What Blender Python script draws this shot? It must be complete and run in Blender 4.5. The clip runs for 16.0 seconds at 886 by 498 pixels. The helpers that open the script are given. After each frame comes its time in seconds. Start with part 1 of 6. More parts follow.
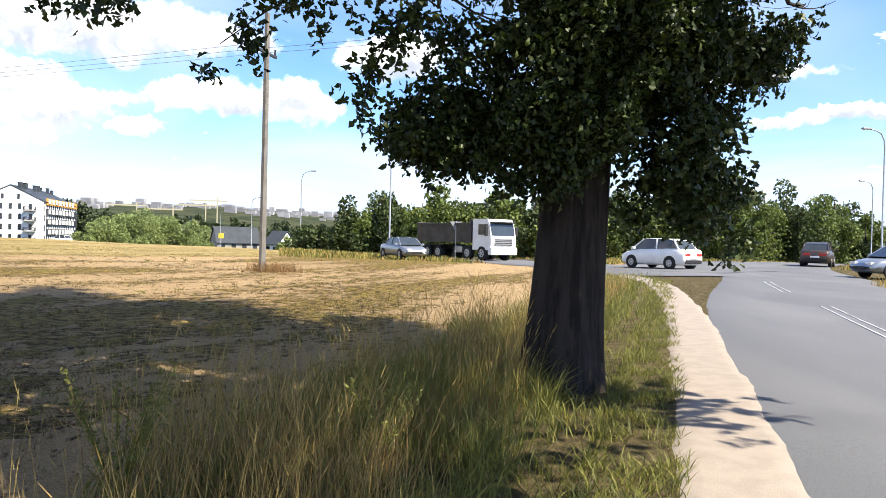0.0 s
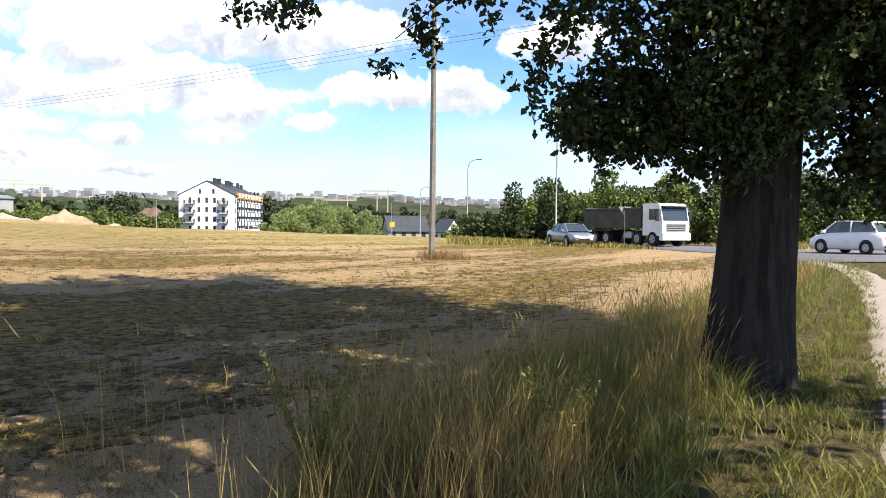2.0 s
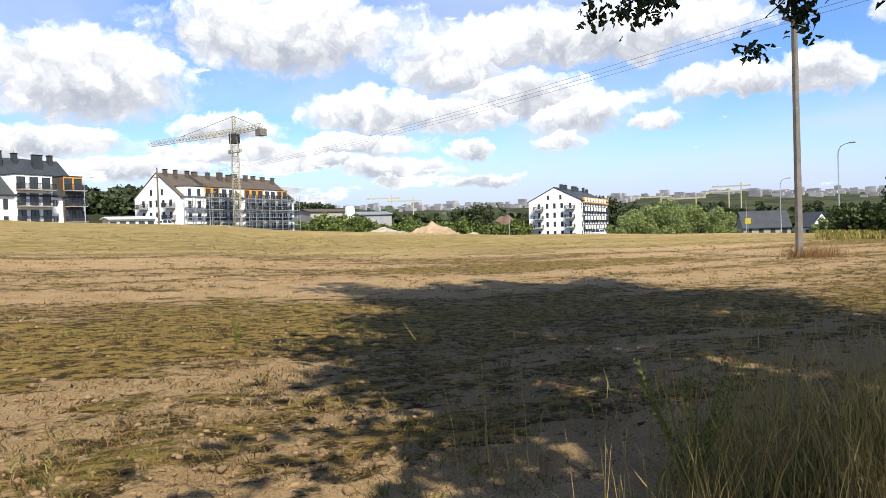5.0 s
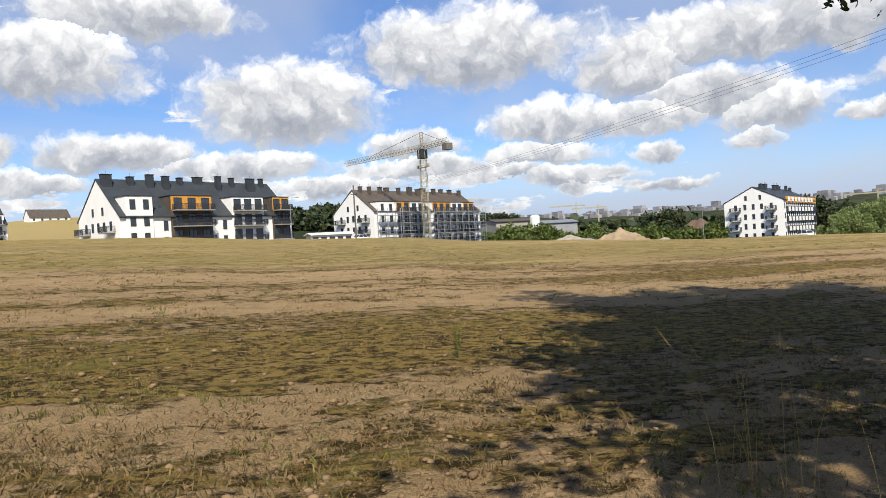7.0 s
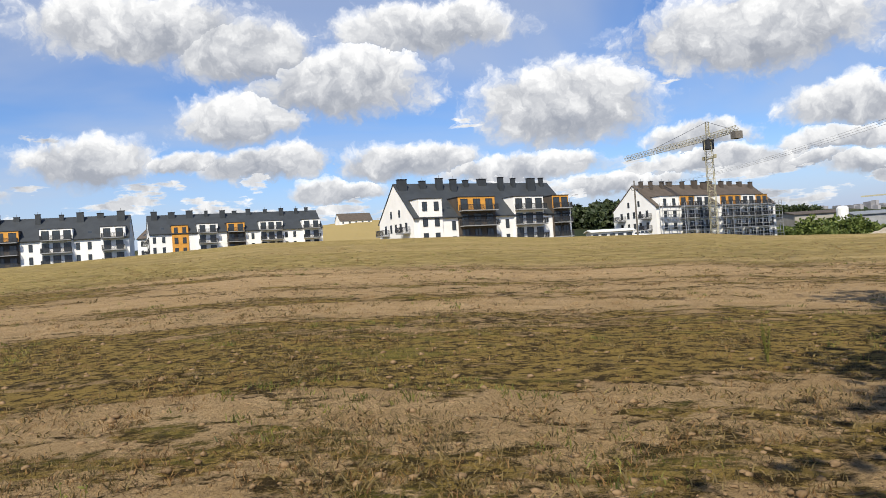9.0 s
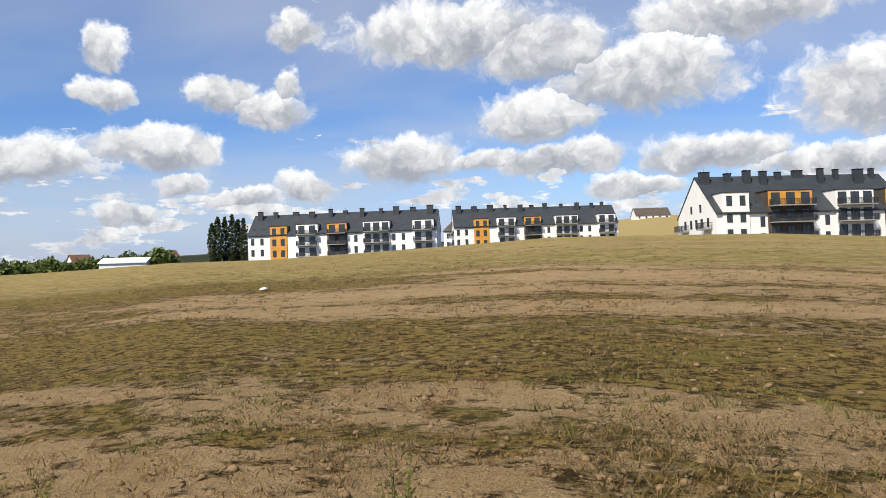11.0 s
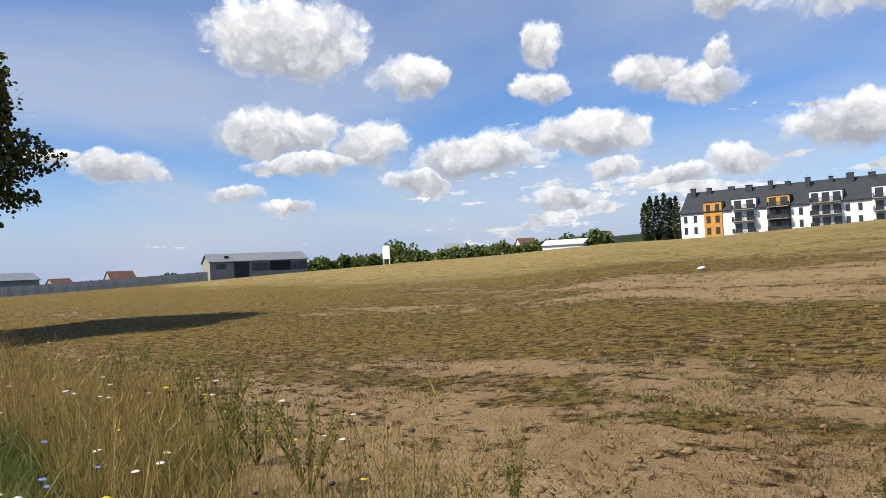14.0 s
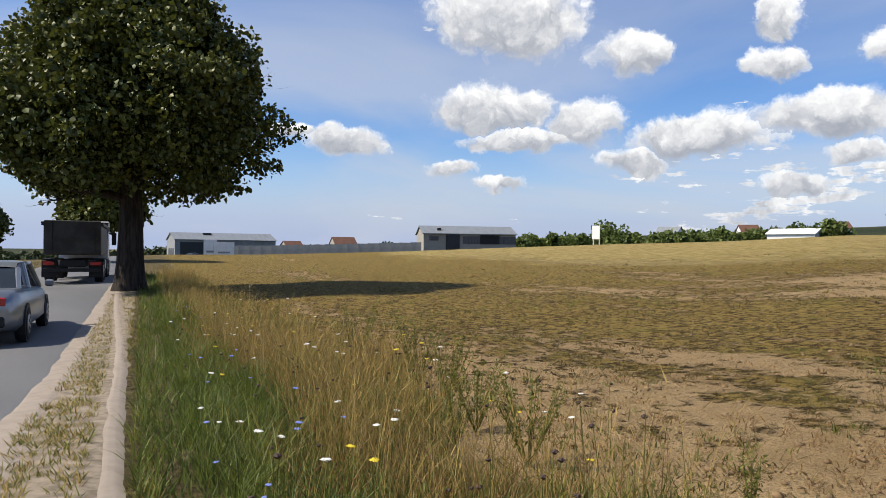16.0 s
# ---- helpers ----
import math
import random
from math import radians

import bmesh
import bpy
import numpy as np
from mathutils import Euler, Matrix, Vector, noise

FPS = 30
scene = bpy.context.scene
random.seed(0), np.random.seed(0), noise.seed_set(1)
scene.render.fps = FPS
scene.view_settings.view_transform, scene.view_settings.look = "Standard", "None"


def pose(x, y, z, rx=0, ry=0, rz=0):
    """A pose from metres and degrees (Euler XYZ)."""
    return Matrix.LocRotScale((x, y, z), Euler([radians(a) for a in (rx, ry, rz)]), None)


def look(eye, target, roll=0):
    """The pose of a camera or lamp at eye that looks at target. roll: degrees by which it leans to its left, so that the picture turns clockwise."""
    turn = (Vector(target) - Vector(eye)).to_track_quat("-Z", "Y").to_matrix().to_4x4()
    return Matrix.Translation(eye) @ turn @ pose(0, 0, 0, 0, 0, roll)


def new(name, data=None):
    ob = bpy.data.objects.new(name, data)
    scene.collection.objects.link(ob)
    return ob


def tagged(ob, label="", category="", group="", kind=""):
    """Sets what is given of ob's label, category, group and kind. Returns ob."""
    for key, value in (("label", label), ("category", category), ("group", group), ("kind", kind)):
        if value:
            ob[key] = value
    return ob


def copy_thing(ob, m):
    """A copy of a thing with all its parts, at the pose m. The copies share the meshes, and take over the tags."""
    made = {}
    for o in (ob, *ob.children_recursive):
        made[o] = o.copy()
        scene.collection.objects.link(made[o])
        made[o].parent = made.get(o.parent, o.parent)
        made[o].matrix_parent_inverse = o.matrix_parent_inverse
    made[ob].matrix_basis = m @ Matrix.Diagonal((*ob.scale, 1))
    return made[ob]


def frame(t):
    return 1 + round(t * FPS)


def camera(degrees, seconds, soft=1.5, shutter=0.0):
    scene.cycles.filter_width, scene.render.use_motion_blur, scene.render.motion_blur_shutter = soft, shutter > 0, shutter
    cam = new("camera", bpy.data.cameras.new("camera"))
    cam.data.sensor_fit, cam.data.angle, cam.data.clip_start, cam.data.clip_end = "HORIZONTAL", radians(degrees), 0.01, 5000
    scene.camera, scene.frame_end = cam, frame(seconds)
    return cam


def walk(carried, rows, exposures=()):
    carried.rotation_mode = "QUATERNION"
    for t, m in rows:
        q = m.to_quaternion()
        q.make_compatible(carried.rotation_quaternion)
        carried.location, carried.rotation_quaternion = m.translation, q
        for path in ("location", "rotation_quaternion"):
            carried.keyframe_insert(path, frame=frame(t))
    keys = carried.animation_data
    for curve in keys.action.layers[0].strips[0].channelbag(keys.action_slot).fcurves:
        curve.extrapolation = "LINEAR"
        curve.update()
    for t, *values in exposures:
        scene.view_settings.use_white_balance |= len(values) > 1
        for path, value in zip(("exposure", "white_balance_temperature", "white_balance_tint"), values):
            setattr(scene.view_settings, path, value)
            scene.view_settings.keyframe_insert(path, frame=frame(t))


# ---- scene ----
cam = camera(60.4, 16.0, soft=0.8, shutter=0.0)
PATH = [
    (0, (0.085, 0.403, 1.435), (-0.021, 2.4, 1.413), 1.4),
    (0.5, (0.072, 0.406, 1.436), (-0.139, 2.394, 1.396), 0.9),
    (1, (0.057, 0.409, 1.438), (-0.239, 2.386, 1.383), 0.8),
    (1.5, (0.039, 0.415, 1.44), (-0.373, 2.371, 1.384), 0.3),
    (2, (0.02, 0.423, 1.442), (-0.512, 2.35, 1.378), 0.6),
    (2.5, (0.0, 0.433, 1.444), (-0.599, 2.339, 1.365), 0.5),
    (3, (-0.02, 0.441, 1.446), (-0.758, 2.298, 1.368), -0.1),
    (3.5, (-0.043, 0.447, 1.449), (-0.921, 2.242, 1.377), -0.0),
    (4, (-0.068, 0.453, 1.452), (-1.079, 2.178, 1.388), 0.1),
    (4.5, (-0.097, 0.456, 1.454), (-1.284, 2.066, 1.397), -1.0),
    (5, (-0.135, 0.449, 1.456), (-1.449, 1.956, 1.409), -2.0),
    (5.2, (-0.157, 0.438, 1.456), (-1.526, 1.896, 1.417), -1.9),
    (7.3, (-0.471, 0.228, 1.448), (-2.137, 1.334, 1.464), -3.4),
    (7.5, (-0.494, 0.214, 1.447), (-2.182, 1.286, 1.474), -3.1),
    (8, (-0.536, 0.193, 1.447), (-2.301, 1.131, 1.464), -3.2),
    (8.5, (-0.559, 0.18, 1.447), (-2.427, 0.895, 1.474), -4.4),
    (8.7, (-0.564, 0.175, 1.447), (-2.463, 0.799, 1.479), -4.3),
    (10.8, (-0.577, 0.109, 1.453), (-2.567, -0.078, 1.524), -1.8),
    (11, (-0.577, 0.102, 1.454), (-2.559, -0.16, 1.52), -2.0),
    (11.5, (-0.575, 0.084, 1.457), (-2.529, -0.337, 1.523), -2.0),
    (12, (-0.573, 0.069, 1.46), (-2.483, -0.519, 1.518), -1.6),
    (12.5, (-0.571, 0.056, 1.465), (-2.423, -0.697, 1.518), -2.3),
    (13, (-0.567, 0.043, 1.469), (-2.347, -0.868, 1.515), -2.1),
    (13.5, (-0.558, 0.029, 1.472), (-2.238, -1.055, 1.519), -2.5),
    (14, (-0.542, 0.008, 1.474), (-2.088, -1.258, 1.532), -2.8),
    (14.5, (-0.52, -0.017, 1.474), (-1.935, -1.429, 1.526), -2.1),
    (15, (-0.495, -0.048, 1.474), (-1.816, -1.549, 1.523), -1.5),
    (15.5, (-0.469, -0.081, 1.473), (-1.715, -1.645, 1.509), -0.3),
    (16, (-0.441, -0.117, 1.473), (-1.592, -1.753, 1.483), 0.6),
]
walk(cam, [(t, look(eye, target, roll)) for t, eye, target, roll in PATH],
     exposures=[(0.0, 1.45), (2.0, 1.3), (3.5, 1.15), (5.0, 0.9), (7.5, 0.45), (11.0, 0.42), (16.0, 0.47)])

# ---------- sky, clouds and sun ----------
SUN_YAW, SUN_EL = 244.0, 47.0
world = bpy.data.worlds.new("sky")
scene.world = world
world.use_nodes = True
wn, wl = world.node_tree.nodes, world.node_tree.links
wn.clear()


def wmath(op, a, b=None, clamp=False):
    n = wn.new("ShaderNodeMath")
    n.operation, n.use_clamp = op, clamp
    for k, v in enumerate((a, b)):
        if v is None:
            continue
        if isinstance(v, (int, float)):
            n.inputs[k].default_value = v
        else:
            wl.new(v, n.inputs[k])
    return n.outputs[0]


def wramp(v, a, b):
    n = wn.new("ShaderNodeMapRange")
    n.interpolation_type = "SMOOTHSTEP"
    n.inputs["From Min"].default_value, n.inputs["From Max"].default_value = a, b
    wl.new(v, n.inputs["Value"])
    return n.outputs["Result"]


def wmix(f, a, b):
    n = wn.new("ShaderNodeMix")
    n.data_type = "RGBA"
    wl.new(f, n.inputs[0])
    for k, v in ((6, a), (7, b)):
        if isinstance(v, tuple):
            n.inputs[k].default_value = (*v, 1)
        else:
            wl.new(v, n.inputs[k])
    return n.outputs[2]


w_co = wn.new("ShaderNodeTexCoord")
w_sep = wn.new("ShaderNodeSeparateXYZ")
wl.new(w_co.outputs["Generated"], w_sep.inputs[0])
sx, sy_, sz = w_sep.outputs


# heaped clouds: bearing, height, half width and half depth, in degrees
CLOUDS_AHEAD = [(30.8, 13.9, 14.5, 2.1), (39.4, 8.7, 5.4, 1.3), (30.5, 8.4, 4.5, 1.8), (32.4, 6.3, 1.9, 0.8), (24.8, 7.4, 1.9, 0.7), (21.3, 9.8, 4.7, 1.2), (14.0, 9.8, 2.5, 1.8), (7.1, 13.6, 4.3, 1.7), (37.8, 3.8, 3.8, 0.6), (38.9, 6.3, 1.7, 0.8), (52.1, 14.8, 9.4, 3.2), (39.9, 12.6, 4.7, 2.8), (34.9, 10.0, 5.1, 2.0), (46.0, 9.0, 6.4, 1.7), (56.9, 7.9, 4.0, 1.1), (46.9, 6.7, 5.1, 0.9), (19.8, 9.6, 6.0, 1.2), (50.3, 5.5, 3.4, 0.7), (-14.0, 12.0, 9.0, 0.6), (-25.0, 9.0, 7.0, 0.5)]
CLOUDS_BESIDE = [(89.9, 11.5, 4.7, 2.2), (82.6, 13.8, 7.6, 2.9), (75.8, 17.3, 8.0, 1.9), (66.1, 11.4, 7.2, 3.3), (45.0, 5.0, 5.1, 0.9), (88.3, 8.0, 5.1, 1.4), (78.3, 7.9, 6.0, 1.5), (69.5, 6.8, 7.2, 1.2), (54.7, 6.0, 6.4, 1.1), (89.6, 16.3, 5.1, 2.6), (100.4, 8.8, 4.9, 2.0), (96.1, 17.6, 8.9, 2.5), (93.5, 8.3, 3.4, 1.0), (62.0, 5.0, 5.0, 0.9), (83.0, 5.9, 4.0, 0.9), (107.5, 6.6, 2.2, 1.1)]
CLOUDS_BEHIND = [(121.1, 16.5, 1.8, 1.5), (121.3, 13.3, 2.3, 1.3), (113.8, 13.5, 2.6, 1.5), (110.0, 12.4, 3.6, 1.6), (108.5, 14.2, 1.4, 1.4), (108.0, 17.8, 2.2, 1.4), (117.9, 9.6, 4.7, 1.7), (126.2, 8.5, 5.6, 1.8), (130.8, 14.3, 2.8, 1.4), (130.6, 6.8, 2.8, 1.0), (120.2, 5.0, 2.6, 0.9), (116.3, 7.2, 2.1, 0.9), (112.1, 6.0, 3.0, 0.8), (141.4, 10.8, 5.2, 1.8), (134.6, 9.7, 2.7, 2.0), (139.6, 8.5, 5.0, 0.9), (140.1, 17.2, 6.0, 3.0), (152.2, 8.3, 3.4, 1.3), (156.8, 8.9, 2.3, 0.6), (144.7, 6.3, 2.1, 0.7), (140.5, 5.1, 1.9, 0.6)]


def wvec(op, a, b=None):
    n = wn.new("ShaderNodeVectorMath")
    n.operation = op
    wl.new(a, n.inputs[0])
    if isinstance(b, tuple):
        n.inputs[1].default_value = b
    elif b is not None:
        wl.new(b, n.inputs[1])
    return n


w_az = wmath("MULTIPLY", wmath("ARCTAN2", wmath("MULTIPLY", sx, -1.0), sy_), 57.2958)
w_el = wmath("MULTIPLY", wmath("ARCSINE", sz), 57.2958)
w_flat = wn.new("ShaderNodeCombineXYZ")
wl.new(w_az, w_flat.inputs[0])
wl.new(w_el, w_flat.inputs[1])


def wnoise(vec, scale, detail, rough):
    n = wn.new("ShaderNodeTexNoise")
    n.inputs["Scale"].default_value = scale
    n.inputs["Detail"].default_value = detail
    n.inputs["Roughness"].default_value = rough
    wl.new(vec, n.inputs["Vector"])
    return n


def wmap(v, k, c):
    return wmath("ADD", wmath("MULTIPLY", v, k), c)


# billows push the outlines about, in large folds and in small ones
fold = wvec("SUBTRACT", wnoise(w_flat.outputs[0], 0.17, 5.0, 0.6).outputs["Color"], (0.5, 0.5, 0.5)).outputs[0]
curl = wvec("SUBTRACT", wnoise(w_flat.outputs[0], 0.8, 4.0, 0.6).outputs["Color"], (0.5, 0.5, 0.5)).outputs[0]
where = wvec("ADD", w_flat.outputs[0], wvec("MULTIPLY", fold, (6.0, 3.0, 0.0)).outputs[0]).outputs[0]
where = wvec("ADD", where, wvec("MULTIPLY", curl, (1.6, 1.2, 0.0)).outputs[0]).outputs[0]
w_split = wn.new("ShaderNodeSeparateXYZ")
wl.new(where, w_split.inputs[0])
w_high = w_split.outputs[1]
best, rise_in = None, None
for az, el, wid, dep in CLOUDS_AHEAD + CLOUDS_BESIDE + CLOUDS_BEHIND:
    q = wvec("MULTIPLY", wvec("SUBTRACT", where, (az, el, 0.0)).outputs[0], (1 / wid, 1 / dep, 0.0))
    d = wvec("LENGTH", q.outputs[0]).outputs["Value"]
    v = wmap(w_high, 1 / dep, -el / dep)
    if best is None:
        best, rise_in = d, v
        continue
    pick = wn.new("ShaderNodeMix")
    wl.new(wmath("LESS_THAN", d, best), pick.inputs[0])
    wl.new(rise_in, pick.inputs[2])
    wl.new(v, pick.inputs[3])
    rise_in = pick.outputs[0]
    best = wmath("MINIMUM", best, d)
# scattered ones fill the rest of the sky
z = wmath("ADD", wmath("MAXIMUM", sz, -0.03), 0.16)
w_plane = wn.new("ShaderNodeCombineXYZ")
wl.new(wmath("DIVIDE", sx, z), w_plane.inputs[0])
wl.new(wmath("DIVIDE", sy_, z), w_plane.inputs[1])
w_plane.inputs[2].default_value = 4.1
rest = wmath("MULTIPLY", wmath("SUBTRACT", 0.79, wnoise(w_plane.outputs[0], 1.9, 8.0, 0.56).outputs["Fac"]), 7.5)
known = wmath("MULTIPLY", wmath("MULTIPLY", wramp(w_az, -40.0, -30.0), wramp(w_az, 172.0, 162.0)), wramp(w_el, 25.0, 18.0))
rest = wmath("ADD", rest, wmath("MULTIPLY", known, 1.0))
# low rows of small flat clouds towards the horizon
w_rows = wvec("MULTIPLY", w_flat.outputs[0], (0.16, 0.62, 0.0)).outputs[0]
row_n = wnoise(w_rows, 1.0, 6.0, 0.6).outputs["Fac"]
row_gate = wmath("MULTIPLY", wmath("MULTIPLY", wramp(w_el, 0.5, 2.0), wramp(w_el, 8.5, 5.0)), wmath("MULTIPLY", wramp(w_az, 28.0, 48.0), wramp(w_az, 150.0, 112.0)))
rows_d = wmath("ADD", wmath("MULTIPLY", wmath("SUBTRACT", 0.64, row_n), 8.0), wmath("MULTIPLY", wmath("SUBTRACT", 1.0, row_gate), 1.3))
rest = wmath("MINIMUM", rest, rows_d)
rest_lit = wn.new("ShaderNodeMix")
wl.new(wmath("LESS_THAN", rest, best), rest_lit.inputs[0])
wl.new(rise_in, rest_lit.inputs[2])
rest_lit.inputs[3].default_value = 0.15
rise_in = rest_lit.outputs[0]
puff = wn.new("ShaderNodeTexVoronoi")
puff.feature = "SMOOTH_F1"
puff.inputs["Scale"].default_value = 0.55
puff.inputs["Smoothness"].default_value = 0.5
puff.inputs["Detail"].default_value = 3.0
puff.inputs["Roughness"].default_value = 0.6
wl.new(where, puff.inputs["Vector"])
billow = puff.outputs["Distance"]
d_here = wmath("SUBTRACT", 1.40, wmath("ADD", wmath("MINIMUM", best, rest), wmath("MULTIPLY", billow, 0.34)))
w_sky = wn.new("ShaderNodeTexSky")
w_sky.sky_type = "NISHITA"
w_sky.sun_disc = False
w_sky.sun_elevation = radians(SUN_EL)
w_sky.sun_rotation = radians(-SUN_YAW)
w_sky.air_density, w_sky.dust_density, w_sky.ozone_density = 1.0, 0.4, 2.0
w_sat = wn.new("ShaderNodeHueSaturation")
w_sat.inputs["Saturation"].default_value = 1.25
w_sat.inputs["Value"].default_value = 1.6
wl.new(w_sky.outputs[0], w_sat.inputs["Color"])
w_cirrus = wn.new("ShaderNodeTexNoise")
w_cirrus.inputs["Scale"].default_value = 0.5
w_cirrus.inputs["Detail"].default_value = 5
w_cirrus.inputs["Distortion"].default_value = 0.8
wl.new(w_plane.outputs[0], w_cirrus.inputs["Vector"])
veil = wmath("MULTIPLY", wramp(w_cirrus.outputs["Fac"], 0.38, 0.70), 0.6)
cover = wramp(d_here, -0.12, 0.34)
rim = wmath("MULTIPLY", wramp(d_here, 0.40, 0.0), 0.22)
lit = wramp(wmath("ADD", wmath("SUBTRACT", wmap(rise_in, 0.42, 0.46), wmap(billow, 0.55, -0.22)), rim), -0.45, 0.85)
cloud_col = wmix(lit, (5.2, 5.6, 6.5), (16.5, 16.4, 16.1))
hazy = wmix(wramp(sz, 0.13, 0.0), w_sat.outputs[0], (6.0, 7.0, 8.2))
tint = wn.new("ShaderNodeMix")
tint.data_type, tint.blend_type = "RGBA", "MULTIPLY"
tint.inputs[0].default_value = 1.0
tint.inputs[7].default_value = (0.98, 1.0, 1.22, 1)
wl.new(hazy, tint.inputs[6])
base_col = wmix(veil, tint.outputs[2], (8.0, 8.6, 9.8))
sky_col = wmix(cover, base_col, cloud_col)
w_bg = wn.new("ShaderNodeBackground")
w_bg.inputs["Strength"].default_value = 0.053
w_out = wn.new("ShaderNodeOutputWorld")
wl.new(sky_col, w_bg.inputs[0])
wl.new(w_bg.outputs[0], w_out.inputs[0])

sun_data = bpy.data.lights.new("sun", "SUN")
sun_data.energy = 5.0
sun_data.angle = radians(0.55)
sun_data.color = (1.0, 0.91, 0.76)
sun = new("sun", sun_data)
sy = radians(SUN_YAW)
sdir = Vector((-math.sin(sy) * math.cos(radians(SUN_EL)), math.cos(sy) * math.cos(radians(SUN_EL)), math.sin(radians(SUN_EL))))
sun.matrix_world = look(sdir * 100, (0, 0, 0))

# ---------- the lie of the land ----------
EYE = 1.45
YAW_T = [-180, -150, -100, -60, -30, -18, -2, 9, 19, 25, 30, 36, 46, 53, 57, 68, 74, 82, 89, 97.5, 110, 117, 125, 132, 140, 148, 158, 165, 172, 180]
CREST = [-0.9, -0.9, -0.9, -0.9, -0.9, -1.0, -1.4, -1.2, -0.85, -0.75, -0.55, -0.45, 0.1, 0.5, 1.0, 1.5, 2.0, 2.28, 2.45, 2.06, 1.5, 1.45, 1.0, 0.78, 0.45, 0.08, -0.25, -0.33, -0.7, -0.9]
CREST_D = [90, 90, 90, 80, 70, 62, 60, 62, 75, 75, 75, 75, 75, 75, 80, 80, 80, 80, 80, 80, 80, 85, 90, 90, 90, 90, 90, 90, 90, 90]
RIDGE_T = [-180, -150, -60, -25, 0, 10, 20, 36, 46, 55, 64, 70, 82, 90, 98, 110, 124, 139, 150, 165, 180]
RIDGE = [-0.1, 0.0, 0.2, 0.0, 1.0, 1.6, 2.1, 1.85, 1.9, 2.2, 3.2, 3.2, 3.75, 3.0, 2.4, 2.2, 1.7, 1.0, 0.6, 0.0, -0.1]
RIDGE_DT = [-180, 46, 56, 180]
RIDGE_D = [2400, 2400, 600, 600]


def ground_np(x, y):
    d = np.hypot(x, y) + 1e-9
    a = np.degrees(np.arctan2(-x, y))
    e = np.interp(a, YAW_T, CREST)
    dc = np.interp(a, YAW_T, CREST_D)
    r = np.interp(a, RIDGE_T, RIDGE)
    rd = np.interp(a, RIDGE_DT, RIDGE_D)
    zc = EYE + dc * np.tan(np.radians(e))
    # the field lies flatter towards the maple before it rises
    flat = np.clip((a - 112) / 38, 0, 1)
    flat = flat * flat * (3 - 2 * flat) * np.interp(a, [157, 166], [1.0, 0.0])
    near = zc * (d / dc) ** (1 + 1.3 * flat)
    el = e - np.clip((d - dc) * 0.006, 0, 0.35)
    s = np.clip((d - 300) / (rd - 300), 0, 1)
    el = el + (r - el) * s * s * (3 - 2 * s)
    far = EYE + np.minimum(d, rd * 1.05) * np.tan(np.radians(el))
    # the old road bed lies a little lower than the field behind the viewer
    back = np.clip((np.abs(a) - 150) / 16, 0, 1)
    dip = 0.35 * back * back * (3 - 2 * back) * np.clip((d - 5) / 7, 0, 1) * np.clip((75 - d) / 25, 0, 1)
    return np.where(d < dc, near - dip, far)


def gz(x, y):
    return float(ground_np(np.array([x], float), np.array([y], float))[0])


def at(yaw, d):
    a = radians(yaw)
    return Vector((-math.sin(a) * d, math.cos(a) * d))


# The road runs straight past the viewer: s along it, o across it from its near edge.
R0, RU, RN = np.array((0.75, 0.0)), np.array((0.2334, 0.9724)), np.array((0.9724, -0.2334))


def road_xy(s, o):
    return R0 + s * RU + o * RN


def road_so(x, y):
    q = np.stack([np.asarray(x) - R0[0], np.asarray(y) - R0[1]], -1)
    return q @ RU, q @ RN


rng = np.random.default_rng(5)

# ---------- materials ----------
def nodes_of(name, rough=0.8, metal=0.0, spec=0.3):
    m = bpy.data.materials.new(name)
    m.use_nodes = True
    nt = m.node_tree
    b = nt.nodes["Principled BSDF"]
    b.inputs["Roughness"].default_value = rough
    b.inputs["Metallic"].default_value = metal
    b.inputs["Specular IOR Level"].default_value = spec
    return m, nt, b


def noise_node(nt, scale, detail=4, rough=0.55, stretch=None, obj=True):
    co = nt.nodes.new("ShaderNodeTexCoord")
    out = co.outputs["Object" if obj else "Generated"]
    if stretch:
        mp = nt.nodes.new("ShaderNodeMapping")
        mp.inputs["Scale"].default_value = stretch
        nt.links.new(out, mp.inputs["Vector"])
        out = mp.outputs[0]
    n = nt.nodes.new("ShaderNodeTexNoise")
    n.inputs["Scale"].default_value = scale
    n.inputs["Detail"].default_value = detail
    n.inputs["Roughness"].default_value = rough
    nt.links.new(out, n.inputs["Vector"])
    return n.outputs["Fac"]


def ramp_node(nt, fac, a, b):
    n = nt.nodes.new("ShaderNodeMapRange")
    n.interpolation_type = "SMOOTHSTEP"
    n.inputs["From Min"].default_value, n.inputs["From Max"].default_value = a, b
    nt.links.new(fac, n.inputs["Value"])
    return n.outputs["Result"]


def mix_node(nt, fac, a, b, kind="MIX"):
    n = nt.nodes.new("ShaderNodeMix")
    n.data_type, n.blend_type = "RGBA", kind
    if isinstance(fac, float):
        n.inputs[0].default_value = fac
    else:
        nt.links.new(fac, n.inputs[0])
    for k, v in ((6, a), (7, b)):
        if isinstance(v, tuple):
            n.inputs[k].default_value = (*v, 1)
        else:
            nt.links.new(v, n.inputs[k])
    return n.outputs[2]


def math_node(nt, op, a, b):
    n = nt.nodes.new("ShaderNodeMath")
    n.operation = op
    for k, v in enumerate((a, b)):
        if isinstance(v, (int, float)):
            n.inputs[k].default_value = v
        else:
            nt.links.new(v, n.inputs[k])
    return n.outputs[0]


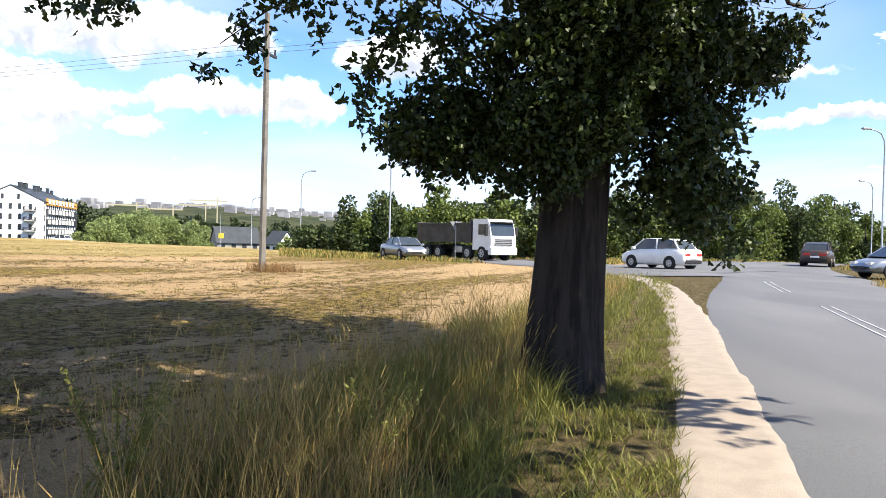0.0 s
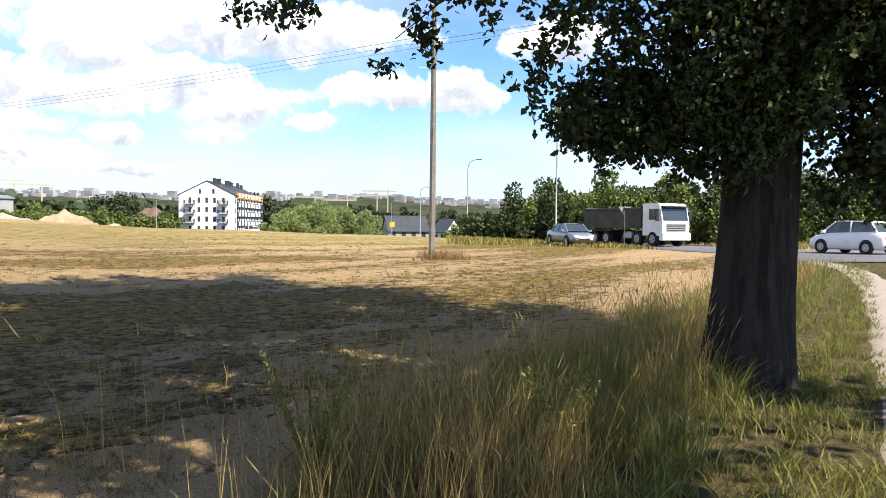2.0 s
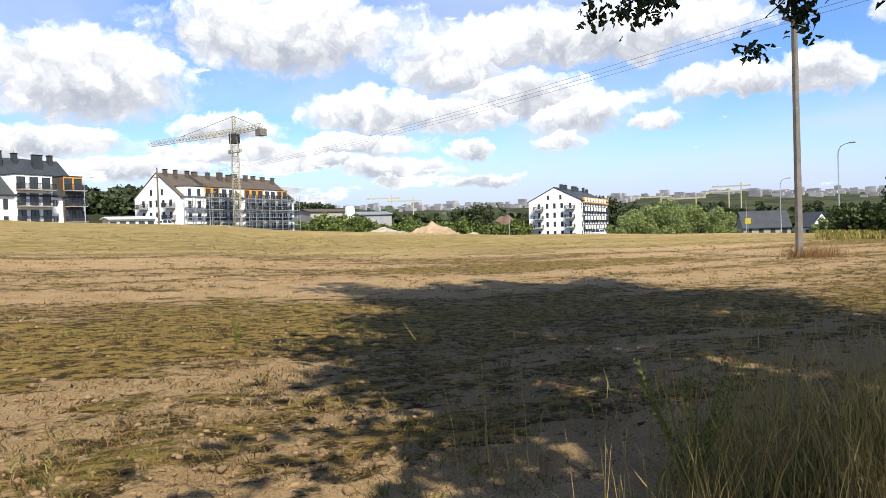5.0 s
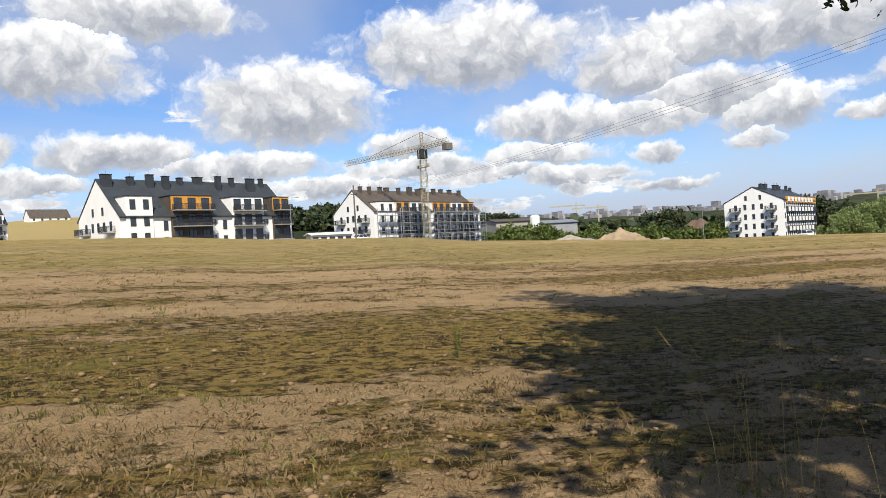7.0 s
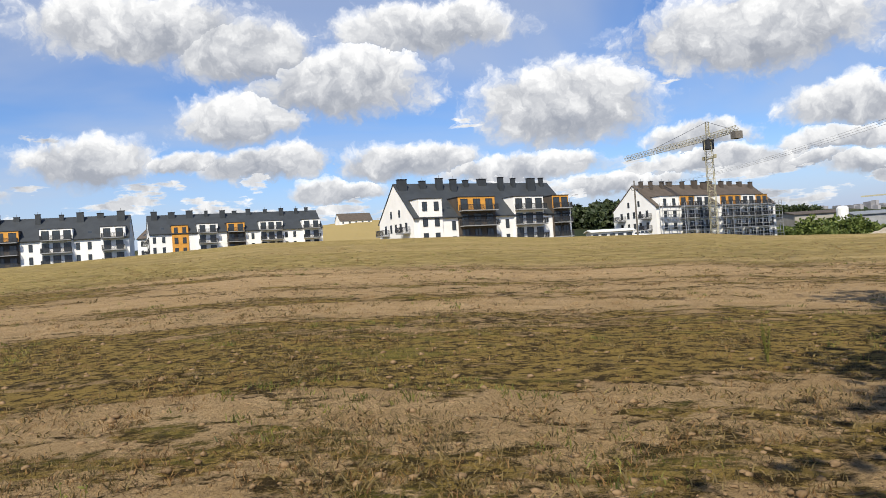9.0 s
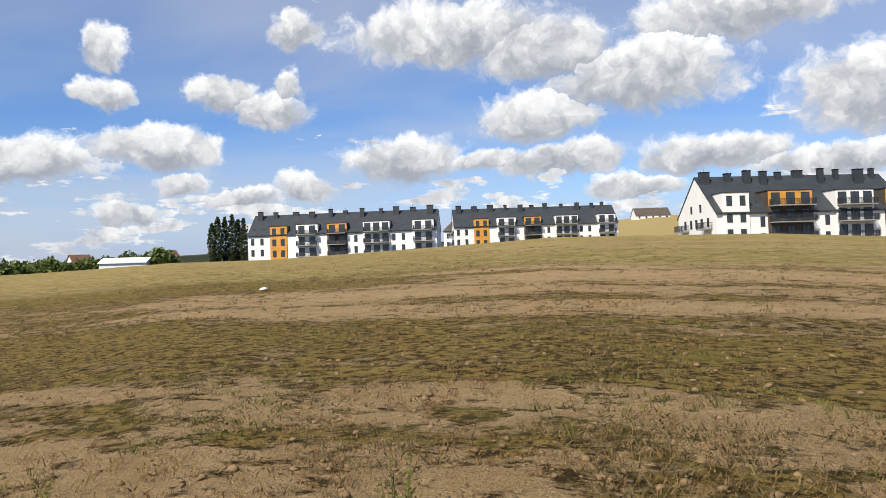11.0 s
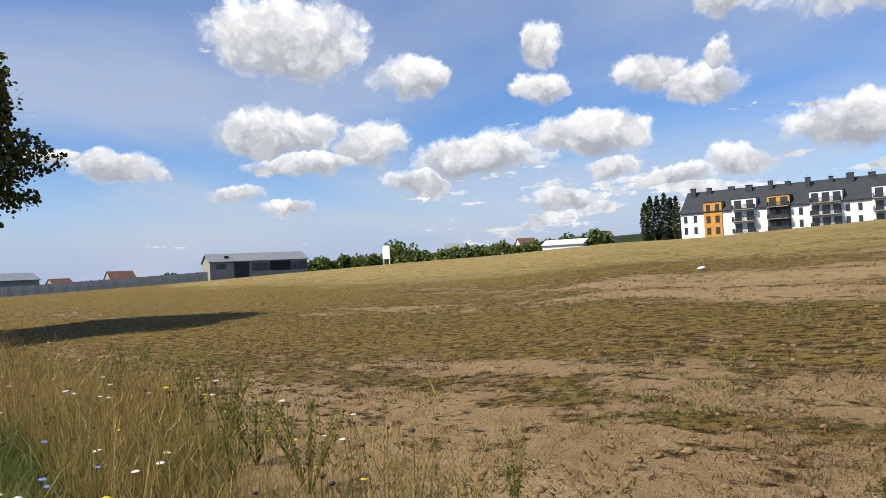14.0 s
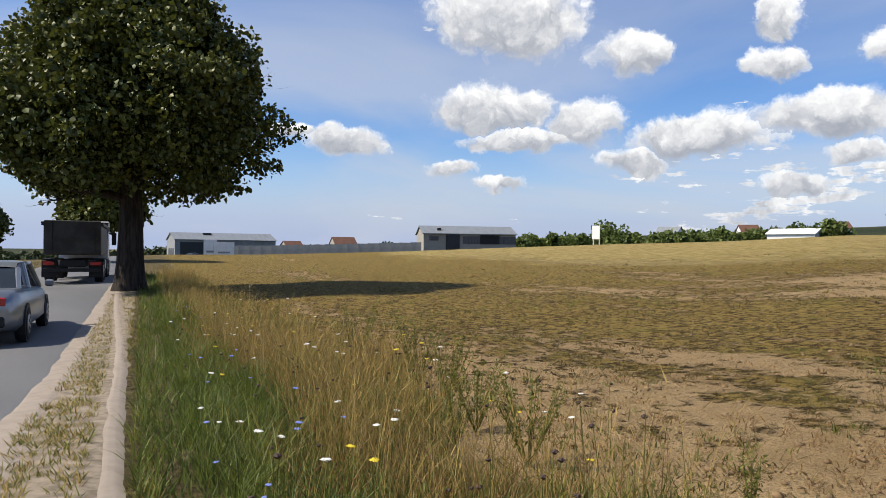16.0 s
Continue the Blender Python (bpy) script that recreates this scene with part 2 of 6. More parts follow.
def bump_node(nt, b, height, strength, dist):
    n = nt.nodes.new("ShaderNodeBump")
    n.inputs["Strength"].default_value, n.inputs["Distance"].default_value = strength, dist
    nt.links.new(height, n.inputs["Height"])
    nt.links.new(n.outputs[0], b.inputs["Normal"])


def worn(name, col, dark=0.75, scale=3.0, rough=0.75, metal=0.0, bump=0.2, dist=0.01, spec=0.3, stretch=None, fine=25.0):
    """A surface with stains at two sizes and a fine relief."""
    m, nt, b = nodes_of(name, rough, metal, spec)
    shade = tuple(c * dark for c in col)
    big = ramp_node(nt, noise_node(nt, scale, 4, 0.6, stretch), 0.35, 0.68)
    small = noise_node(nt, fine, 3, 0.6, stretch)
    c = mix_node(nt, big, col, shade)
    c = mix_node(nt, math_node(nt, "MULTIPLY", small, 0.35), c, tuple(v * 0.8 for v in shade))
    nt.links.new(c, b.inputs["Base Color"])
    bump_node(nt, b, small, bump, dist)
    return m


def leafy(name, dark, light, rough=0.55, trans=0.25):
    """Leaves and blades: each its own tone, some light passing through."""
    m, nt, b = nodes_of(name, rough, 0, 0.3)
    geo = nt.nodes.new("ShaderNodeNewGeometry")
    c = mix_node(nt, geo.outputs["Random Per Island"], dark, light)
    nt.links.new(c, b.inputs["Base Color"])
    tr = nt.nodes.new("ShaderNodeBsdfTranslucent")
    nt.links.new(mix_node(nt, 0.5, c, tuple(v * 1.6 for v in light)), tr.inputs["Color"])
    mx = nt.nodes.new("ShaderNodeMixShader")
    mx.inputs[0].default_value = trans
    nt.links.new(b.outputs[0], mx.inputs[1])
    nt.links.new(tr.outputs[0], mx.inputs[2])
    nt.links.new(mx.outputs[0], nt.nodes["Material Output"].inputs["Surface"])
    return m


def field_material():
    m, nt, b = nodes_of("field_soil", 0.95, 0, 0.1)
    geo = nt.nodes.new("ShaderNodeNewGeometry")
    rows = nt.nodes.new("ShaderNodeMapping")
    rows.inputs["Rotation"].default_value = (0, 0, -1.335)
    nt.links.new(geo.outputs["Position"], rows.inputs["Vector"])

    def tilled(scale, along, detail, rough=0.6):
        """Noise drawn out along the rows of the field."""
        mp = nt.nodes.new("ShaderNodeMapping")
        mp.inputs["Scale"].default_value = (along, 1, 1)
        nt.links.new(rows.outputs[0], mp.inputs["Vector"])
        n = nt.nodes.new("ShaderNodeTexNoise")
        n.inputs["Scale"].default_value = scale
        n.inputs["Detail"].default_value = detail
        n.inputs["Roughness"].default_value = rough
        nt.links.new(mp.outputs[0], n.inputs["Vector"])
        return n.outputs["Fac"]

    big = tilled(0.16, 0.16, 3)
    mid = tilled(2.3, 0.5, 5, 0.65)
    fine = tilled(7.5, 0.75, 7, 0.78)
    grit = tilled(50.0, 1.0, 4, 0.7)
    soil = mix_node(nt, ramp_node(nt, mid, 0.3, 0.7), (0.36, 0.25, 0.125), (0.50, 0.36, 0.195))
    soil = mix_node(nt, ramp_node(nt, grit, 0.42, 0.72), soil, (0.22, 0.145, 0.068))
    # the dark tone is stubble plus shade between tufts, put into the colour
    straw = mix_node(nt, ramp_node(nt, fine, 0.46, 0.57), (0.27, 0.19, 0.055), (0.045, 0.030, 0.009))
    g = math_node(nt, "ADD", math_node(nt, "MULTIPLY", mid, 0.85), math_node(nt, "MULTIPLY", fine, 0.65))
    g = math_node(nt, "ADD", g, math_node(nt, "MULTIPLY", ramp_node(nt, big, 0.33, 0.67), 0.42))
    g = math_node(nt, "ADD", g, 0.165)
    place = nt.nodes.new("ShaderNodeSeparateXYZ")
    nt.links.new(geo.outputs["Position"], place.inputs[0])
    south = ramp_node(nt, place.outputs[1], 3.0, -16.0)
    g = math_node(nt, "ADD", g, math_node(nt, "MULTIPLY", south, 0.20))
    across = nt.nodes.new("ShaderNodeVectorMath")
    across.operation = "DOT_PRODUCT"
    across.inputs[1].default_value = (float(RN[0]), float(RN[1]), 0)
    nt.links.new(geo.outputs["Position"], across.inputs[0])
    o = math_node(nt, "SUBTRACT", across.outputs["Value"], float(R0 @ RN))
    o = math_node(nt, "ADD", o, math_node(nt, "MULTIPLY", math_node(nt, "SUBTRACT", tilled(0.25, 0.4, 5, 0.7), 0.5), 15.0))
    # strips worked differently: a grassy crest, a bare band, a grassy band and a bare near edge
    strip = math_node(nt, "MULTIPLY", ramp_node(nt, o, -27.0, -21.0), ramp_node(nt, o, -12.5, -17.5))
    grassy = math_node(nt, "MULTIPLY", ramp_node(nt, o, -15.0, -13.0), ramp_node(nt, o, -8.0, -10.5))
    edge = ramp_node(nt, o, -8.5, -5.5)
    strip = math_node(nt, "MULTIPLY", strip, math_node(nt, "MULTIPLY", ramp_node(nt, place.outputs[1], 22.0, 12.0), ramp_node(nt, place.outputs[1], -36.0, -16.0)))
    g = math_node(nt, "SUBTRACT", g, math_node(nt, "MULTIPLY", strip, 0.17))
    g = math_node(nt, "ADD", g, math_node(nt, "MULTIPLY", grassy, 0.015))
    g = math_node(nt, "SUBTRACT", g, math_node(nt, "MULTIPLY", edge, 0.10))
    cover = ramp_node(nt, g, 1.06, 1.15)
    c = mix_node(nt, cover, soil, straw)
    green = math_node(nt, "MULTIPLY", ramp_node(nt, tilled(1.1, 0.5, 6, 0.7), 0.52, 0.70), math_node(nt, "MULTIPLY", cover, 0.7))
    c = mix_node(nt, green, c, (0.16, 0.145, 0.03))
    dist = nt.nodes.new("ShaderNodeVectorMath")
    dist.operation = "LENGTH"
    nt.links.new(geo.outputs["Position"], dist.inputs[0])
    # the far edge of the field is yellower
    far = ramp_node(nt, o, -24.0, -29.0)
    farg = mix_node(nt, ramp_node(nt, mid, 0.38, 0.62), (0.21, 0.165, 0.05), (0.40, 0.31, 0.135))
    c = mix_node(nt, math_node(nt, "MULTIPLY", far, 0.75), c, farg)
    veryfar = ramp_node(nt, dist.outputs["Value"], 95.0, 220.0)
    farland = mix_node(nt, ramp_node(nt, noise_node(nt, 0.02, 5, 0.6), 0.42, 0.58), (0.022, 0.03, 0.014), (0.05, 0.054, 0.026))
    # a pale stubble hillside beyond the estate
    hill = math_node(nt, "MULTIPLY", ramp_node(nt, place.outputs[0], -170.0, -240.0), math_node(nt, "MULTIPLY", ramp_node(nt, place.outputs[1], -20.0, 0.0), ramp_node(nt, place.outputs[1], 150.0, 110.0)))
    farland = mix_node(nt, hill, farland, (0.30, 0.235, 0.10))
    c = mix_node(nt, veryfar, c, farland)
    # grass verge beside the road
    dot = nt.nodes.new("ShaderNodeVectorMath")
    dot.operation = "DOT_PRODUCT"
    dot.inputs[1].default_value = (float(RN[0]), float(RN[1]), 0)
    nt.links.new(geo.outputs["Position"], dot.inputs[0])
    o = math_node(nt, "SUBTRACT", dot.outputs["Value"], float(R0 @ RN))
    o = math_node(nt, "ADD", o, math_node(nt, "MULTIPLY", noise_node(nt, 0.9, 3), 1.0))
    verge = math_node(nt, "MULTIPLY", ramp_node(nt, o, -3.3, -2.3), ramp_node(nt, o, 40.0, 30.0))
    vcol = mix_node(nt, ramp_node(nt, fine, 0.35, 0.65), (0.05, 0.045, 0.016), (0.17, 0.13, 0.065))
    c = mix_node(nt, verge, c, vcol)
    nt.links.new(c, b.inputs["Base Color"])
    h = math_node(nt, "ADD", math_node(nt, "MULTIPLY", fine, 1.0), math_node(nt, "MULTIPLY", grit, 0.3))
    h = math_node(nt, "ADD", h, math_node(nt, "MULTIPLY", cover, 0.35))
    bump_node(nt, b, h, 1.0, 0.13)
    return m


def asphalt_material():
    m, nt, b = nodes_of("asphalt", 0.8, 0, 0.35)
    big = noise_node(nt, 0.35, 4, 0.6, (1, 0.25, 1))
    grit = noise_node(nt, 90.0, 3, 0.7)
    c = mix_node(nt, ramp_node(nt, big, 0.35, 0.7), (0.115, 0.118, 0.124), (0.15, 0.15, 0.152))
    c = mix_node(nt, ramp_node(nt, grit, 0.4, 0.75), c, (0.07, 0.07, 0.075))
    patch = ramp_node(nt, noise_node(nt, 0.16, 2, 0.4), 0.58, 0.60)
    c = mix_node(nt, math_node(nt, "MULTIPLY", patch, 0.35), c, (0.085, 0.085, 0.09))
    nt.links.new(c, b.inputs["Base Color"])
    bump_node(nt, b, grit, 0.4, 0.01)
    return m


def bark_material(name, col):
    m, nt, b = nodes_of(name, 0.95, 0, 0.1)
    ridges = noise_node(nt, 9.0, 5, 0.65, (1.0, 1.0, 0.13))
    # the furrows' dark is put into the colour, along the bump's own relief
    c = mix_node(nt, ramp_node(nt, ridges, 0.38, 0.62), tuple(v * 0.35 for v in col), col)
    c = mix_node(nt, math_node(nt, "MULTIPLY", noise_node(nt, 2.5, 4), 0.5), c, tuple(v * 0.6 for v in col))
    nt.links.new(c, b.inputs["Base Color"])
    bump_node(nt, b, ridges, 1.0, 0.06)
    return m


def glass_material(name, col=(0.02, 0.025, 0.03), rough=0.06):
    m, nt, b = nodes_of(name, rough, 0, 0.6)
    c = mix_node(nt, noise_node(nt, 1.5, 2), col, tuple(v * 2.2 for v in col))
    nt.links.new(c, b.inputs["Base Color"])
    return m


M = dict(
    soil=field_material(), asphalt=asphalt_material(),
    sand=worn("sand", (0.31, 0.265, 0.222), 0.84, 5.0, 0.95, bump=0.8, dist=0.006, spec=0.1, fine=110),
    drygrass=worn("trodden_grass", (0.30, 0.25, 0.19), 0.5, 7.0, 0.95, bump=0.5, dist=0.012, spec=0.1, fine=30),
    plaster=worn("white_render", (0.80, 0.80, 0.78), 0.92, 0.4, 0.85, bump=0.1),
    orange=worn("orange_cladding", (0.62, 0.30, 0.055), 0.8, 0.8, 0.6, bump=0.1),
    roof=worn("dark_roof", (0.042, 0.049, 0.056), 0.75, 0.5, 0.55, bump=0.4, dist=0.03, fine=6),
    brownroof=worn("brown_roof", (0.10, 0.082, 0.066), 0.7, 0.6, 0.7, bump=0.4, dist=0.03, fine=6),
    redroof=worn("red_roof", (0.15, 0.075, 0.05), 0.75, 0.6, 0.7, bump=0.3, fine=6),
    slate=worn("grey_metal_roof", (0.21, 0.23, 0.25), 0.8, 0.4, 0.5, bump=0.2, stretch=(4, 0.4, 1)),
    beige=worn("beige_wall", (0.33, 0.31, 0.27), 0.85, 0.5, 0.85, bump=0.2),
    darkgrey=worn("anthracite", (0.035, 0.037, 0.042), 0.8, 2.0, 0.5, bump=0.05),
    palewall=worn("pale_concrete", (0.40, 0.39, 0.36), 0.75, 0.5, 0.9, bump=0.3, fine=4.0),
    midgrey=worn("grey_panel", (0.28, 0.29, 0.30), 0.8, 0.7, 0.7, bump=0.1),
    glass=glass_material("window_glass"),
    concrete=worn("concrete", (0.16, 0.148, 0.132), 0.7, 2.5, 0.9, bump=0.4, dist=0.01, fine=20),
    steel=worn("galvanised_steel", (0.45, 0.46, 0.47), 0.8, 2.0, 0.45, 0.8, bump=0.05),
    whitepaint=worn("white_paint", (0.78, 0.78, 0.76), 0.88, 2.0, 0.35, bump=0.02, spec=0.5),
    silver=worn("silver_paint", (0.30, 0.325, 0.36), 0.92, 2.0, 0.28, 0.6, bump=0.0, spec=0.5),
    brownpaint=worn("dark_brown_paint", (0.06, 0.045, 0.04), 0.9, 2.0, 0.3, 0.3, bump=0.0, spec=0.5),
    tipper=worn("grey_tipper_steel", (0.07, 0.066, 0.062), 0.55, 1.5, 0.55, 0.3, bump=0.2),
    tyre=worn("tyre_rubber", (0.02, 0.02, 0.021), 0.8, 6.0, 0.85, bump=0.3),
    black=worn("black_plastic", (0.018, 0.018, 0.02), 0.8, 4.0, 0.6, bump=0.1),
    redlamp=worn("red_lamp", (0.45, 0.02, 0.015), 0.8, 4.0, 0.25, spec=0.6),
    clearlamp=worn("clear_lamp", (0.6, 0.6, 0.62), 0.8, 4.0, 0.15, spec=0.6),
    yellow=worn("yellow_paint", (0.62, 0.52, 0.06), 0.85, 3.0, 0.5),
    craneyellow=worn("pale_crane_steel", (0.42, 0.39, 0.27), 0.75, 1.0, 0.6, 0.2),
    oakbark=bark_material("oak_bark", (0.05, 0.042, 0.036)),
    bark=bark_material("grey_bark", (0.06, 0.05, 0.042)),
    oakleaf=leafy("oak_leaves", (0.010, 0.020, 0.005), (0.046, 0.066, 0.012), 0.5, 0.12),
    mapleleaf=leafy("maple_leaves", (0.024, 0.04, 0.007), (0.13, 0.14, 0.026), 0.5, 0.12),
    woodleaf=leafy("wood_leaves", (0.035, 0.06, 0.012), (0.14, 0.175, 0.04), 0.6, 0.25),
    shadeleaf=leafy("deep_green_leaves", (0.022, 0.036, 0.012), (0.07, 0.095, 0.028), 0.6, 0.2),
    willowleaf=leafy("willow_leaves", (0.11, 0.15, 0.05), (0.23, 0.28, 0.10), 0.6, 0.25),
    darkleaf=leafy("dark_leaves", (0.018, 0.03, 0.012), (0.05, 0.065, 0.022), 0.6, 0.15),
    greenblade=leafy("green_grass", (0.030, 0.046, 0.008), (0.22, 0.21, 0.045), 0.6, 0.3),
    deadstalk=leafy("dead_stalks", (0.06, 0.045, 0.018), (0.19, 0.14, 0.055), 0.8, 0.2),
    lawnblade=leafy("fresh_grass", (0.03, 0.055, 0.008), (0.15, 0.185, 0.035), 0.6, 0.3),
    strawblade=leafy("dry_grass", (0.15, 0.105, 0.03), (0.42, 0.30, 0.10), 0.7, 0.3),
    rustblade=leafy("rust_grass", (0.11, 0.055, 0.02), (0.26, 0.16, 0.06), 0.7, 0.25),
    petalw=leafy("white_petals", (0.6, 0.6, 0.55), (0.8, 0.8, 0.76), 0.7, 0.2),
    petaly=leafy("yellow_petals", (0.55, 0.42, 0.03), (0.75, 0.6, 0.05), 0.7, 0.2),
    petalb=leafy("blue_petals", (0.16, 0.2, 0.5), (0.25, 0.32, 0.7), 0.7, 0.2),
    seed=leafy("dark_seed_heads", (0.03, 0.02, 0.02), (0.09, 0.06, 0.05), 0.8, 0.1),
    clod=worn("soil_clods", (0.25, 0.17, 0.095), 0.55, 8.0, 0.95, bump=0.6, dist=0.01, spec=0.1),
    sandhill=worn("heaped_sand", (0.34, 0.26, 0.17), 0.7, 0.25, 0.95, bump=0.6, dist=0.2, spec=0.1, fine=2.0),
    brownearth=worn("brown_earth", (0.15, 0.105, 0.08), 0.7, 0.1, 0.95, bump=0.4, dist=0.2, spec=0.1, fine=1.0),
    rubble=worn("pale_rubble", (0.36, 0.32, 0.26), 0.6, 0.6, 0.95, bump=0.8, dist=0.2, spec=0.1, fine=3.0),
)


# ---------- building helpers ----------
class Geo:
    """Gathers vertices and faces for one mesh."""

    def __init__(self):
        self.v, self.f = [], []

    def box(self, x0, y0, z0, x1, y1, z1, ch=0.0):
        b = len(self.v)
        if ch <= 0:
            self.v += [(x0, y0, z0), (x1, y0, z0), (x1, y1, z0), (x0, y1, z0), (x0, y0, z1), (x1, y0, z1), (x1, y1, z1), (x0, y1, z1)]
            self.f += [tuple(b + k for k in q) for q in ((3, 2, 1, 0), (4, 5, 6, 7), (0, 1, 5, 4), (1, 2, 6, 5), (2, 3, 7, 6), (3, 0, 4, 7))]
            return self
        for z, c in ((z0, ch), (z0 + ch, 0), (z1 - ch, 0), (z1, ch)):
            self.v += [(x0 + c, y0 + c, z), (x1 - c, y0 + c, z), (x1 - c, y1 - c, z), (x0 + c, y1 - c, z)]
        self.f += [(b + 3, b + 2, b + 1, b), (b + 12, b + 13, b + 14, b + 15)]
        for r in range(3):
            for k in range(4):
                n = (k + 1) % 4
                self.f.append((b + 4 * r + k, b + 4 * r + n, b + 4 * r + 4 + n, b + 4 * r + 4 + k))
        return self

    def poly(self, pts):
        b = len(self.v)
        self.v += [tuple(p) for p in pts]
        self.f.append(tuple(range(b, b + len(pts))))
        return self

    def prism(self, profile, axis, a, b_):
        """A closed profile of 2D points swept along an axis ('x' or 'y') from a to b_."""
        b, n = len(self.v), len(profile)
        for t in (a, b_):
            for p, q in profile:
                self.v.append((t, p, q) if axis == "x" else (p, t, q))
        self.f.append(tuple(range(b, b + n)))
        self.f.append(tuple(range(b + 2 * n - 1, b + n - 1, -1)))
        for k in range(n):
            m = (k + 1) % n
            self.f.append((b + k, b + n + k, b + n + m, b + m))
        return self

    def tube(self, pts, radii, seg=8, caps=True):
        b = len(self.v)
        pts = [Vector(p) for p in pts]
        side = None
        for k, p in enumerate(pts):
            d = (pts[min(k + 1, len(pts) - 1)] - pts[max(k - 1, 0)]).normalized()
            if side is None:
                side = d.orthogonal().normalized()
            side = (side - d * side.dot(d)).normalized()
            up = d.cross(side)
            r = radii[k] if isinstance(radii, (list, tuple)) else radii
            for s in range(seg):
                a = 2 * math.pi * s / seg
                self.v.append(tuple(p + (side * math.cos(a) + up * math.sin(a)) * r))
        for k in range(len(pts) - 1):
            for s in range(seg):
                n = (s + 1) % seg
                self.f.append((b + k * seg + s, b + k * seg + n, b + (k + 1) * seg + n, b + (k + 1) * seg + s))
        if caps:
            self.f.append(tuple(b + s for s in range(seg - 1, -1, -1)))
            self.f.append(tuple(b + (len(pts) - 1) * seg + s for s in range(seg)))
        return self

    def add(self, v, f):
        b = len(self.v)
        self.v += v
        self.f += [tuple(b + k for k in q) for q in f]
        return self

    def mesh(self, name, material, smooth=False):
        me = bpy.data.meshes.new(name)
        me.from_pydata(self.v, [], self.f)
        me.materials.append(material)
        if smooth:
            me.polygons.foreach_set("use_smooth", [True] * len(me.polygons))
        me.update()
        return me


def fix_normals(me):
    bm = bmesh.new()
    bm.from_mesh(me)
    bmesh.ops.recalc_face_normals(bm, faces=bm.faces)
    bm.to_mesh(me)
    bm.free()


def part(name, geo, material, parent, label="", smooth=False, loc=None):
    me = geo if isinstance(geo, bpy.types.Mesh) else geo.mesh(name, material, smooth)
    if not isinstance(geo, bpy.types.Mesh):
        fix_normals(me)
    ob = new(name, me)
    ob.parent = parent
    if loc is not None:
        ob.location = loc
    if label:
        ob["label"] = label
    return ob


def thing(name, label, category, group="", kind="", matrix=None):
    ob = new(name)
    ob.empty_display_size = 0.3
    tagged(ob, label, category, group, kind)
    if matrix is not None:
        ob.matrix_world = matrix
    return ob


def solo(name, geo, material, label, category, group="", kind="", smooth=False, matrix=None):
    me = geo if isinstance(geo, bpy.types.Mesh) else geo.mesh(name, material, smooth)
    ob = tagged(new(name, me), label, category, group, kind)
    if matrix is not None:
        ob.matrix_world = matrix
    return ob


def array_mesh(name, v, f, material, smooth=False):
    """A big mesh out of numpy arrays of vertices and equal-sized faces."""
    me = bpy.data.meshes.new(name)
    n, k = f.shape
    me.vertices.add(len(v))
    me.vertices.foreach_set("co", np.asarray(v, np.float32).ravel())
    me.loops.add(n * k)
    me.loops.foreach_set("vertex_index", np.asarray(f, np.int32).ravel())
    me.polygons.add(n)
    me.polygons.foreach_set("loop_start", np.arange(0, n * k, k, dtype=np.int32))
    if smooth:
        me.polygons.foreach_set("use_smooth", np.ones(n, bool))
    me.materials.append(material)
    me.update(calc_edges=True)
    return me


# ---------- ground ----------
radii = np.concatenate([np.linspace(0, 3, 12)[1:], 3 * (1.03 ** np.arange(1, 246))])
nA = 540
ang = np.linspace(0, 2 * np.pi, nA, endpoint=False)
gX = (radii[:, None] * -np.sin(ang)).ravel()
gY = (radii[:, None] * np.cos(ang)).ravel()
gZ = ground_np(gX, gY)
g_s, g_o = road_so(gX, gY)
g_d = np.hypot(gX, gY)
lump = np.array([noise.noise((x * 2.2, y * 2.2, 0.3)) * 0.6 + noise.noise((x * 5.5, y * 5.5, 4.0)) * 0.4 if d < 21 else 0.0 for x, y, d in zip(gX, gY, g_d)])
gZ += lump * 0.035 * np.clip((-2.2 - g_o) / 1.5, 0, 1) * np.clip((20 - g_d) / 11, 0, 1)
gV = np.concatenate([np.stack([gX, gY, gZ], 1), [[0, 0, 0.0]]])
ii, jj = np.meshgrid(np.arange(len(radii) - 1), np.arange(nA), indexing="ij")
kk = (jj + 1) % nA
gF = np.stack([ii * nA + jj, ii * nA + kk, (ii + 1) * nA + kk, (ii + 1) * nA + jj], -1).reshape(-1, 4)
mid = np.arange(0, nA, 2)
gF = np.concatenate([gF, np.stack([np.full(len(mid), len(gV) - 1), (mid + 2) % nA, mid + 1, mid], -1)])
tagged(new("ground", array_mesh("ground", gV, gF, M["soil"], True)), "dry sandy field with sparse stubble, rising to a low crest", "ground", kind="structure")


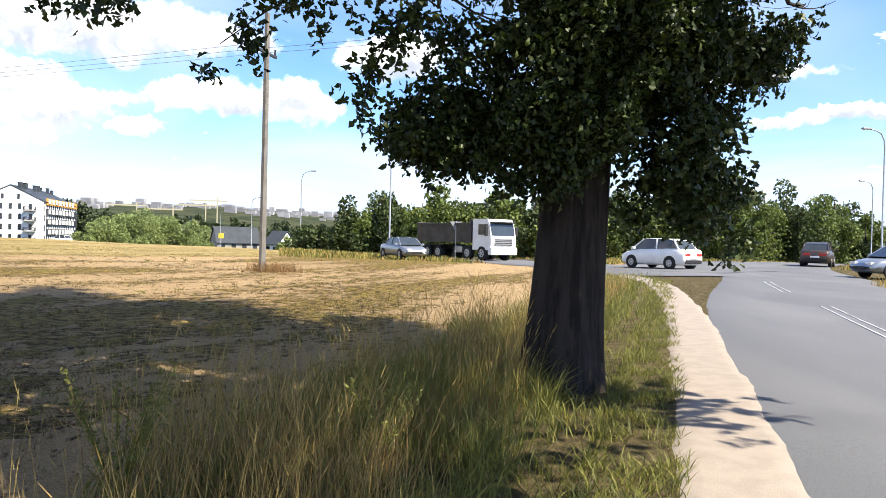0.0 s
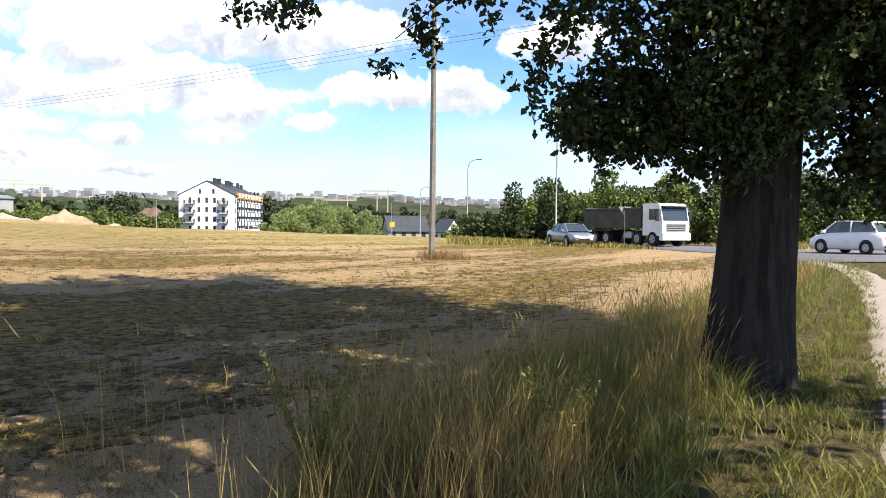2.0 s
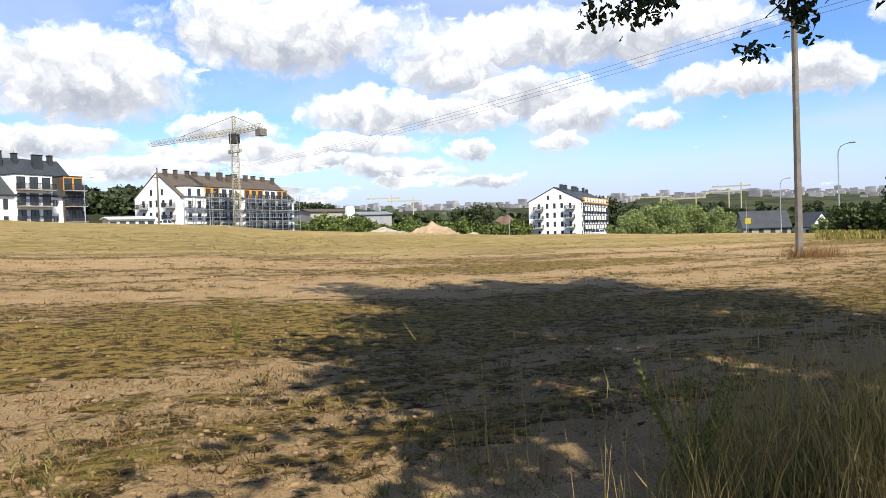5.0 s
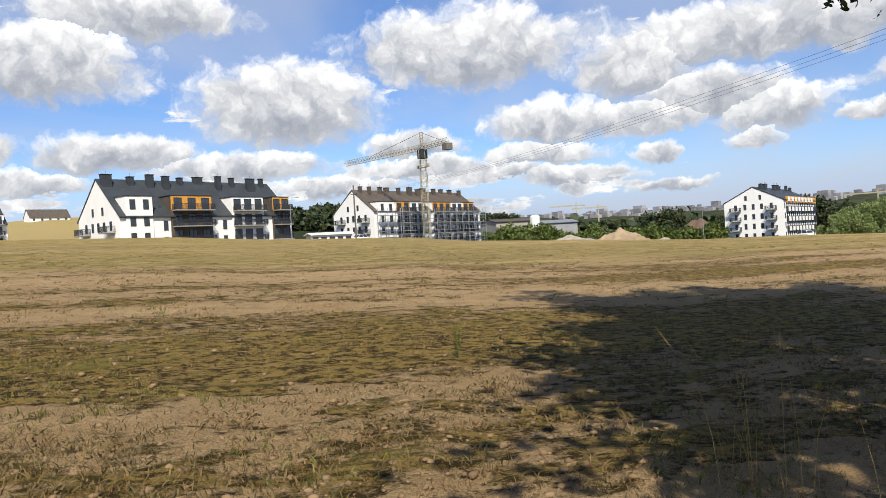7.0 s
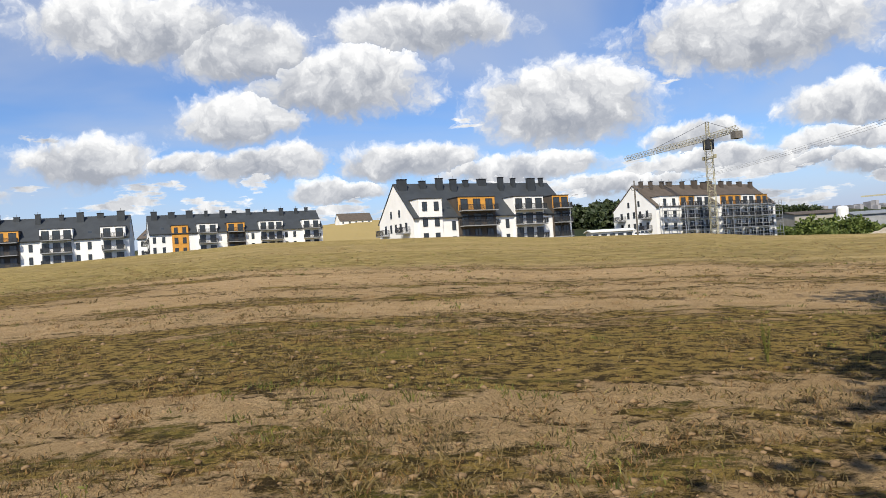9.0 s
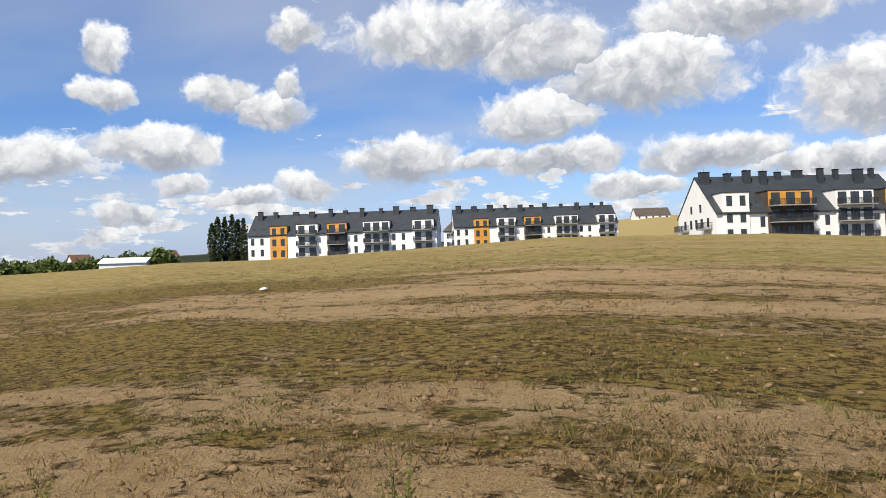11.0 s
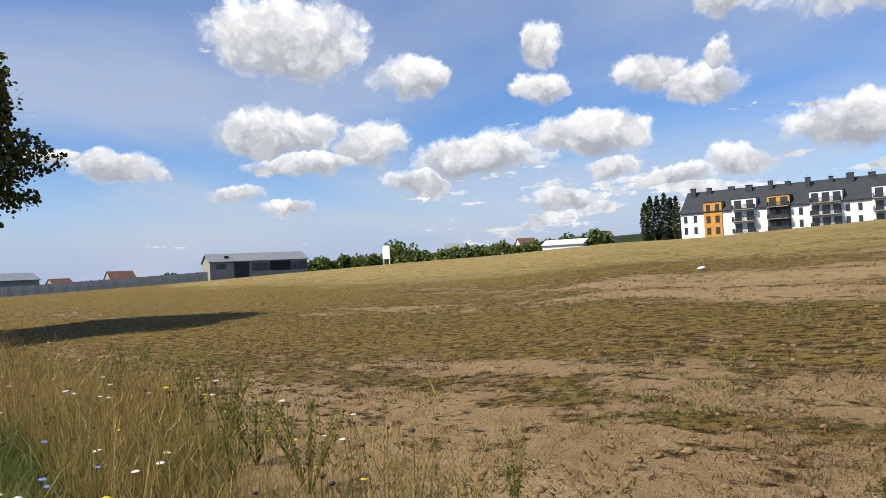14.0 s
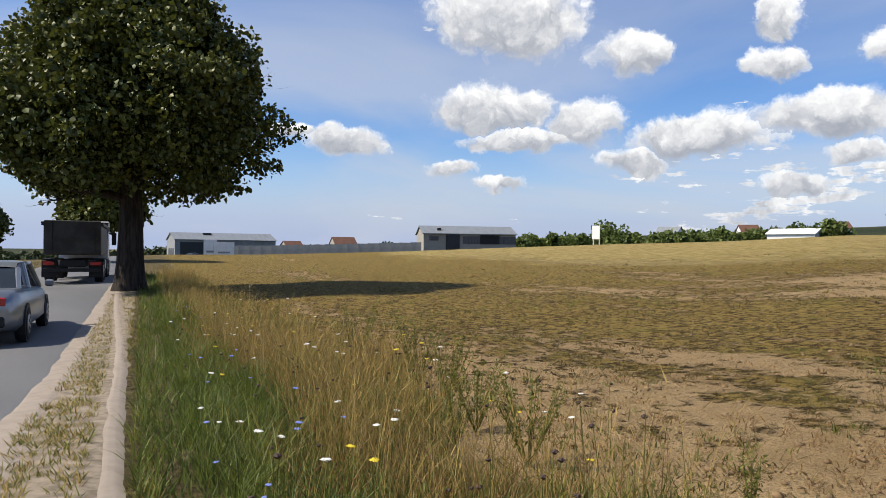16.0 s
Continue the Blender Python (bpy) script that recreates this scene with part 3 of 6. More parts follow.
def ribbon(name, centre, half_l, half_r, lift, material, label, category, ragged=0.0, step=0.8, seed=1, across=8):
    """A strip laid over the ground along a smooth line; half_l and half_r are its widths each side."""
    P = [np.array(p, float) for p in centre]
    pts = []
    for k in range(len(P) - 1):
        p0, p1, p2, p3 = P[max(k - 1, 0)], P[k], P[k + 1], P[min(k + 2, len(P) - 1)]
        n = max(2, int(np.linalg.norm(p2 - p1) / step))
        for t in np.linspace(0, 1, n, endpoint=False):
            pts.append(0.5 * (2 * p1 + (p2 - p0) * t + (2 * p0 - 5 * p1 + 4 * p2 - p3) * t * t + (3 * p1 - p0 - 3 * p2 + p3) * t ** 3))
    pts.append(P[-1])
    pts = np.array(pts)
    d = np.gradient(pts, axis=0)
    d /= np.linalg.norm(d, axis=1)[:, None]
    nrm = np.stack([d[:, 1], -d[:, 0]], 1)
    V = []
    for k, (p, q) in enumerate(zip(pts, nrm)):
        l = half_l + ragged * (noise.noise((p[0] * 1.1, p[1] * 1.1, seed)) + 0.5 * noise.noise((p[0] * 4.1, p[1] * 4.1, seed)))
        r = half_r + ragged * (noise.noise((p[0] * 1.1, p[1] * 1.1, seed + 9)) + 0.5 * noise.noise((p[0] * 4.1, p[1] * 4.1, seed + 9)))
        for c in (-l, *np.linspace(-l + 0.06, r - 0.06, across - 2), r):
            x, y = p + q * c
            rim = lift if -l + 1e-6 < c < r - 1e-6 else -0.004
            V.append((x, y, gz(x, y) + rim + 0.0006 * max(0.0, math.hypot(x, y) - 5)))
    V = np.array(V)
    i, j = np.meshgrid(np.arange(len(pts) - 1), np.arange(across - 1), indexing="ij")
    a = i * across + j
    Fq = np.stack([a, a + 1, a + across + 1, a + across], -1).reshape(-1, 4)
    return tagged(new(name, array_mesh(name, V, Fq, material, False)), label, category, kind="structure")


main_line = [road_xy(-330, 2.9), road_xy(-200, 2.9), road_xy(-80, 2.9), road_xy(-30, 2.9), road_xy(0, 2.9), road_xy(18, 3.0), road_xy(32, 4.2), (18.5, 49), (29.5, 68), (48, 92), (80, 128), (140, 180)]
side_line = [(13, 38), (7.5, 44), (-1.5, 61.5), (-14, 87), (-31, 125), (-60, 180), (-110, 250)]
ribbon("road", main_line, 2.9, 2.9, 0.014, M["asphalt"], "worn grey asphalt road with sandy edges", "road", 0.05, 0.7, 3, 8)
ribbon("side_road", side_line, 3.1, 3.1, 0.03, M["asphalt"], "pale asphalt side road joining the junction", "road", 0.05, 0.8, 4, 6)
ribbon("junction_apron", [(8.5, 33), (9.5, 41), (13, 49), (21, 57)], 3.6, 4.0, 0.022, M["asphalt"], "wide asphalt mouth of the junction", "road", 0.05, 0.8, 5, 6)
ribbon("sandy_shoulder", [road_xy(s, 0.0) for s in (-80, -60, -40, -20, -8, -3, -1.5)], 0.30, 0.10, 0.017, M["sand"], "pale sandy shoulder along the asphalt edge", "path", 0.06, 0.09, 6, 9)
ribbon("sandy_path", [road_xy(s, o) for s, o in ((-7, -0.02), (-5, -0.10), (-3.5, -0.22), (-1.5, -0.36), (0, -0.37), (5, -0.33), (10, -0.36), (16, -0.42), (24, -0.8), (30, -1.6), (36, -3.4), (42, -6))], 0.34, 0.44, 0.019, M["sand"], "pale trodden sandy footpath beside the road", "path", 0.07, 0.12, 7, 9)
ribbon("trodden_strip", [road_xy(s, -0.55) for s in (-75, -40, -20, -10, -3, 0, 2)], 0.42, 0.3, 0.010, M["drygrass"], "strip of dry trodden grass and sand", "verge", 0.10, 0.12, 8, 9)
ribbon("narrow_track", [road_xy(s, o) for s, o in ((-60, -0.25), (-31, -0.35), (-14, -0.82), (-8.5, -0.9), (-5, -0.97), (0, -0.95), (2.5, -0.7), (4, -0.5))], 0.10, 0.10, 0.020, M["sand"], "narrow trodden earth track through the grass", "path", 0.03, 0.1, 9, 6)
for s0, ln in ((9.5, 10.0), (24.5, 6.0), (-8, 3.0), (-16, 3.0), (-24, 3.0)):
    for off in (-0.11, 0.11) if s0 > 0 else (0.0,):
        ribbon("road_marking", [road_xy(s0, 2.6 + off), road_xy(s0 + ln / 2, 2.65 + off), road_xy(s0 + ln, 2.75 + off)], 0.045, 0.045, 0.024, M["whitepaint"], "worn white painted centre line", "marking", 0.01, 0.3, 12, 4)


# ---------- trees ----------
def leaf_cloud(centres, sizes, aspect=0.55, droop=0.3, lobes=True, seed=0):
    """Vertices and triangles of bent leaves, one at each centre."""
    r = np.random.default_rng(seed)
    n = len(centres)
    if lobes:
        out = np.array([(0, 0), (0.28, 0.18), (0.22, 0.40), (0.5, 0.55), (0.34, 0.74), (0.0, 1.0), (-0.34, 0.74), (-0.5, 0.55), (-0.22, 0.40), (-0.28, 0.18)])
        tri = np.array([(0, 1, 9), (1, 2, 8), (1, 8, 9), (2, 3, 7), (2, 7, 8), (3, 4, 6), (3, 6, 7), (4, 5, 6)])
    else:
        out = np.array([(0, 0), (0.5, 0.4), (0.32, 0.8), (0, 1.0), (-0.32, 0.8), (-0.5, 0.4)])
        tri = np.array([(0, 1, 5), (1, 2, 4), (1, 4, 5), (2, 3, 4)])
    a = r.normal(size=(n, 3))
    a[:, 2] -= droop
    a /= np.linalg.norm(a, axis=1)[:, None]
    b = np.cross(a, r.normal(size=(n, 3)))
    b /= np.linalg.norm(b, axis=1)[:, None]
    c = np.cross(a, b)
    u = out[:, 0] * aspect
    w = out[:, 1]
    fold = np.abs(out[:, 0]) * 0.35 - w * w * 0.15
    v = centres[:, None] + sizes[:, None, None] * (b[:, None] * u[None, :, None] + a[:, None] * w[None, :, None] + c[:, None] * fold[None, :, None])
    f = tri[None] + (np.arange(n) * len(out))[:, None, None]
    return v.reshape(-1, 3), f.reshape(-1, 3)


def grow(geo, start, direction, length, radius, depth, tips, r, droop=0.0, spread=0.7, kids=4):
    """A limb that bends and forks; collects where its twigs end."""
    p, d = Vector(start), Vector(direction).normalized()
    pts, rad = [p.copy()], [radius]
    steps = 5
    for k in range(steps):
        d = (d + Vector(r.normal(size=3)) * 0.16 + Vector((0, 0, 0.06 - droop))).normalized()
        p = p + d * length / steps
        pts.append(p.copy())
        rad.append(radius * (1 - 0.75 * (k + 1) / steps))
        if depth <= 1:
            tips.append((p.copy(), depth))
        if depth > 0 and k >= 1:
            for _ in range(1 if kids < 5 else 2):
                q = d + Vector(r.normal(size=3)) * spread
                q.z = max(q.z, -0.08)
                q.normalize()
                grow(geo, p, q, length * r.uniform(0.4, 0.62), rad[-1] * 0.6, depth - 1, tips, r, droop, spread, kids)
    geo.tube(pts, rad, 7 if radius > 0.05 else 4, False)


def crown_of(tips, per, size, jitter, r, keep=1.0):
    c = np.array([t for t, _ in tips if r.random() < keep])
    c = np.repeat(c, per, 0) + r.normal(size=(len(c) * per, 3)) * jitter
    return c, size * r.uniform(0.6, 1.25, len(c))


def trunk_geo(base, top, r0, r1, flare, seed, seg=26, rings=16):
    """A furrowed trunk with root flare."""
    g = Geo()
    base, top = Vector(base), Vector(top)
    for k in range(rings):
        t = k / (rings - 1)
        c = base.lerp(top, t) + Vector((0.05 * math.sin(3 * t + seed), 0.04 * math.sin(4 * t), 0))
        rr = r0 + (r1 - r0) * t + flare * math.exp(-t * 9)
        for s in range(seg):
            a = 2 * math.pi * s / seg
            lobe = 1 + 0.10 * math.exp(-t * 6) * math.cos(5 * a + seed) + 0.05 * noise.noise((math.cos(a) * 3, math.sin(a) * 3, t * 2 + seed)) + 0.025 * math.cos(13 * a)
            g.v.append((c.x + rr * lobe * math.cos(a), c.y + rr * lobe * math.sin(a), c.z))
    for k in range(rings - 1):
        for s in range(seg):
            n = (s + 1) % seg
            g.f.append((k * seg + s, k * seg + n, (k + 1) * seg + n, (k + 1) * seg + s))
    return g


def oak():
    r = np.random.default_rng(11)
    bx, by = 0.80, 7.95
    bz = gz(bx, by)
    tree = thing("oak_tree", "big oak with dark furrowed trunk beside the path", "tree", matrix=pose(bx, by, bz))
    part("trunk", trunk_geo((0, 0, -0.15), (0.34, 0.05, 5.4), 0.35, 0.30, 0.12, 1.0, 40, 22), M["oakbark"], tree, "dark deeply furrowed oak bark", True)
    tips = []
    for az, el, z, ln in ((175, 26, 3.9, 4.6), (205, 28, 4.3, 4.8), (235, 30, 4.2, 4.4), (270, 32, 4.4, 4.4), (300, 24, 3.6, 3.8), (335, 18, 3.3, 3.8),
                          (5, 18, 3.2, 4.2), (40, 22, 3.5, 4.6), (80, 24, 3.7, 4.6), (115, 26, 4.1, 4.8), (150, 28, 4.3, 4.8), (20, 50, 4.9, 4.6), (140, 55, 5.0, 4.6), (260, 55, 5.0, 4.4), (330, 45, 4.7, 4.4), (200, 50, 4.8, 4.6)):
        a, e = radians(az), radians(el)
        g = Geo()
        grow(g, (0.08, 0.03, z), (math.cos(a) * math.cos(e), math.sin(a) * math.cos(e), math.sin(e)), ln, 0.11, 2, tips, r, 0.02, 0.75, 4)
        part("limb", g, M["oakbark"], tree, smooth=True)
    c, s = crown_of(tips, 75, 0.085, 0.30, r)
    n = 70000
    q = r.normal(size=(n, 3))
    q /= np.linalg.norm(q, axis=1)[:, None]
    lump = np.array([1 + 0.22 * noise.noise((x * 2.4, y * 2.4, z * 2.4)) for x, y, z in q])
    q = q * (lump * r.uniform(0.15, 1.0, n) ** 0.45)[:, None] * (4.8, 5.1, 3.6) + (0.6, -0.5, 7.4)
    holes = np.array([noise.noise((x * 0.9, y * 0.9, z * 0.9)) for x, y, z in q])
    q = q[holes > -0.28]
    # sprays of leaves in the low lobes round the stem: centre and half extents
    sprays = []
    for lx, ly, lz, ex, ey, ez, count in ((-1.0, -0.2, 2.50, 0.62, 0.6, 0.40, 260), (-0.75, -0.3, 3.15, 0.55, 0.6, 0.35, 70), (-0.1, -0.75, 2.75, 0.60, 0.35, 0.65, 270), (0.45, -0.7, 3.35, 0.80, 0.45, 0.65, 270), (0.25, -0.6, 3.9, 0.9, 0.7, 0.5, 190),
                                          (1.15, -0.2, 3.15, 0.80, 0.6, 0.55, 210), (1.65, -0.2, 3.40, 0.45, 0.5, 0.35, 80), (0.80, -0.3, 2.40, 0.70, 0.5, 0.45, 190), (1.2, -0.1, 2.0, 0.50, 0.45, 0.35, 90), (0.95, 0.0, 1.75, 0.40, 0.4, 0.18, 26), (1.65, 0.1, 1.50, 0.12, 0.2, 0.25, 10), (-0.35, -0.6, 2.15, 0.45, 0.3, 0.25, 50), (0.1, -0.62, 2.45, 0.5, 0.22, 0.42, 130)):
        q = r.normal(size=(count, 3))
        q *= (r.uniform(0.25, 1.0, count) ** 0.4 / np.linalg.norm(q, axis=1))[:, None]
        q = q * (ex, ey, ez) + (lx, ly, lz)
        q = q[np.hypot(q[:, 0] - 0.12, q[:, 1]) > 0.40]
        q = q[np.array([noise.noise((x * 2.3, y * 2.3, z * 2.6)) for x, y, z in q]) > -0.20]
        # each spray hangs outwards along a short twig
        out = q - np.array((0.1, 0.0, 0.0)) - (0, 0, 1) * q[:, 2:3] + r.normal(size=q.shape) * 0.5 - (0, 0, 0.25)
        out /= np.linalg.norm(out, axis=1)[:, None]
        along = r.uniform(0, 0.26, (len(q), 13, 1))
        sprays.append((q[:, None] + out[:, None] * along + r.normal(size=(len(q), 13, 3)) * 0.04).reshape(-1, 3))
    sprays = np.concatenate(sprays)
    c = np.concatenate([c, q])
    rad_ = np.hypot(c[:, 0] - 0.1, c[:, 1])
    under = np.interp(rad_, [0, 0.9, 1.6, 2.4, 4, 6], [2.2, 2.3, 2.9, 3.7, 4.2, 4.4]) + r.normal(0, 0.12, len(c)) + 0.38 * np.maximum(0, c[:, 1] - 0.3) + 0.75 * np.maximum(0, c[:, 0] - 1.5) + 0.7 * np.maximum(0, -1.0 - c[:, 0])
    c = c[(c[:, 2] > under) & ~((c[:, 1] < -5.2) & (c[:, 0] < 0.0))]
    # the outer bough over the path, unseen overhead, placed for the shade it casts
    n = 9500
    q = np.stack([r.normal(1.5, 0.9, n), r.normal(-5.2, 1.0, n), r.normal(5.5, 0.45, n)], 1)
    holes = np.array([noise.noise((x * 1.5, y * 1.5, z * 1.5)) for x, y, z in q])
    c = np.concatenate([c, q[(holes > 0.0) & (q[:, 2] > 4.75)]])
    # unseen leaf mass towards the sun, added to dapple the verge with shade
    n = 5500
    q = r.normal(size=(n, 3))
    q = q / np.linalg.norm(q, axis=1)[:, None] * (r.uniform(0.1, 1.0, n) ** 0.4)[:, None] * (1.5, 2.2, 0.9) + (2.9, -4.7, 5.4)
    holes = np.array([noise.noise((x * 1.3, y * 1.3, z * 1.3)) for x, y, z in q])
    c = np.concatenate([c, q[(holes > 0.02) & (q[:, 2] > 4.6)]])
    cl = [c]
    loose = len(c)
    # the last two boughs, out of view, are added to shade path and field
    for p0, p1, p2, t0, cnt, wd in (((0, 0, 4.3), (-2.4, -1.2, 4.6), (-3.95, -1.85, 3.12), 0.84, 170, 0.10), ((0, 0, 4.1), (-1.6, -1.2, 4.15), (-2.75, -1.85, 2.88), 0.55, 330, 0.13),
                                    ((0, 0, 3.9), (-1.5, -1.4, 4.0), (-1.72, -1.62, 2.28), 0.62, 230, 0.07), ((0, 0, 3.2), (-0.7, -0.2, 2.85), (-1.25, -0.3, 2.15), 0.3, 400, 0.17), ((0.2, 0, 3.3), (1.1, 0.1, 3.2), (1.75, 0.0, 2.9), 0.3, 400, 0.22), ((0, 0, 4.5), (2.6, -1.5, 5.7), (5.3, -3.0, 5.4), 0.55, 2600, 0.5), ((0, 0, 4.3), (1.3, -2.6, 5.7), (1.4, -6.4, 5.3), 0.5, 900, 0.4)):
        p0, p1, p2 = Vector(p0), Vector(p1), Vector(p2)
        line = [p0 * (1 - t) ** 2 + p1 * 2 * t * (1 - t) + p2 * t * t for t in np.linspace(0, 1, 9)]
        part("bough", Geo().tube(line, [0.035 * (1 - 0.9 * k / 8) for k in range(9)], 5, False), M["oakbark"], tree, smooth=True)
        t = r.uniform(t0, 1.0, cnt // 14 + 1)[:, None]
        q = np.array(p0)[None] * (1 - t) ** 2 + np.array(p1)[None] * 2 * t * (1 - t) + np.array(p2)[None] * t * t
        q = q + r.normal(size=q.shape) * wd * np.array((1.2, 1, 0.8))
        cl.append(np.repeat(q, 14, 0) + r.normal(size=(len(q) * 14, 3)) * 0.06)
    cl.append(sprays)
    c = np.concatenate(cl)
    clump = np.array([1.0 if k >= loose else noise.noise((x * 1.9, y * 1.9, z * 2.3)) + 0.5 * noise.noise((x * 4.5, y * 4.5, z * 5)) if z < 4.6 else 1.0 for k, (x, y, z) in enumerate(c)])
    tuft = c[clump > -0.03]
    inner = tuft[tuft[:, 2] < 4.6]
    c = np.concatenate([tuft, inner + r.normal(size=inner.shape) * 0.05])
    s = np.where(c[:, 2] > 4.6, 0.17, 0.082) * r.uniform(0.6, 1.3, len(c))
    ok = (np.hypot(c[:, 0] + bx, c[:, 1] + by) > 3.6) | (c[:, 2] > 4.2)
    c, s = c[ok], s[ok]
    low = c[:, 2] < 4.6
    v, f = leaf_cloud(c[low], s[low], 0.62, 0.5, True, 3)
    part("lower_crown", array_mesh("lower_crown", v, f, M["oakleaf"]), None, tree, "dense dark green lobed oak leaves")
    top = np.flatnonzero(~low)[::2]
    v, f = leaf_cloud(c[top], s[top] * 1.4, 0.62, 0.5, False, 4)
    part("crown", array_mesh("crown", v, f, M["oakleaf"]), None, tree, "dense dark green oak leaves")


def maple(name, yaw, d, height, rad, seed, label, leaf, trunk_r=0.5, clear=3.4, per=16, size=0.30):
    r = np.random.default_rng(seed)
    p = at(yaw, d)
    z = gz(p.x, p.y)
    tree = thing(name, label, "tree", matrix=pose(p.x, p.y, z))
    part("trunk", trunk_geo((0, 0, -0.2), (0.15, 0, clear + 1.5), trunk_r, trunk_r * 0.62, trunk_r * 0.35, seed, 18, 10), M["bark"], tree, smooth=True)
    tips = []
    for k in range(13):
        limbs = Geo()
        a = 2 * math.pi * (k * 0.618 % 1)
        e = radians(24 + 52 * (k / 12))
        ln = (rad * math.cos(e) * 0.8 + (height - clear) * math.sin(e) * 0.66) * 0.62
        grow(limbs, (0.05, 0, clear - 0.4 + 1.6 * k / 12), (math.cos(a) * math.cos(e), math.sin(a) * math.cos(e), math.sin(e)), ln, trunk_r * 0.34, 2, tips, r, 0.0, 0.72, 5)
        part("limb", limbs, M["bark"], tree, smooth=True)
    def girth(t):
        return np.interp(t, [-0.1, 0.0, 0.12, 0.32, 0.62, 0.85, 1.0], [0.2, 0.62, 0.96, 1.0, 0.80, 0.52, 0.15])

    # fill out a broad dome of lumps, each a heap of leaves
    n = int(16 * rad * (height - clear) + 60)
    t, a = r.uniform(0, 1, n), r.uniform(0, 2 * math.pi, n)
    wide_ = rad * girth(t) * r.uniform(0.30, 1.0, n) ** 0.35
    lob = np.array([0.94 + 0.30 * noise.noise((math.cos(w) * 2.2 + seed, math.sin(w) * 2.2, h_ * 3.2)) for w, h_ in zip(a, t)])
    q = np.stack([wide_ * lob * np.cos(a), wide_ * lob * np.sin(a), clear + (height - clear) * t], 1)
    each = 66 if rad > 5 else 12
    ball = r.normal(size=(n, each, 3))
    ball *= (r.uniform(0.5, 1.0, (n, each, 1)) / np.linalg.norm(ball, axis=2, keepdims=True)) * (rad * r.uniform(0.09, 0.17, n))[:, None, None]
    q = (q[:, None] + ball * (1.1, 1.1, 0.75)).reshape(-1, 3)
    c, s = crown_of(tips, per, size, 0.42, r)
    t = (c[:, 2] - clear) / (height - clear)
    c = c[(np.hypot(c[:, 0], c[:, 1]) < rad * 0.98 * girth(t)) & (t > -0.05)]
    c = np.concatenate([c, q])
    v, f = leaf_cloud(c, size * r.uniform(0.6, 1.3, len(c)), 0.8, 0.4, False, seed)
    part("crown", array_mesh("crown", v, f, leaf), None, tree)
    return tree


def shrub_mass(name, spots, leaf, label, category, per, size, seed, kind="", group=""):
    """Bushes or a wood out of lumpy heaps of leaves: spots of (x, y, width, height)."""
    r = np.random.default_rng(seed)
    cl = []
    for x, y, w, h in spots:
        z = gz(x, y)
        m = max(6, int(5 + w * 1.5))
        for _ in range(m):
            bx, by = r.normal(0, 0.33, 2) * w
            bh = h * r.uniform(0.35, 0.98) * (1 - 0.35 * min(1, math.hypot(bx, by) / w))
            br = r.uniform(0.16, 0.30) * min(w, h)
            q = r.normal(size=(per, 3))
            q /= np.linalg.norm(q, axis=1)[:, None]
            q *= (r.uniform(0.55, 1.0, per) ** 0.5)[:, None] * br
            low = r.random(per) < 0.4
            q[:, 2] = np.where(low, q[:, 2] - r.uniform(0, 1, per) * max(bh - br, 0), q[:, 2])
            q = q + (x + bx, y + by, z + bh - br * 0.4)
            cl.append(q[q[:, 2] > z - 0.1])
    c = np.concatenate(cl)
    v, f = leaf_cloud(c, size * r.uniform(0.5, 1.3, len(c)), 0.8, 0.2, False, seed)
    if kind == "stuff":
        ob = tagged(new(name, array_mesh(name, v, f, leaf)), label, category, group, kind)
        return ob
    t = thing(name, label, category, group)
    x, y, w, h = spots[len(spots) // 2]
    part("trunk", Geo().tube([(x, y, gz(x, y) - 0.2), (x + 0.1, y, gz(x, y) + h * 0.45), (x, y + 0.1, gz(x, y) + h * 0.85)], [0.07 + h * 0.012, 0.05 + h * 0.008, 0.02], 7), M["bark"], t)
    part("crown", array_mesh("crown", v, f, leaf), None, t)
    return t


oak()
maple("maple_tree", 166.35, 31.0, 12.3, 5.3, 21, "large round-crowned maple with dark dense foliage by the road", M["mapleleaf"], 0.52, 3.8, 8, 0.20)
maple("roadside_tree", 168.6, 68, 9.5, 3.4, 22, "smaller tree behind the maple along the road", M["mapleleaf"], 0.3, 2.6, 8, 0.36)
maple("roadside_tree", 176.0, 95, 7.0, 3.0, 23, "young tree beyond the road", M["mapleleaf"], 0.14, 2.2, 5, 0.34)

# willow bush at the field's edge
b = at(24.6, 128)
across = at(24.6 - 90, 1)
shrub_mass("willow_bush", [(b.x + across.x * k, b.y + across.y * k, 5.0, h) for k, h in ((-6.6, 4.3), (-3.4, 6.0), (0, 6.6), (3.4, 6.4), (6.4, 5.2))], M["willowleaf"], "broad grey-green willow bush at the field edge", "bush", 560, 0.26, 31)

# the wood behind the junction
spots = []
for yaw in np.arange(12.4, -40, -1.15):
    for row in range(2):
        d = np.interp(yaw, [-40, -26, -18, -8, 0, 12.4], [125, 112, 92, 80, 78, 84]) + row * 9 + rng.uniform(-2.5, 2.5)
        h = np.interp(yaw, [-40, -30, -26.5, -25, -23.8, -22, -18.5, -12, -6, 0, 6, 10, 12.4], [7, 6, 5, 9.5, 11.2, 9.5, 10.8, 9.2, 7.6, 6.8, 7.4, 6.0, 3.0]) * rng.uniform(0.85, 1.1)
        q = at(yaw + rng.uniform(-0.4, 0.4), d)
        spots.append((q.x, q.y, 4.2, h))
for k, spot in enumerate(spots):
    tone = "shadeleaf" if k % 5 in (0, 3) or k < 6 else "woodleaf"
    shrub_mass("tree", [spot], M[tone], "bushy dark green tree in the wood behind the junction" if tone == "shadeleaf" else "bushy light green tree in the wood behind the junction", "tree", 240, 0.34, 100 + k, group="wood behind the junction")

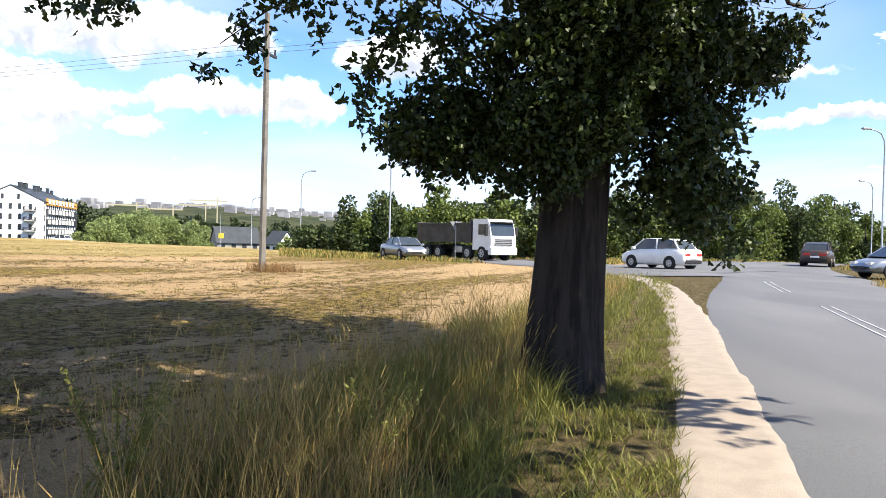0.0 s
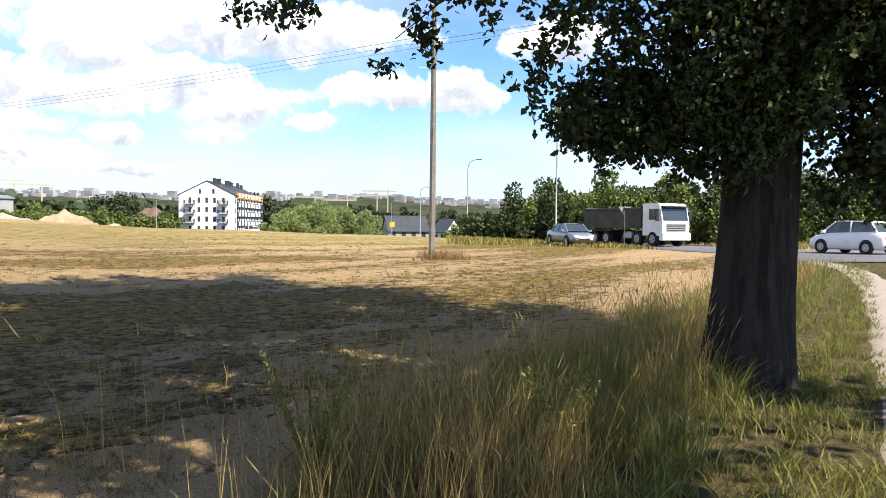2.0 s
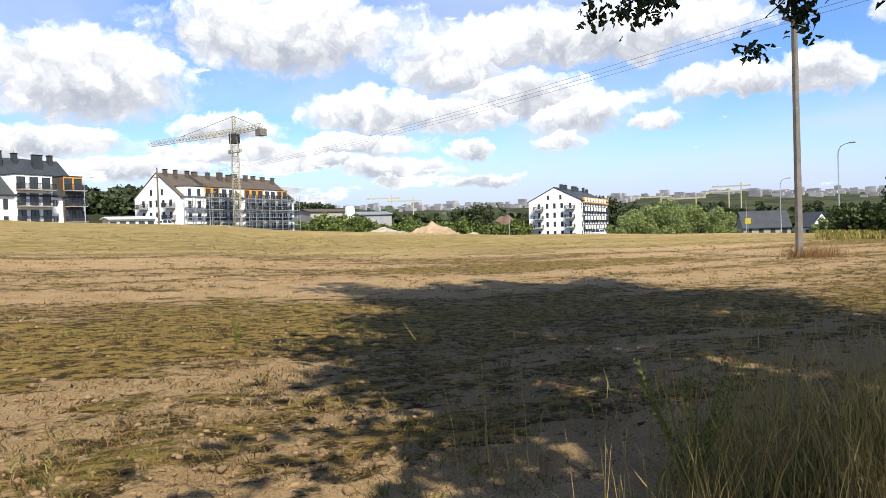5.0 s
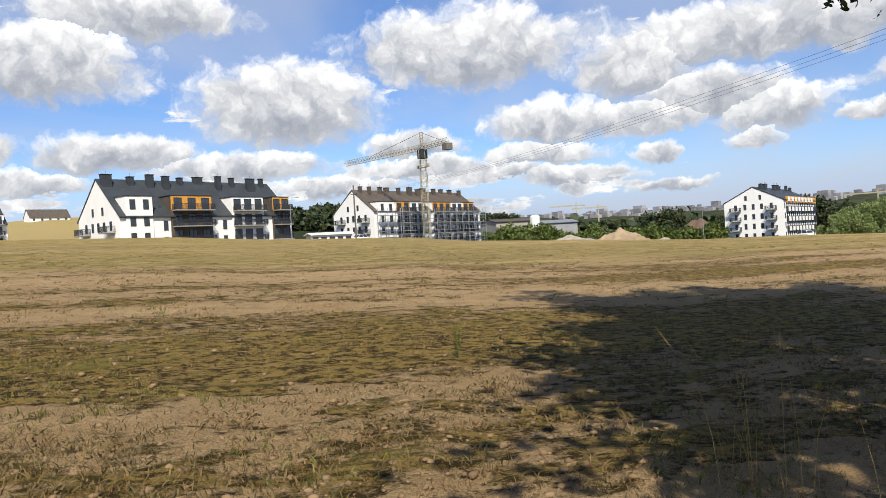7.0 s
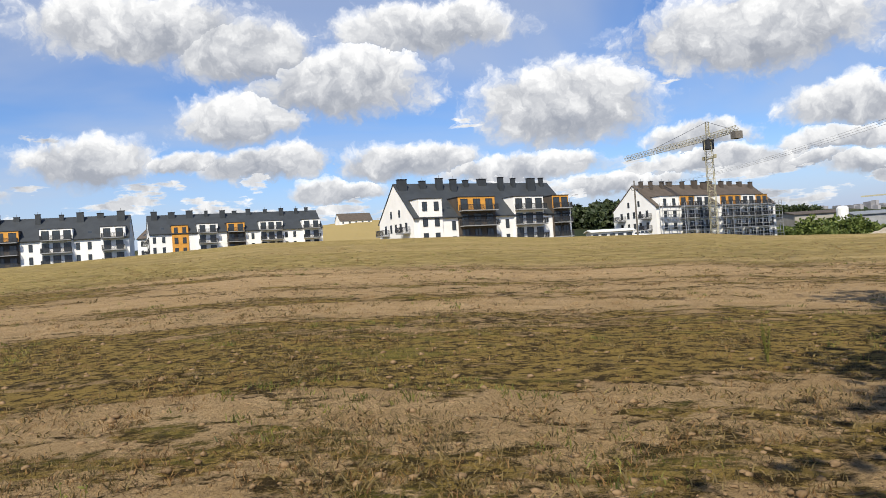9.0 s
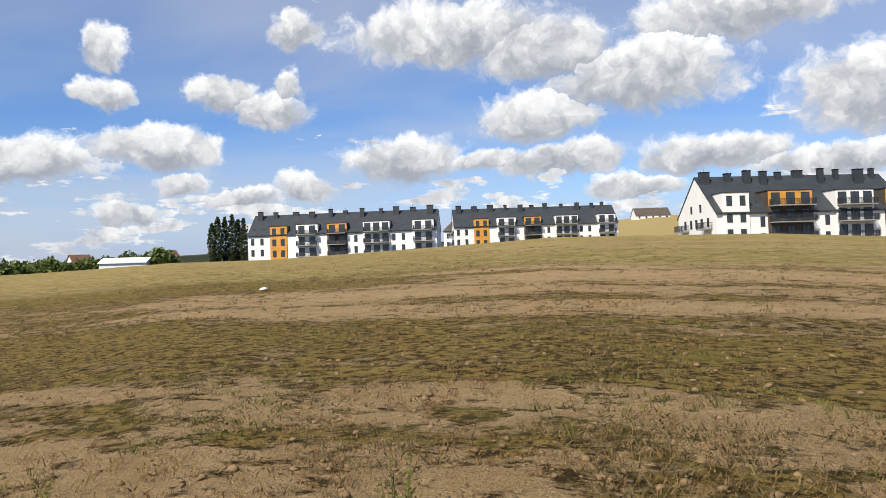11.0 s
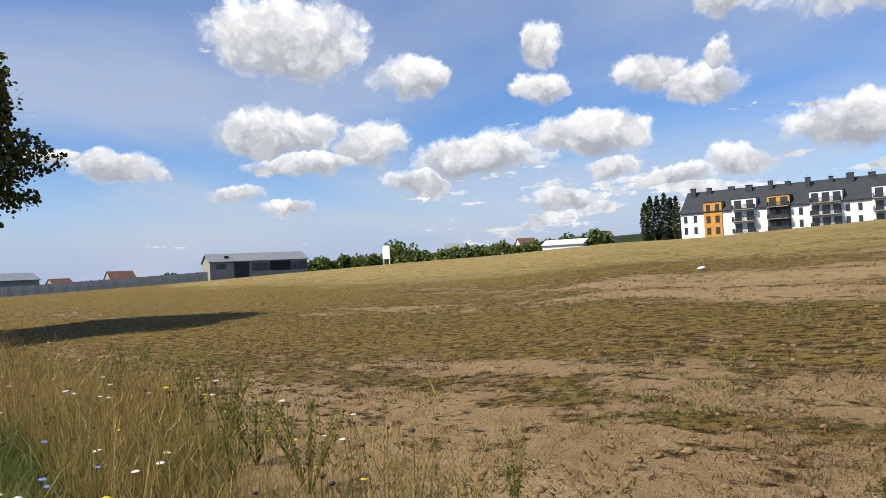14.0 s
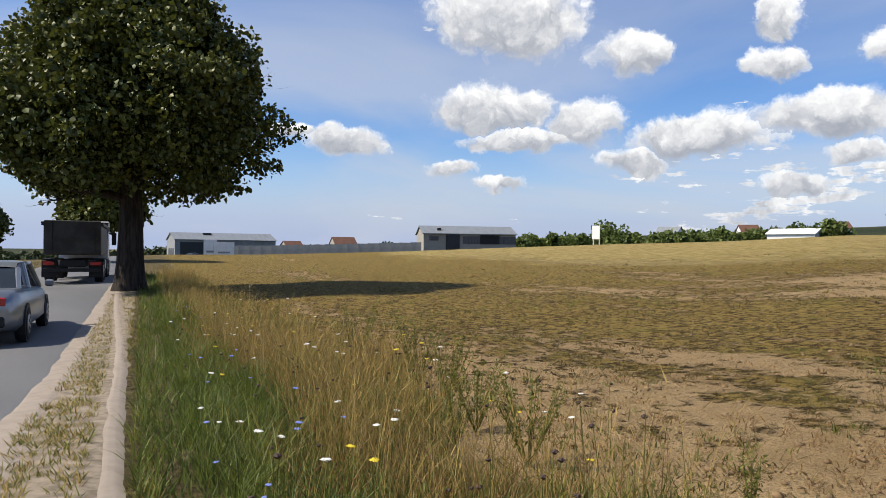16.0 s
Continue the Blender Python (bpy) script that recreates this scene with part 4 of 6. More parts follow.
# garden trees by the side road
for y, d, w, h, mat in ((14.5, 200, 3.0, 6.0, "willowleaf"), (13.8, 190, 2.4, 6.2, "shadeleaf"), (20.3, 225, 3.0, 4.4, "woodleaf"), (15.1, 210, 2.2, 3.0, "woodleaf")):
    q = at(y, d)
    shrub_mass("garden_tree", [(q.x, q.y, w, h)], M[mat], "small rounded garden tree beside the houses", "tree", 240, 0.4, 300 + int(d), group="garden trees")
# scrub, hedges and far trees
spots = [(*at(y, rng.uniform(225, 262)), 6.0, rng.uniform(4.2, 7.2)) for y in np.arange(35.4, 51.5, 0.8)]
shrub_mass("scrub", spots, M["woodleaf"], "green scrub between the building sites", "bushes", 90, 0.85, 41, kind="stuff")
spots = [(*at(y, 300), 9.0, h) for y, h in ((39.4, 13), (38.6, 15), (37.8, 14), (29.2, 17), (28.4, 16.5), (27.2, 15), (26.4, 14), (25, 12.5), (24.3, 12), (23.7, 12))]
shrub_mass("far_trees", spots, M["darkleaf"], "dark rounded trees beyond the estate", "trees", 110, 1.0, 42, kind="stuff")
spots = [(*at(y, rng.uniform(235, 275)), 7.0, rng.uniform(4.0, 6.6) + (4.0 if 132.0 < y < 133.2 else 0)) for y in np.arange(117.5, 139.8, 0.62)]
shrub_mass("hedge", spots, M["woodleaf"], "uneven hedge and garden trees beyond the field", "hedge", 60, 1.0, 43, kind="stuff")
spots = [(*at(y, rng.uniform(420, 560)), 14.0, rng.uniform(7, 12)) for y in np.arange(61.5, 70.0, 0.55)]
shrub_mass("forest_edge", spots, M["darkleaf"], "dark forest on the hill behind the estate", "forest", 45, 2.8, 44, kind="stuff")
spots = [(*at(y, 330 + 1300 * rng.random() ** 1.3), 12.0, rng.uniform(7, 14)) for y in np.arange(9, 53, 0.085)]
shrub_mass("valley_woods", spots, M["darkleaf"], "dark woods in the valley before the town", "woods", 8, 4.2, 45, kind="stuff")
spots = [(*at(y, rng.uniform(300, 420)), 9.0, rng.uniform(3, 6)) for y in np.arange(148, 196, 1.0)]
shrub_mass("far_hedge", spots, M["darkleaf"], "low dark hedge along the far fields", "hedge", 22, 1.6, 46, kind="stuff")
for k, y in enumerate((114.3, 113.9, 113.4, 112.9, 112.5, 112.1)):
    r = np.random.default_rng(60 + k)
    p = at(y, 222 + r.uniform(-3, 3))
    z = gz(p.x, p.y)
    h = r.uniform(9.5, 12) + 1.5
    t = thing("poplar", "tall slim dark poplar beside the white flats", "tree", "row of poplars", matrix=pose(p.x, p.y, z))
    part("trunk", Geo().tube([(0, 0, -0.3), (0, 0, h * 0.8)], [0.22, 0.05], 7), M["bark"], t)
    n = 900
    w = r.uniform(0, 1, n)
    rr = 1.25 * np.sin(np.clip(w * 0.9 + 0.1, 0, 1) * math.pi) ** 0.6 * r.uniform(0.4, 1, n)
    a = r.uniform(0, 2 * math.pi, n)
    c = np.stack([rr * np.cos(a), rr * np.sin(a), 0.6 + w * h], 1)
    v, f = leaf_cloud(c, 0.55 * r.uniform(0.6, 1.3, n), 0.8, -0.6, False, 60 + k)
    part("crown", array_mesh("crown", v, f, M["darkleaf"]), None, t)


# ---------- poles, lamps, wires ----------
def utility_pole(yaw, d, h, label, face):
    p = at(yaw, d)
    ob = thing("utility_pole", label, "pole", matrix=pose(p.x, p.y, gz(p.x, p.y), 0, 0, face))
    body = Geo()
    body.prism([(-0.17, -0.4), (0.17, -0.4), (0.10, h), (-0.10, h)], "x", -0.055, -0.02)
    body.prism([(-0.17, -0.4), (0.17, -0.4), (0.10, h), (-0.10, h)], "x", 0.02, 0.055)
    body.prism([(-0.17, -0.4), (-0.11, -0.4), (-0.06, h), (-0.10, h)], "x", -0.0205, 0.0205)
    body.prism([(0.11, -0.4), (0.17, -0.4), (0.10, h), (0.06, h)], "x", -0.0205, 0.0205)
    for k in range(14):
        z = 0.9 + k * (h - 1.2) / 14
        body.box(-0.0205, -0.14 + 0.003 * k, z, 0.0205, 0.14 - 0.003 * k, z + 0.12)
    part("post", body, M["concrete"], ob, "weathered grey concrete post with slots")
    part("crossarm", Geo().box(-0.05, -0.72, h - 1.55, 0.05, 0.72, h - 1.45, 0.01), M["darkgrey"], ob)
    for y in (-0.66, 0.0, 0.66):
        part("insulator", Geo().tube([(0, y, h - 1.45), (0, y, h - 1.37), (0, y, h - 1.33), (0, y, h - 1.22)], [0.02, 0.05, 0.03, 0.045], 8), M["darkgrey"], ob)
    return ob


main_pole = utility_pole(16.0, 29.8, 9.7, "tall weathered concrete power pole standing in the field", -12)
far_pole = utility_pole(61.3, 125.0, 9.2, "distant concrete power pole before the building site", 20)


def wire(a, b, sag, name="power_line"):
    a, b = Vector(a), Vector(b)
    pts = [a.lerp(b, t) - Vector((0, 0, sag * 4 * t * (1 - t))) for t in np.linspace(0, 1, 25)]
    return solo(name, Geo().tube(pts, 0.009, 4), M["midgrey"], "thin grey overhead power cable", "cable", "overhead cables")


pa, pb = at(16.0, 29.8), at(61.3, 125.0)
za, zb = gz(pa.x, pa.y) + 8.4, gz(pb.x, pb.y) + 7.9
pc = at(-62, 26)
for k in (-0.66, 0.0, 0.66):
    wire((pa.x + 0.2 * k, pa.y + k, za), (pb.x, pb.y + k, zb), 1.3)
    if k > -0.5:
        wire((pa.x + 0.2 * k, pa.y + k, za), (pc.x, pc.y + k, za), 0.5)


def street_lamp():
    ob = thing("street_lamp", "slim galvanised street lamp with a curved arm", "street lamp", "street lamps")
    part("post", Geo().tube([(0, 0, -0.3), (0, 0, 1.2), (0, 0, 1.25), (0, 0, 7.9), (0.06, 0, 8.35), (0.3, 0, 8.75), (0.75, 0, 8.93), (1.3, 0, 9.0)], [0.085, 0.085, 0.065, 0.05, 0.045, 0.04, 0.035, 0.03], 10), M["steel"], ob, smooth=True)
    part("lamp_head", Geo().box(1.2, -0.11, 8.94, 1.85, 0.11, 9.06, 0.03), M["midgrey"], ob)
    part("lens", Geo().box(1.35, -0.085, 8.925, 1.78, 0.085, 8.938), M["clearlamp"], ob)
    part("door", Geo().box(-0.05, -0.096, 0.5, 0.05, -0.084, 0.9), M["steel"], ob)
    return ob


lamp0 = street_lamp()
spots = [(13.55, 86, -20), (6.95, 58, -20), (17.1, 128, -20), (19.3, 175, -20), (-26.8, 57.5, 200), (-26.25, 92, 200), (66.0, 150, 90), (36.0, 205, 0), (57.9, 190, 90)]
for k, (y, d, rz) in enumerate(spots):
    p = at(y, d)
    m = pose(p.x, p.y, gz(p.x, p.y), 0, 0, rz)
    if k == 0:
        lamp0.matrix_world = m
    else:
        copy_thing(lamp0, m)

# give-way sign seen from behind
p = at(2.0, 57.5)
sign = thing("give_way_sign", "triangular road sign on a grey post seen from behind", "road sign", matrix=pose(p.x, p.y, gz(p.x, p.y), 0, 0, 10))
part("post", Geo().tube([(0, 0, -0.2), (0, 0, 2.9)], 0.035, 8), M["steel"], sign)
part("plate", Geo().prism([(-0.45, 2.85), (0, 2.07), (0.45, 2.85)], "y", 0.04, 0.06), M["midgrey"], sign, "plain grey back of a triangular plate")
p = at(19.2, 118)
s2 = thing("warning_sign", "small yellow-green road sign on a post", "road sign", matrix=pose(p.x, p.y, gz(p.x, p.y)))
part("post", Geo().tube([(0, 0, -0.2), (0, 0, 2.6)], 0.035, 8), M["steel"], s2)
part("plate", Geo().box(-0.4, -0.02, 1.8, 0.4, 0.02, 2.6, 0.01), M["yellow"], s2)


# ---------- apartment buildings ----------
def window_meshes():
    fr = Geo()
    w, h, t = 0.5, 0.75, 0.07
    fr.box(-w, -0.05, -h, w, 0.03, -h + t).box(-w, -0.05, h - t, w, 0.03, h).box(-w, -0.05, -h + t, -w + t, 0.03, h - t).box(w - t, -0.05, -h + t, w, 0.03, h - t).box(-0.03, -0.04, -h + t, 0.03, 0.02, h - t)
    a = fr.mesh("window_frame", M["darkgrey"])
    fix_normals(a)
    b = Geo().box(-w + t, -0.012, -h + t, w - t, 0.012, h - t).mesh("pane", M["glass"])
    fix_normals(b)
    return a, b


WIN_FRAME, WIN_PANE = window_meshes()


def window(parent, x, y, z, w, h, turn=0.0):
    o = new("window", WIN_FRAME)
    o.parent = parent
    o.matrix_basis = pose(x, y, z, 0, 0, turn) @ Matrix.Diagonal((w, 1, h / 1.5, 1))
    q = new("pane", WIN_PANE)
    q.parent = o
    return o


def balcony(parent, x0, x1, z, deep=1.5):
    slab = part("balcony", Geo().box(x0, -deep, z - 0.18, x1, 0.0, z), M["midgrey"], parent)
    rail = Geo()
    rail.box(x0, -deep - 0.03, z + 0.05, x1, -deep + 0.01, z + 0.12).box(x0, -deep - 0.03, z + 1.0, x1, -deep + 0.01, z + 1.07)
    rail.box(x0, -deep + 0.01, z + 1.0, x0 + 0.04, -0.02, z + 1.07).box(x1 - 0.04, -deep + 0.01, z + 1.0, x1, -0.02, z + 1.07)
    n = max(6, int((x1 - x0) / 0.16))
    for k in range(n + 1):
        x = x0 + (x1 - x0 - 0.03) * k / n
        rail.box(x, -deep - 0.02, z + 0.12, x + 0.07, -deep, z + 1.0)
    for k in range(9):
        y = -deep + 0.05 + k * (deep - 0.15) / 8
        rail.box(x0 + 0.005, y, z - 0.02, x0 + 0.03, y + 0.07, z + 1.0).box(x1 - 0.03, y, z - 0.02, x1 - 0.005, y + 0.07, z + 1.0)
    part("railing", rail, M["darkgrey"], slab, "dark metal balcony railing")
    return slab


def flats(label, left, right, w, eaves, ridge, bays, gable=0, roof="roof", floors=2, seed=0, chimneys=10, group="white flats"):
    """A gabled block of flats. left, right: yaw and distance of its front corners; eaves, ridge: heights above the datum.
    bays: (from, to, colour, rows of dormer, balcony columns)."""
    a, b = at(*left), at(*right)
    L = (b - a).length
    u = (b - a).normalized()
    zb = min(gz(a.x, a.y), gz(b.x, b.y)) - 0.6
    m = Matrix.LocRotScale((a.x, a.y, zb), Euler((0, 0, math.atan2(u.y, u.x))), None)
    ob = thing("apartment_building", label, "building", group, matrix=m)
    E, R = eaves - zb, ridge - zb
    r = np.random.default_rng(seed)
    walls = Geo().prism([(0, -1.0), (w, -1.0), (w, E), (w / 2, R - 0.25), (0, E)], "x", 0, L)
    part("wall", walls, M["plaster"], ob, "white rendered walls")
    rise = (R - E) / (w / 2)
    ov = 0.35
    rf = Geo().prism([(-ov, E - rise * ov + 0.02), (w / 2, R - 0.2), (w + ov, E - rise * ov + 0.02), (w + ov, E - rise * ov + 0.27), (w / 2, R + 0.05), (-ov, E - rise * ov + 0.27)], "x", -0.12, L + 0.12)
    part("roof", rf, M[roof], ob, "dark pitched roof")
    part("gutter", Geo().tube([(-0.1, -ov - 0.05, E - rise * ov + 0.1), (L + 0.1, -ov - 0.05, E - rise * ov + 0.1)], 0.07, 6), M["darkgrey"], ob)
    st = 2.9
    taken = []
    for f0, f1, col, top, cols in bays:
        x0, x1 = f0 * L, f1 * L
        taken.append((x0, x1))
        zt = E + top
        proud = 0.25
        back = top / rise + 0.6
        d = part("dormer", Geo().prism([(-proud, -1.0), (-proud, zt), (back, zt), (0.4, E - 0.4), (0.4, -1.0)], "x", x0, x1), M[{"orangetop": "plaster", "loggia": "brownroof"}.get(col, col)], ob, "orange clad bay" if col == "orange" else "white bay rising into the roof")
        if col in ("orangetop", "loggia"):
            part("cladding", Geo().box(x0 + 0.05, -proud - 0.03, zt - 2.6, x1 - 0.05, -proud - 0.004, zt - 0.02), M["orange"], d, "orange cladding panel")
        part("dormer_roof", Geo().box(x0 - 0.12, -proud - 0.12, zt, x1 + 0.12, back, zt + 0.12), M["darkgrey"], d)
        lv = E + top - 0.35
        n = max(1, int(round((x1 - x0) / 2.6)))
        k = 0
        while lv - 2.2 > 0.0 and k < 4:
            for c in range(n):
                xc = x0 + (x1 - x0) * (c + 0.5) / n
                window(d, xc, -proud - 0.035, lv - 1.05, 1.6 if cols else 1.0, 2.1 if cols else 1.7)
            if cols:
                balcony(d, x0 + 0.25, x1 - 0.25, lv - 2.25).location = (0, -proud, 0)
            lv -= st
            k += 1
    nx = int(L / 2.4)
    for k in range(nx):
        x = (k + 0.5) * L / nx
        if any(p - 0.9 < x < q + 0.9 for p, q in taken):
            continue
        lv = E - 1.75
        while lv > 0.3:
            window(ob, x, -0.004, lv, 0.85, 1.75)
            lv -= st
        if r.random() < 0.55:
            z = E + rise * 1.3
            part("skylight", Geo().prism([(0.9, E + rise * 0.9 + 0.15), (1.9, E + rise * 1.9 + 0.15), (1.9, E + rise * 1.9 + 0.22), (0.9, E + rise * 0.9 + 0.22)], "x", x - 0.4, x + 0.4), M["glass"], ob)
    if gable:
        for z in np.arange(E - 1.5, 0.2, -st):
            for y in (0.2, 0.36, 0.5, 0.64, 0.8):
                window(ob, -0.004, y * w, z, 0.8, 1.6, -90)
        for y in (0.62, 0.38):
            window(ob, -0.004, y * w, E + 1.2, 0.7, 1.4, -90)
        for yc in (0.2, 0.8):
            for z in np.arange(E - 2.6, 0.0, -st):
                s = balcony(ob, 0, 3.0, 0.0, 1.6)
                s.matrix_basis = pose(0, yc * w + 1.5, z, 0, 0, -90)
    for k in range(chimneys):
        x = L * (k + 0.45 + r.uniform(-0.2, 0.2)) / chimneys
        cw = r.uniform(0.35, 0.95)
        yy = w / 2 + r.uniform(-1.9, -0.2)
        zr = R - abs(w / 2 - yy) * rise
        c = part("chimney", Geo().box(x - cw, yy - 0.4, zr - 0.9, x + cw, yy + 0.4, R + r.uniform(0.35, 0.95)), M[roof], ob, "dark clad chimney")
        top = max(v.co.z for v in c.data.vertices)
        part("cap", Geo().box(x - cw - 0.08, yy - 0.48, top, x + cw + 0.08, yy + 0.48, top + 0.12), M["black"], c)
        part("flue", Geo().tube([(x, yy, top + 0.1), (x, yy, top + 0.75)], 0.05, 5), M["steel"], c)
    return ob, m, L, E


LONG = [(0.12, 0.21, "orange", 2.2, 0), (0.26, 0.375, "plaster", 2.4, 1), (0.425, 0.53, "loggia", 2.4, 1), (0.615, 0.755, "plaster", 2.5, 1), (0.875, 0.985, "plaster", 2.5, 1)]
NEAR = [(0.03, 0.165, "plaster", 3.4, 0), (0.26, 0.49, "loggia", 3.6, 1), (0.61, 0.81, "plaster", 3.5, 1), (0.87, 0.985, "loggia", 3.6, 1)]
SITE = [(0.03, 0.17, "plaster", 2.4, 0), (0.18, 0.30, "orangetop", 2.4, 1), (0.31, 0.43, "plaster", 2.4, 1), (0.51, 0.69, "orangetop", 2.4, 1), (0.70, 0.81, "plaster", 2.4, 1), (0.82, 0.93, "orangetop", 2.4, 1)]
flats("white three-storey flats with orange bays and dark balconies", (77.7, 140), (66.0, 160), 15, 10.4, 17.5, NEAR, 1, seed=1)
site, site_m, site_L, site_E = flats("white flats under construction behind steel scaffolding", (59.9, 192), (52.0, 225), 15, 12.0, 18.0, SITE, 1, "brownroof", seed=2, chimneys=12)
flats("long white flats with dark roof and orange bays", (111.8, 207), (97.9, 197), 14, 13.3, 19.0, LONG, 0, seed=3, chimneys=11)
flats("long white flats with dark roof beyond the field crest", (96.6, 228), (84.5, 236), 14, 15.4, 21.2, LONG, 1, seed=4, chimneys=11)
# the end block shows its gable, with a dark many-windowed flank
ob, m, L, E_ = flats("white four-storey gabled block with dark window bands", (30.7, 243), (28.75, 283), 17, 9.7, 14.2, [], 1, seed=5, chimneys=8)
for k in range(4):
    z = E_ + 1.0 - 2.9 * k
    part("window_band", Geo().box(2.5, -0.35, z - 1.9, L - 0.5, -0.02, z), M["darkgrey"] if k else M["orange"], ob, "dark cladding band")
    for j in range(8):
        part("white_panel", Geo().box(4 + j * (L - 8) / 8, -0.6, z - 1.5, 4 + (j + 0.42) * (L - 8) / 8, -0.36, z - 0.2), M["plaster"], ob)
flats("white flats set back between two longer blocks", (97.4, 262), (96.2, 258), 12, 16.2, 20.2, [], 0, "brownroof", seed=6, chimneys=2)

# scaffolding along the unfinished block
scaf = thing("scaffolding", "steel pipe scaffolding with boards along the unfinished flats", "scaffolding", matrix=site_m)
for k in range(17):
    x = site_L * k / 16
    part("upright", Geo().tube([(x, -2.2, -0.5), (x, -2.2, site_E + 0.6)], 0.07, 5), M["steel"], scaf)
    part("upright", Geo().tube([(x, -1.3, -0.5), (x, -1.3, site_E + 0.6)], 0.07, 5), M["steel"], scaf)
for z in np.arange(1.6, site_E + 0.5, 2.0):
    part("boards", Geo().box(0, -2.2, z - 0.1, site_L, -1.3, z), M["midgrey"], scaf)
    part("guard_rail", Geo().tube([(0, -2.25, z + 1.0), (site_L, -2.25, z + 1.0)], 0.06, 5), M["steel"], scaf)

# ---------- tower crane ----------
def lattice(geo, p0, p1, half, n, r=0.07):
    p0, p1 = Vector(p0), Vector(p1)
    d = (p1 - p0).normalized()
    s = d.orthogonal().normalized()
    t = d.cross(s)
    cs = [s * half + t * half, -s * half + t * half, -s * half - t * half, s * half - t * half]
    for c in cs:
        geo.tube([p0 + c, p1 + c], r, 4)
    for k in range(n):
        a, b = p0.lerp(p1, k / n), p0.lerp(p1, (k + 1) / n)
        for j in range(4):
            geo.tube([a + cs[j], b + cs[(j + 1) % 4]], r * 0.6, 3, False)
            geo.tube([b + cs[j], b + cs[(j + 1) % 4]], r * 0.6, 3, False)


p = at(56.0, 186)
cz = gz(p.x, p.y)
crane = thing("tower_crane", "pale yellow lattice tower crane over the building site", "crane", matrix=pose(p.x, p.y, cz))
top = 1.45 + 186 * math.tan(radians(8.75)) - cz
hz = top - 4.2
end = at(61.7, 206) - p
back = at(54.1, 179) - p
g = Geo()
lattice(g, (0, 0, -0.5), (0, 0, hz), 0.75, 18)
part("mast", g, M["craneyellow"], crane)
g = Geo()
lattice(g, (0, 0, hz + 0.6), (end.x, end.y, hz + 0.0), 0.5, 26, 0.06)
part("jib", g, M["craneyellow"], crane)
g = Geo()
lattice(g, (0, 0, hz + 0.6), (back.x, back.y, hz + 0.9), 0.5, 7, 0.07)
part("counter_jib", g, M["craneyellow"], crane)
bk = Vector((back.x, back.y, hz))
part("counterweight", Geo().box(bk.x - 0.9, bk.y - 0.9, hz - 1.3, bk.x + 0.9, bk.y + 0.9, hz + 0.3), M["concrete"], crane)
g = Geo()
lattice(g, (0, 0, hz + 0.8), (0, 0, top), 0.35, 5, 0.06)
part("tower_head", g, M["craneyellow"], crane)
part("cab", Geo().box(-0.9, -0.9, hz - 2.2, 0.9, 0.9, hz + 0.1, 0.08), M["darkgrey"], crane)
part("platform", Geo().box(-2.4, -0.3, hz - 4.4, 2.4, 0.3, hz - 4.2).box(-2.4, -0.3, hz - 4.2, -1.9, 0.3, hz - 3.6).box(1.9, -0.3, hz - 4.2, 2.4, 0.3, hz - 3.6), M["craneyellow"], crane)
part("tie_bar", Geo().tube([(0, 0, top), (end.x * 0.62, end.y * 0.62, hz + 0.9)], 0.05, 4).tube([(0, 0, top), (back.x * 0.8, back.y * 0.8, hz + 1.2)], 0.05, 4), M["darkgrey"], crane)


# ---------- houses, barns and site clutter ----------
def gable_house(name, label, left, right, w, wall_h, rise, wall, roof, wins=3, lift=0.0, category="house", group="", hip=0.0):
    a, b = at(*left), at(*right)
    L = (b - a).length
    u = (b - a).normalized()
    z = min(gz(a.x, a.y), gz(b.x, b.y)) - 0.4 + lift
    ob = thing(name, label, category, group, matrix=Matrix.LocRotScale((a.x, a.y, z), Euler((0, 0, math.atan2(u.y, u.x))), None))
    wall_h += 0.4
    part("wall", Geo().prism([(0, -0.8), (w, -0.8), (w, wall_h), (w / 2, wall_h + rise - 0.15), (0, wall_h)], "x", hip * 0.6, L - hip * 0.6), M[wall], ob)
    s = rise / (w / 2)
    part("roof", Geo().prism([(-0.5, wall_h - 0.5 * s), (w / 2, wall_h + rise), (w + 0.5, wall_h - 0.5 * s), (w + 0.5, wall_h - 0.5 * s + 0.2), (w / 2, wall_h + rise + 0.22), (-0.5, wall_h - 0.5 * s + 0.2)], "x", -0.35, L + 0.35), M[roof], ob)
    for k in range(wins):
        x = L * (k + 0.5) / wins
        window(ob, x, -0.004, wall_h * 0.55, 1.3, min(1.5, wall_h * 0.5))
    return ob, L, wall_h


ob, L, H = gable_house("office_barn", "long two-storey grey building with a metal roof", (146.25, 195), (139.35, 200), 13, 5.6, 2.0, "beige", "slate", 0, category="building")
# no recess is cut: the entrance's shade is a dark panel on the wall
part("entrance", Geo().box(L * 0.24, -0.3, -0.4, L * 0.385, -0.02, H - 0.1), M["darkgrey"], ob, "dark panel standing in for the shade of a recessed entrance")
for z, hh in ((H - 1.6, 1.9), (0.6, 1.0)):
    for k in range(9):
        x = L * (0.42 + 0.58 * (k + 0.5) / 9)
        window(ob, x, -0.004, z, 1.5, hh)
# a flat black panel gives the shaded hollow of the loggia
part("loggia", Geo().box(L * 0.61, -0.12, H - 2.6, L * 0.82, -0.01, H - 0.3), M["black"], ob)
for x in (0.08, 0.11, 0.14):
    window(ob, L * x, -0.004, H - 1.2, 0.9, 1.2)
part("roof_vent", Geo().box(L * 0.16, 2.0, H + 0.6, L * 0.2, 3.2, H + 1.5), M["darkgrey"], ob)
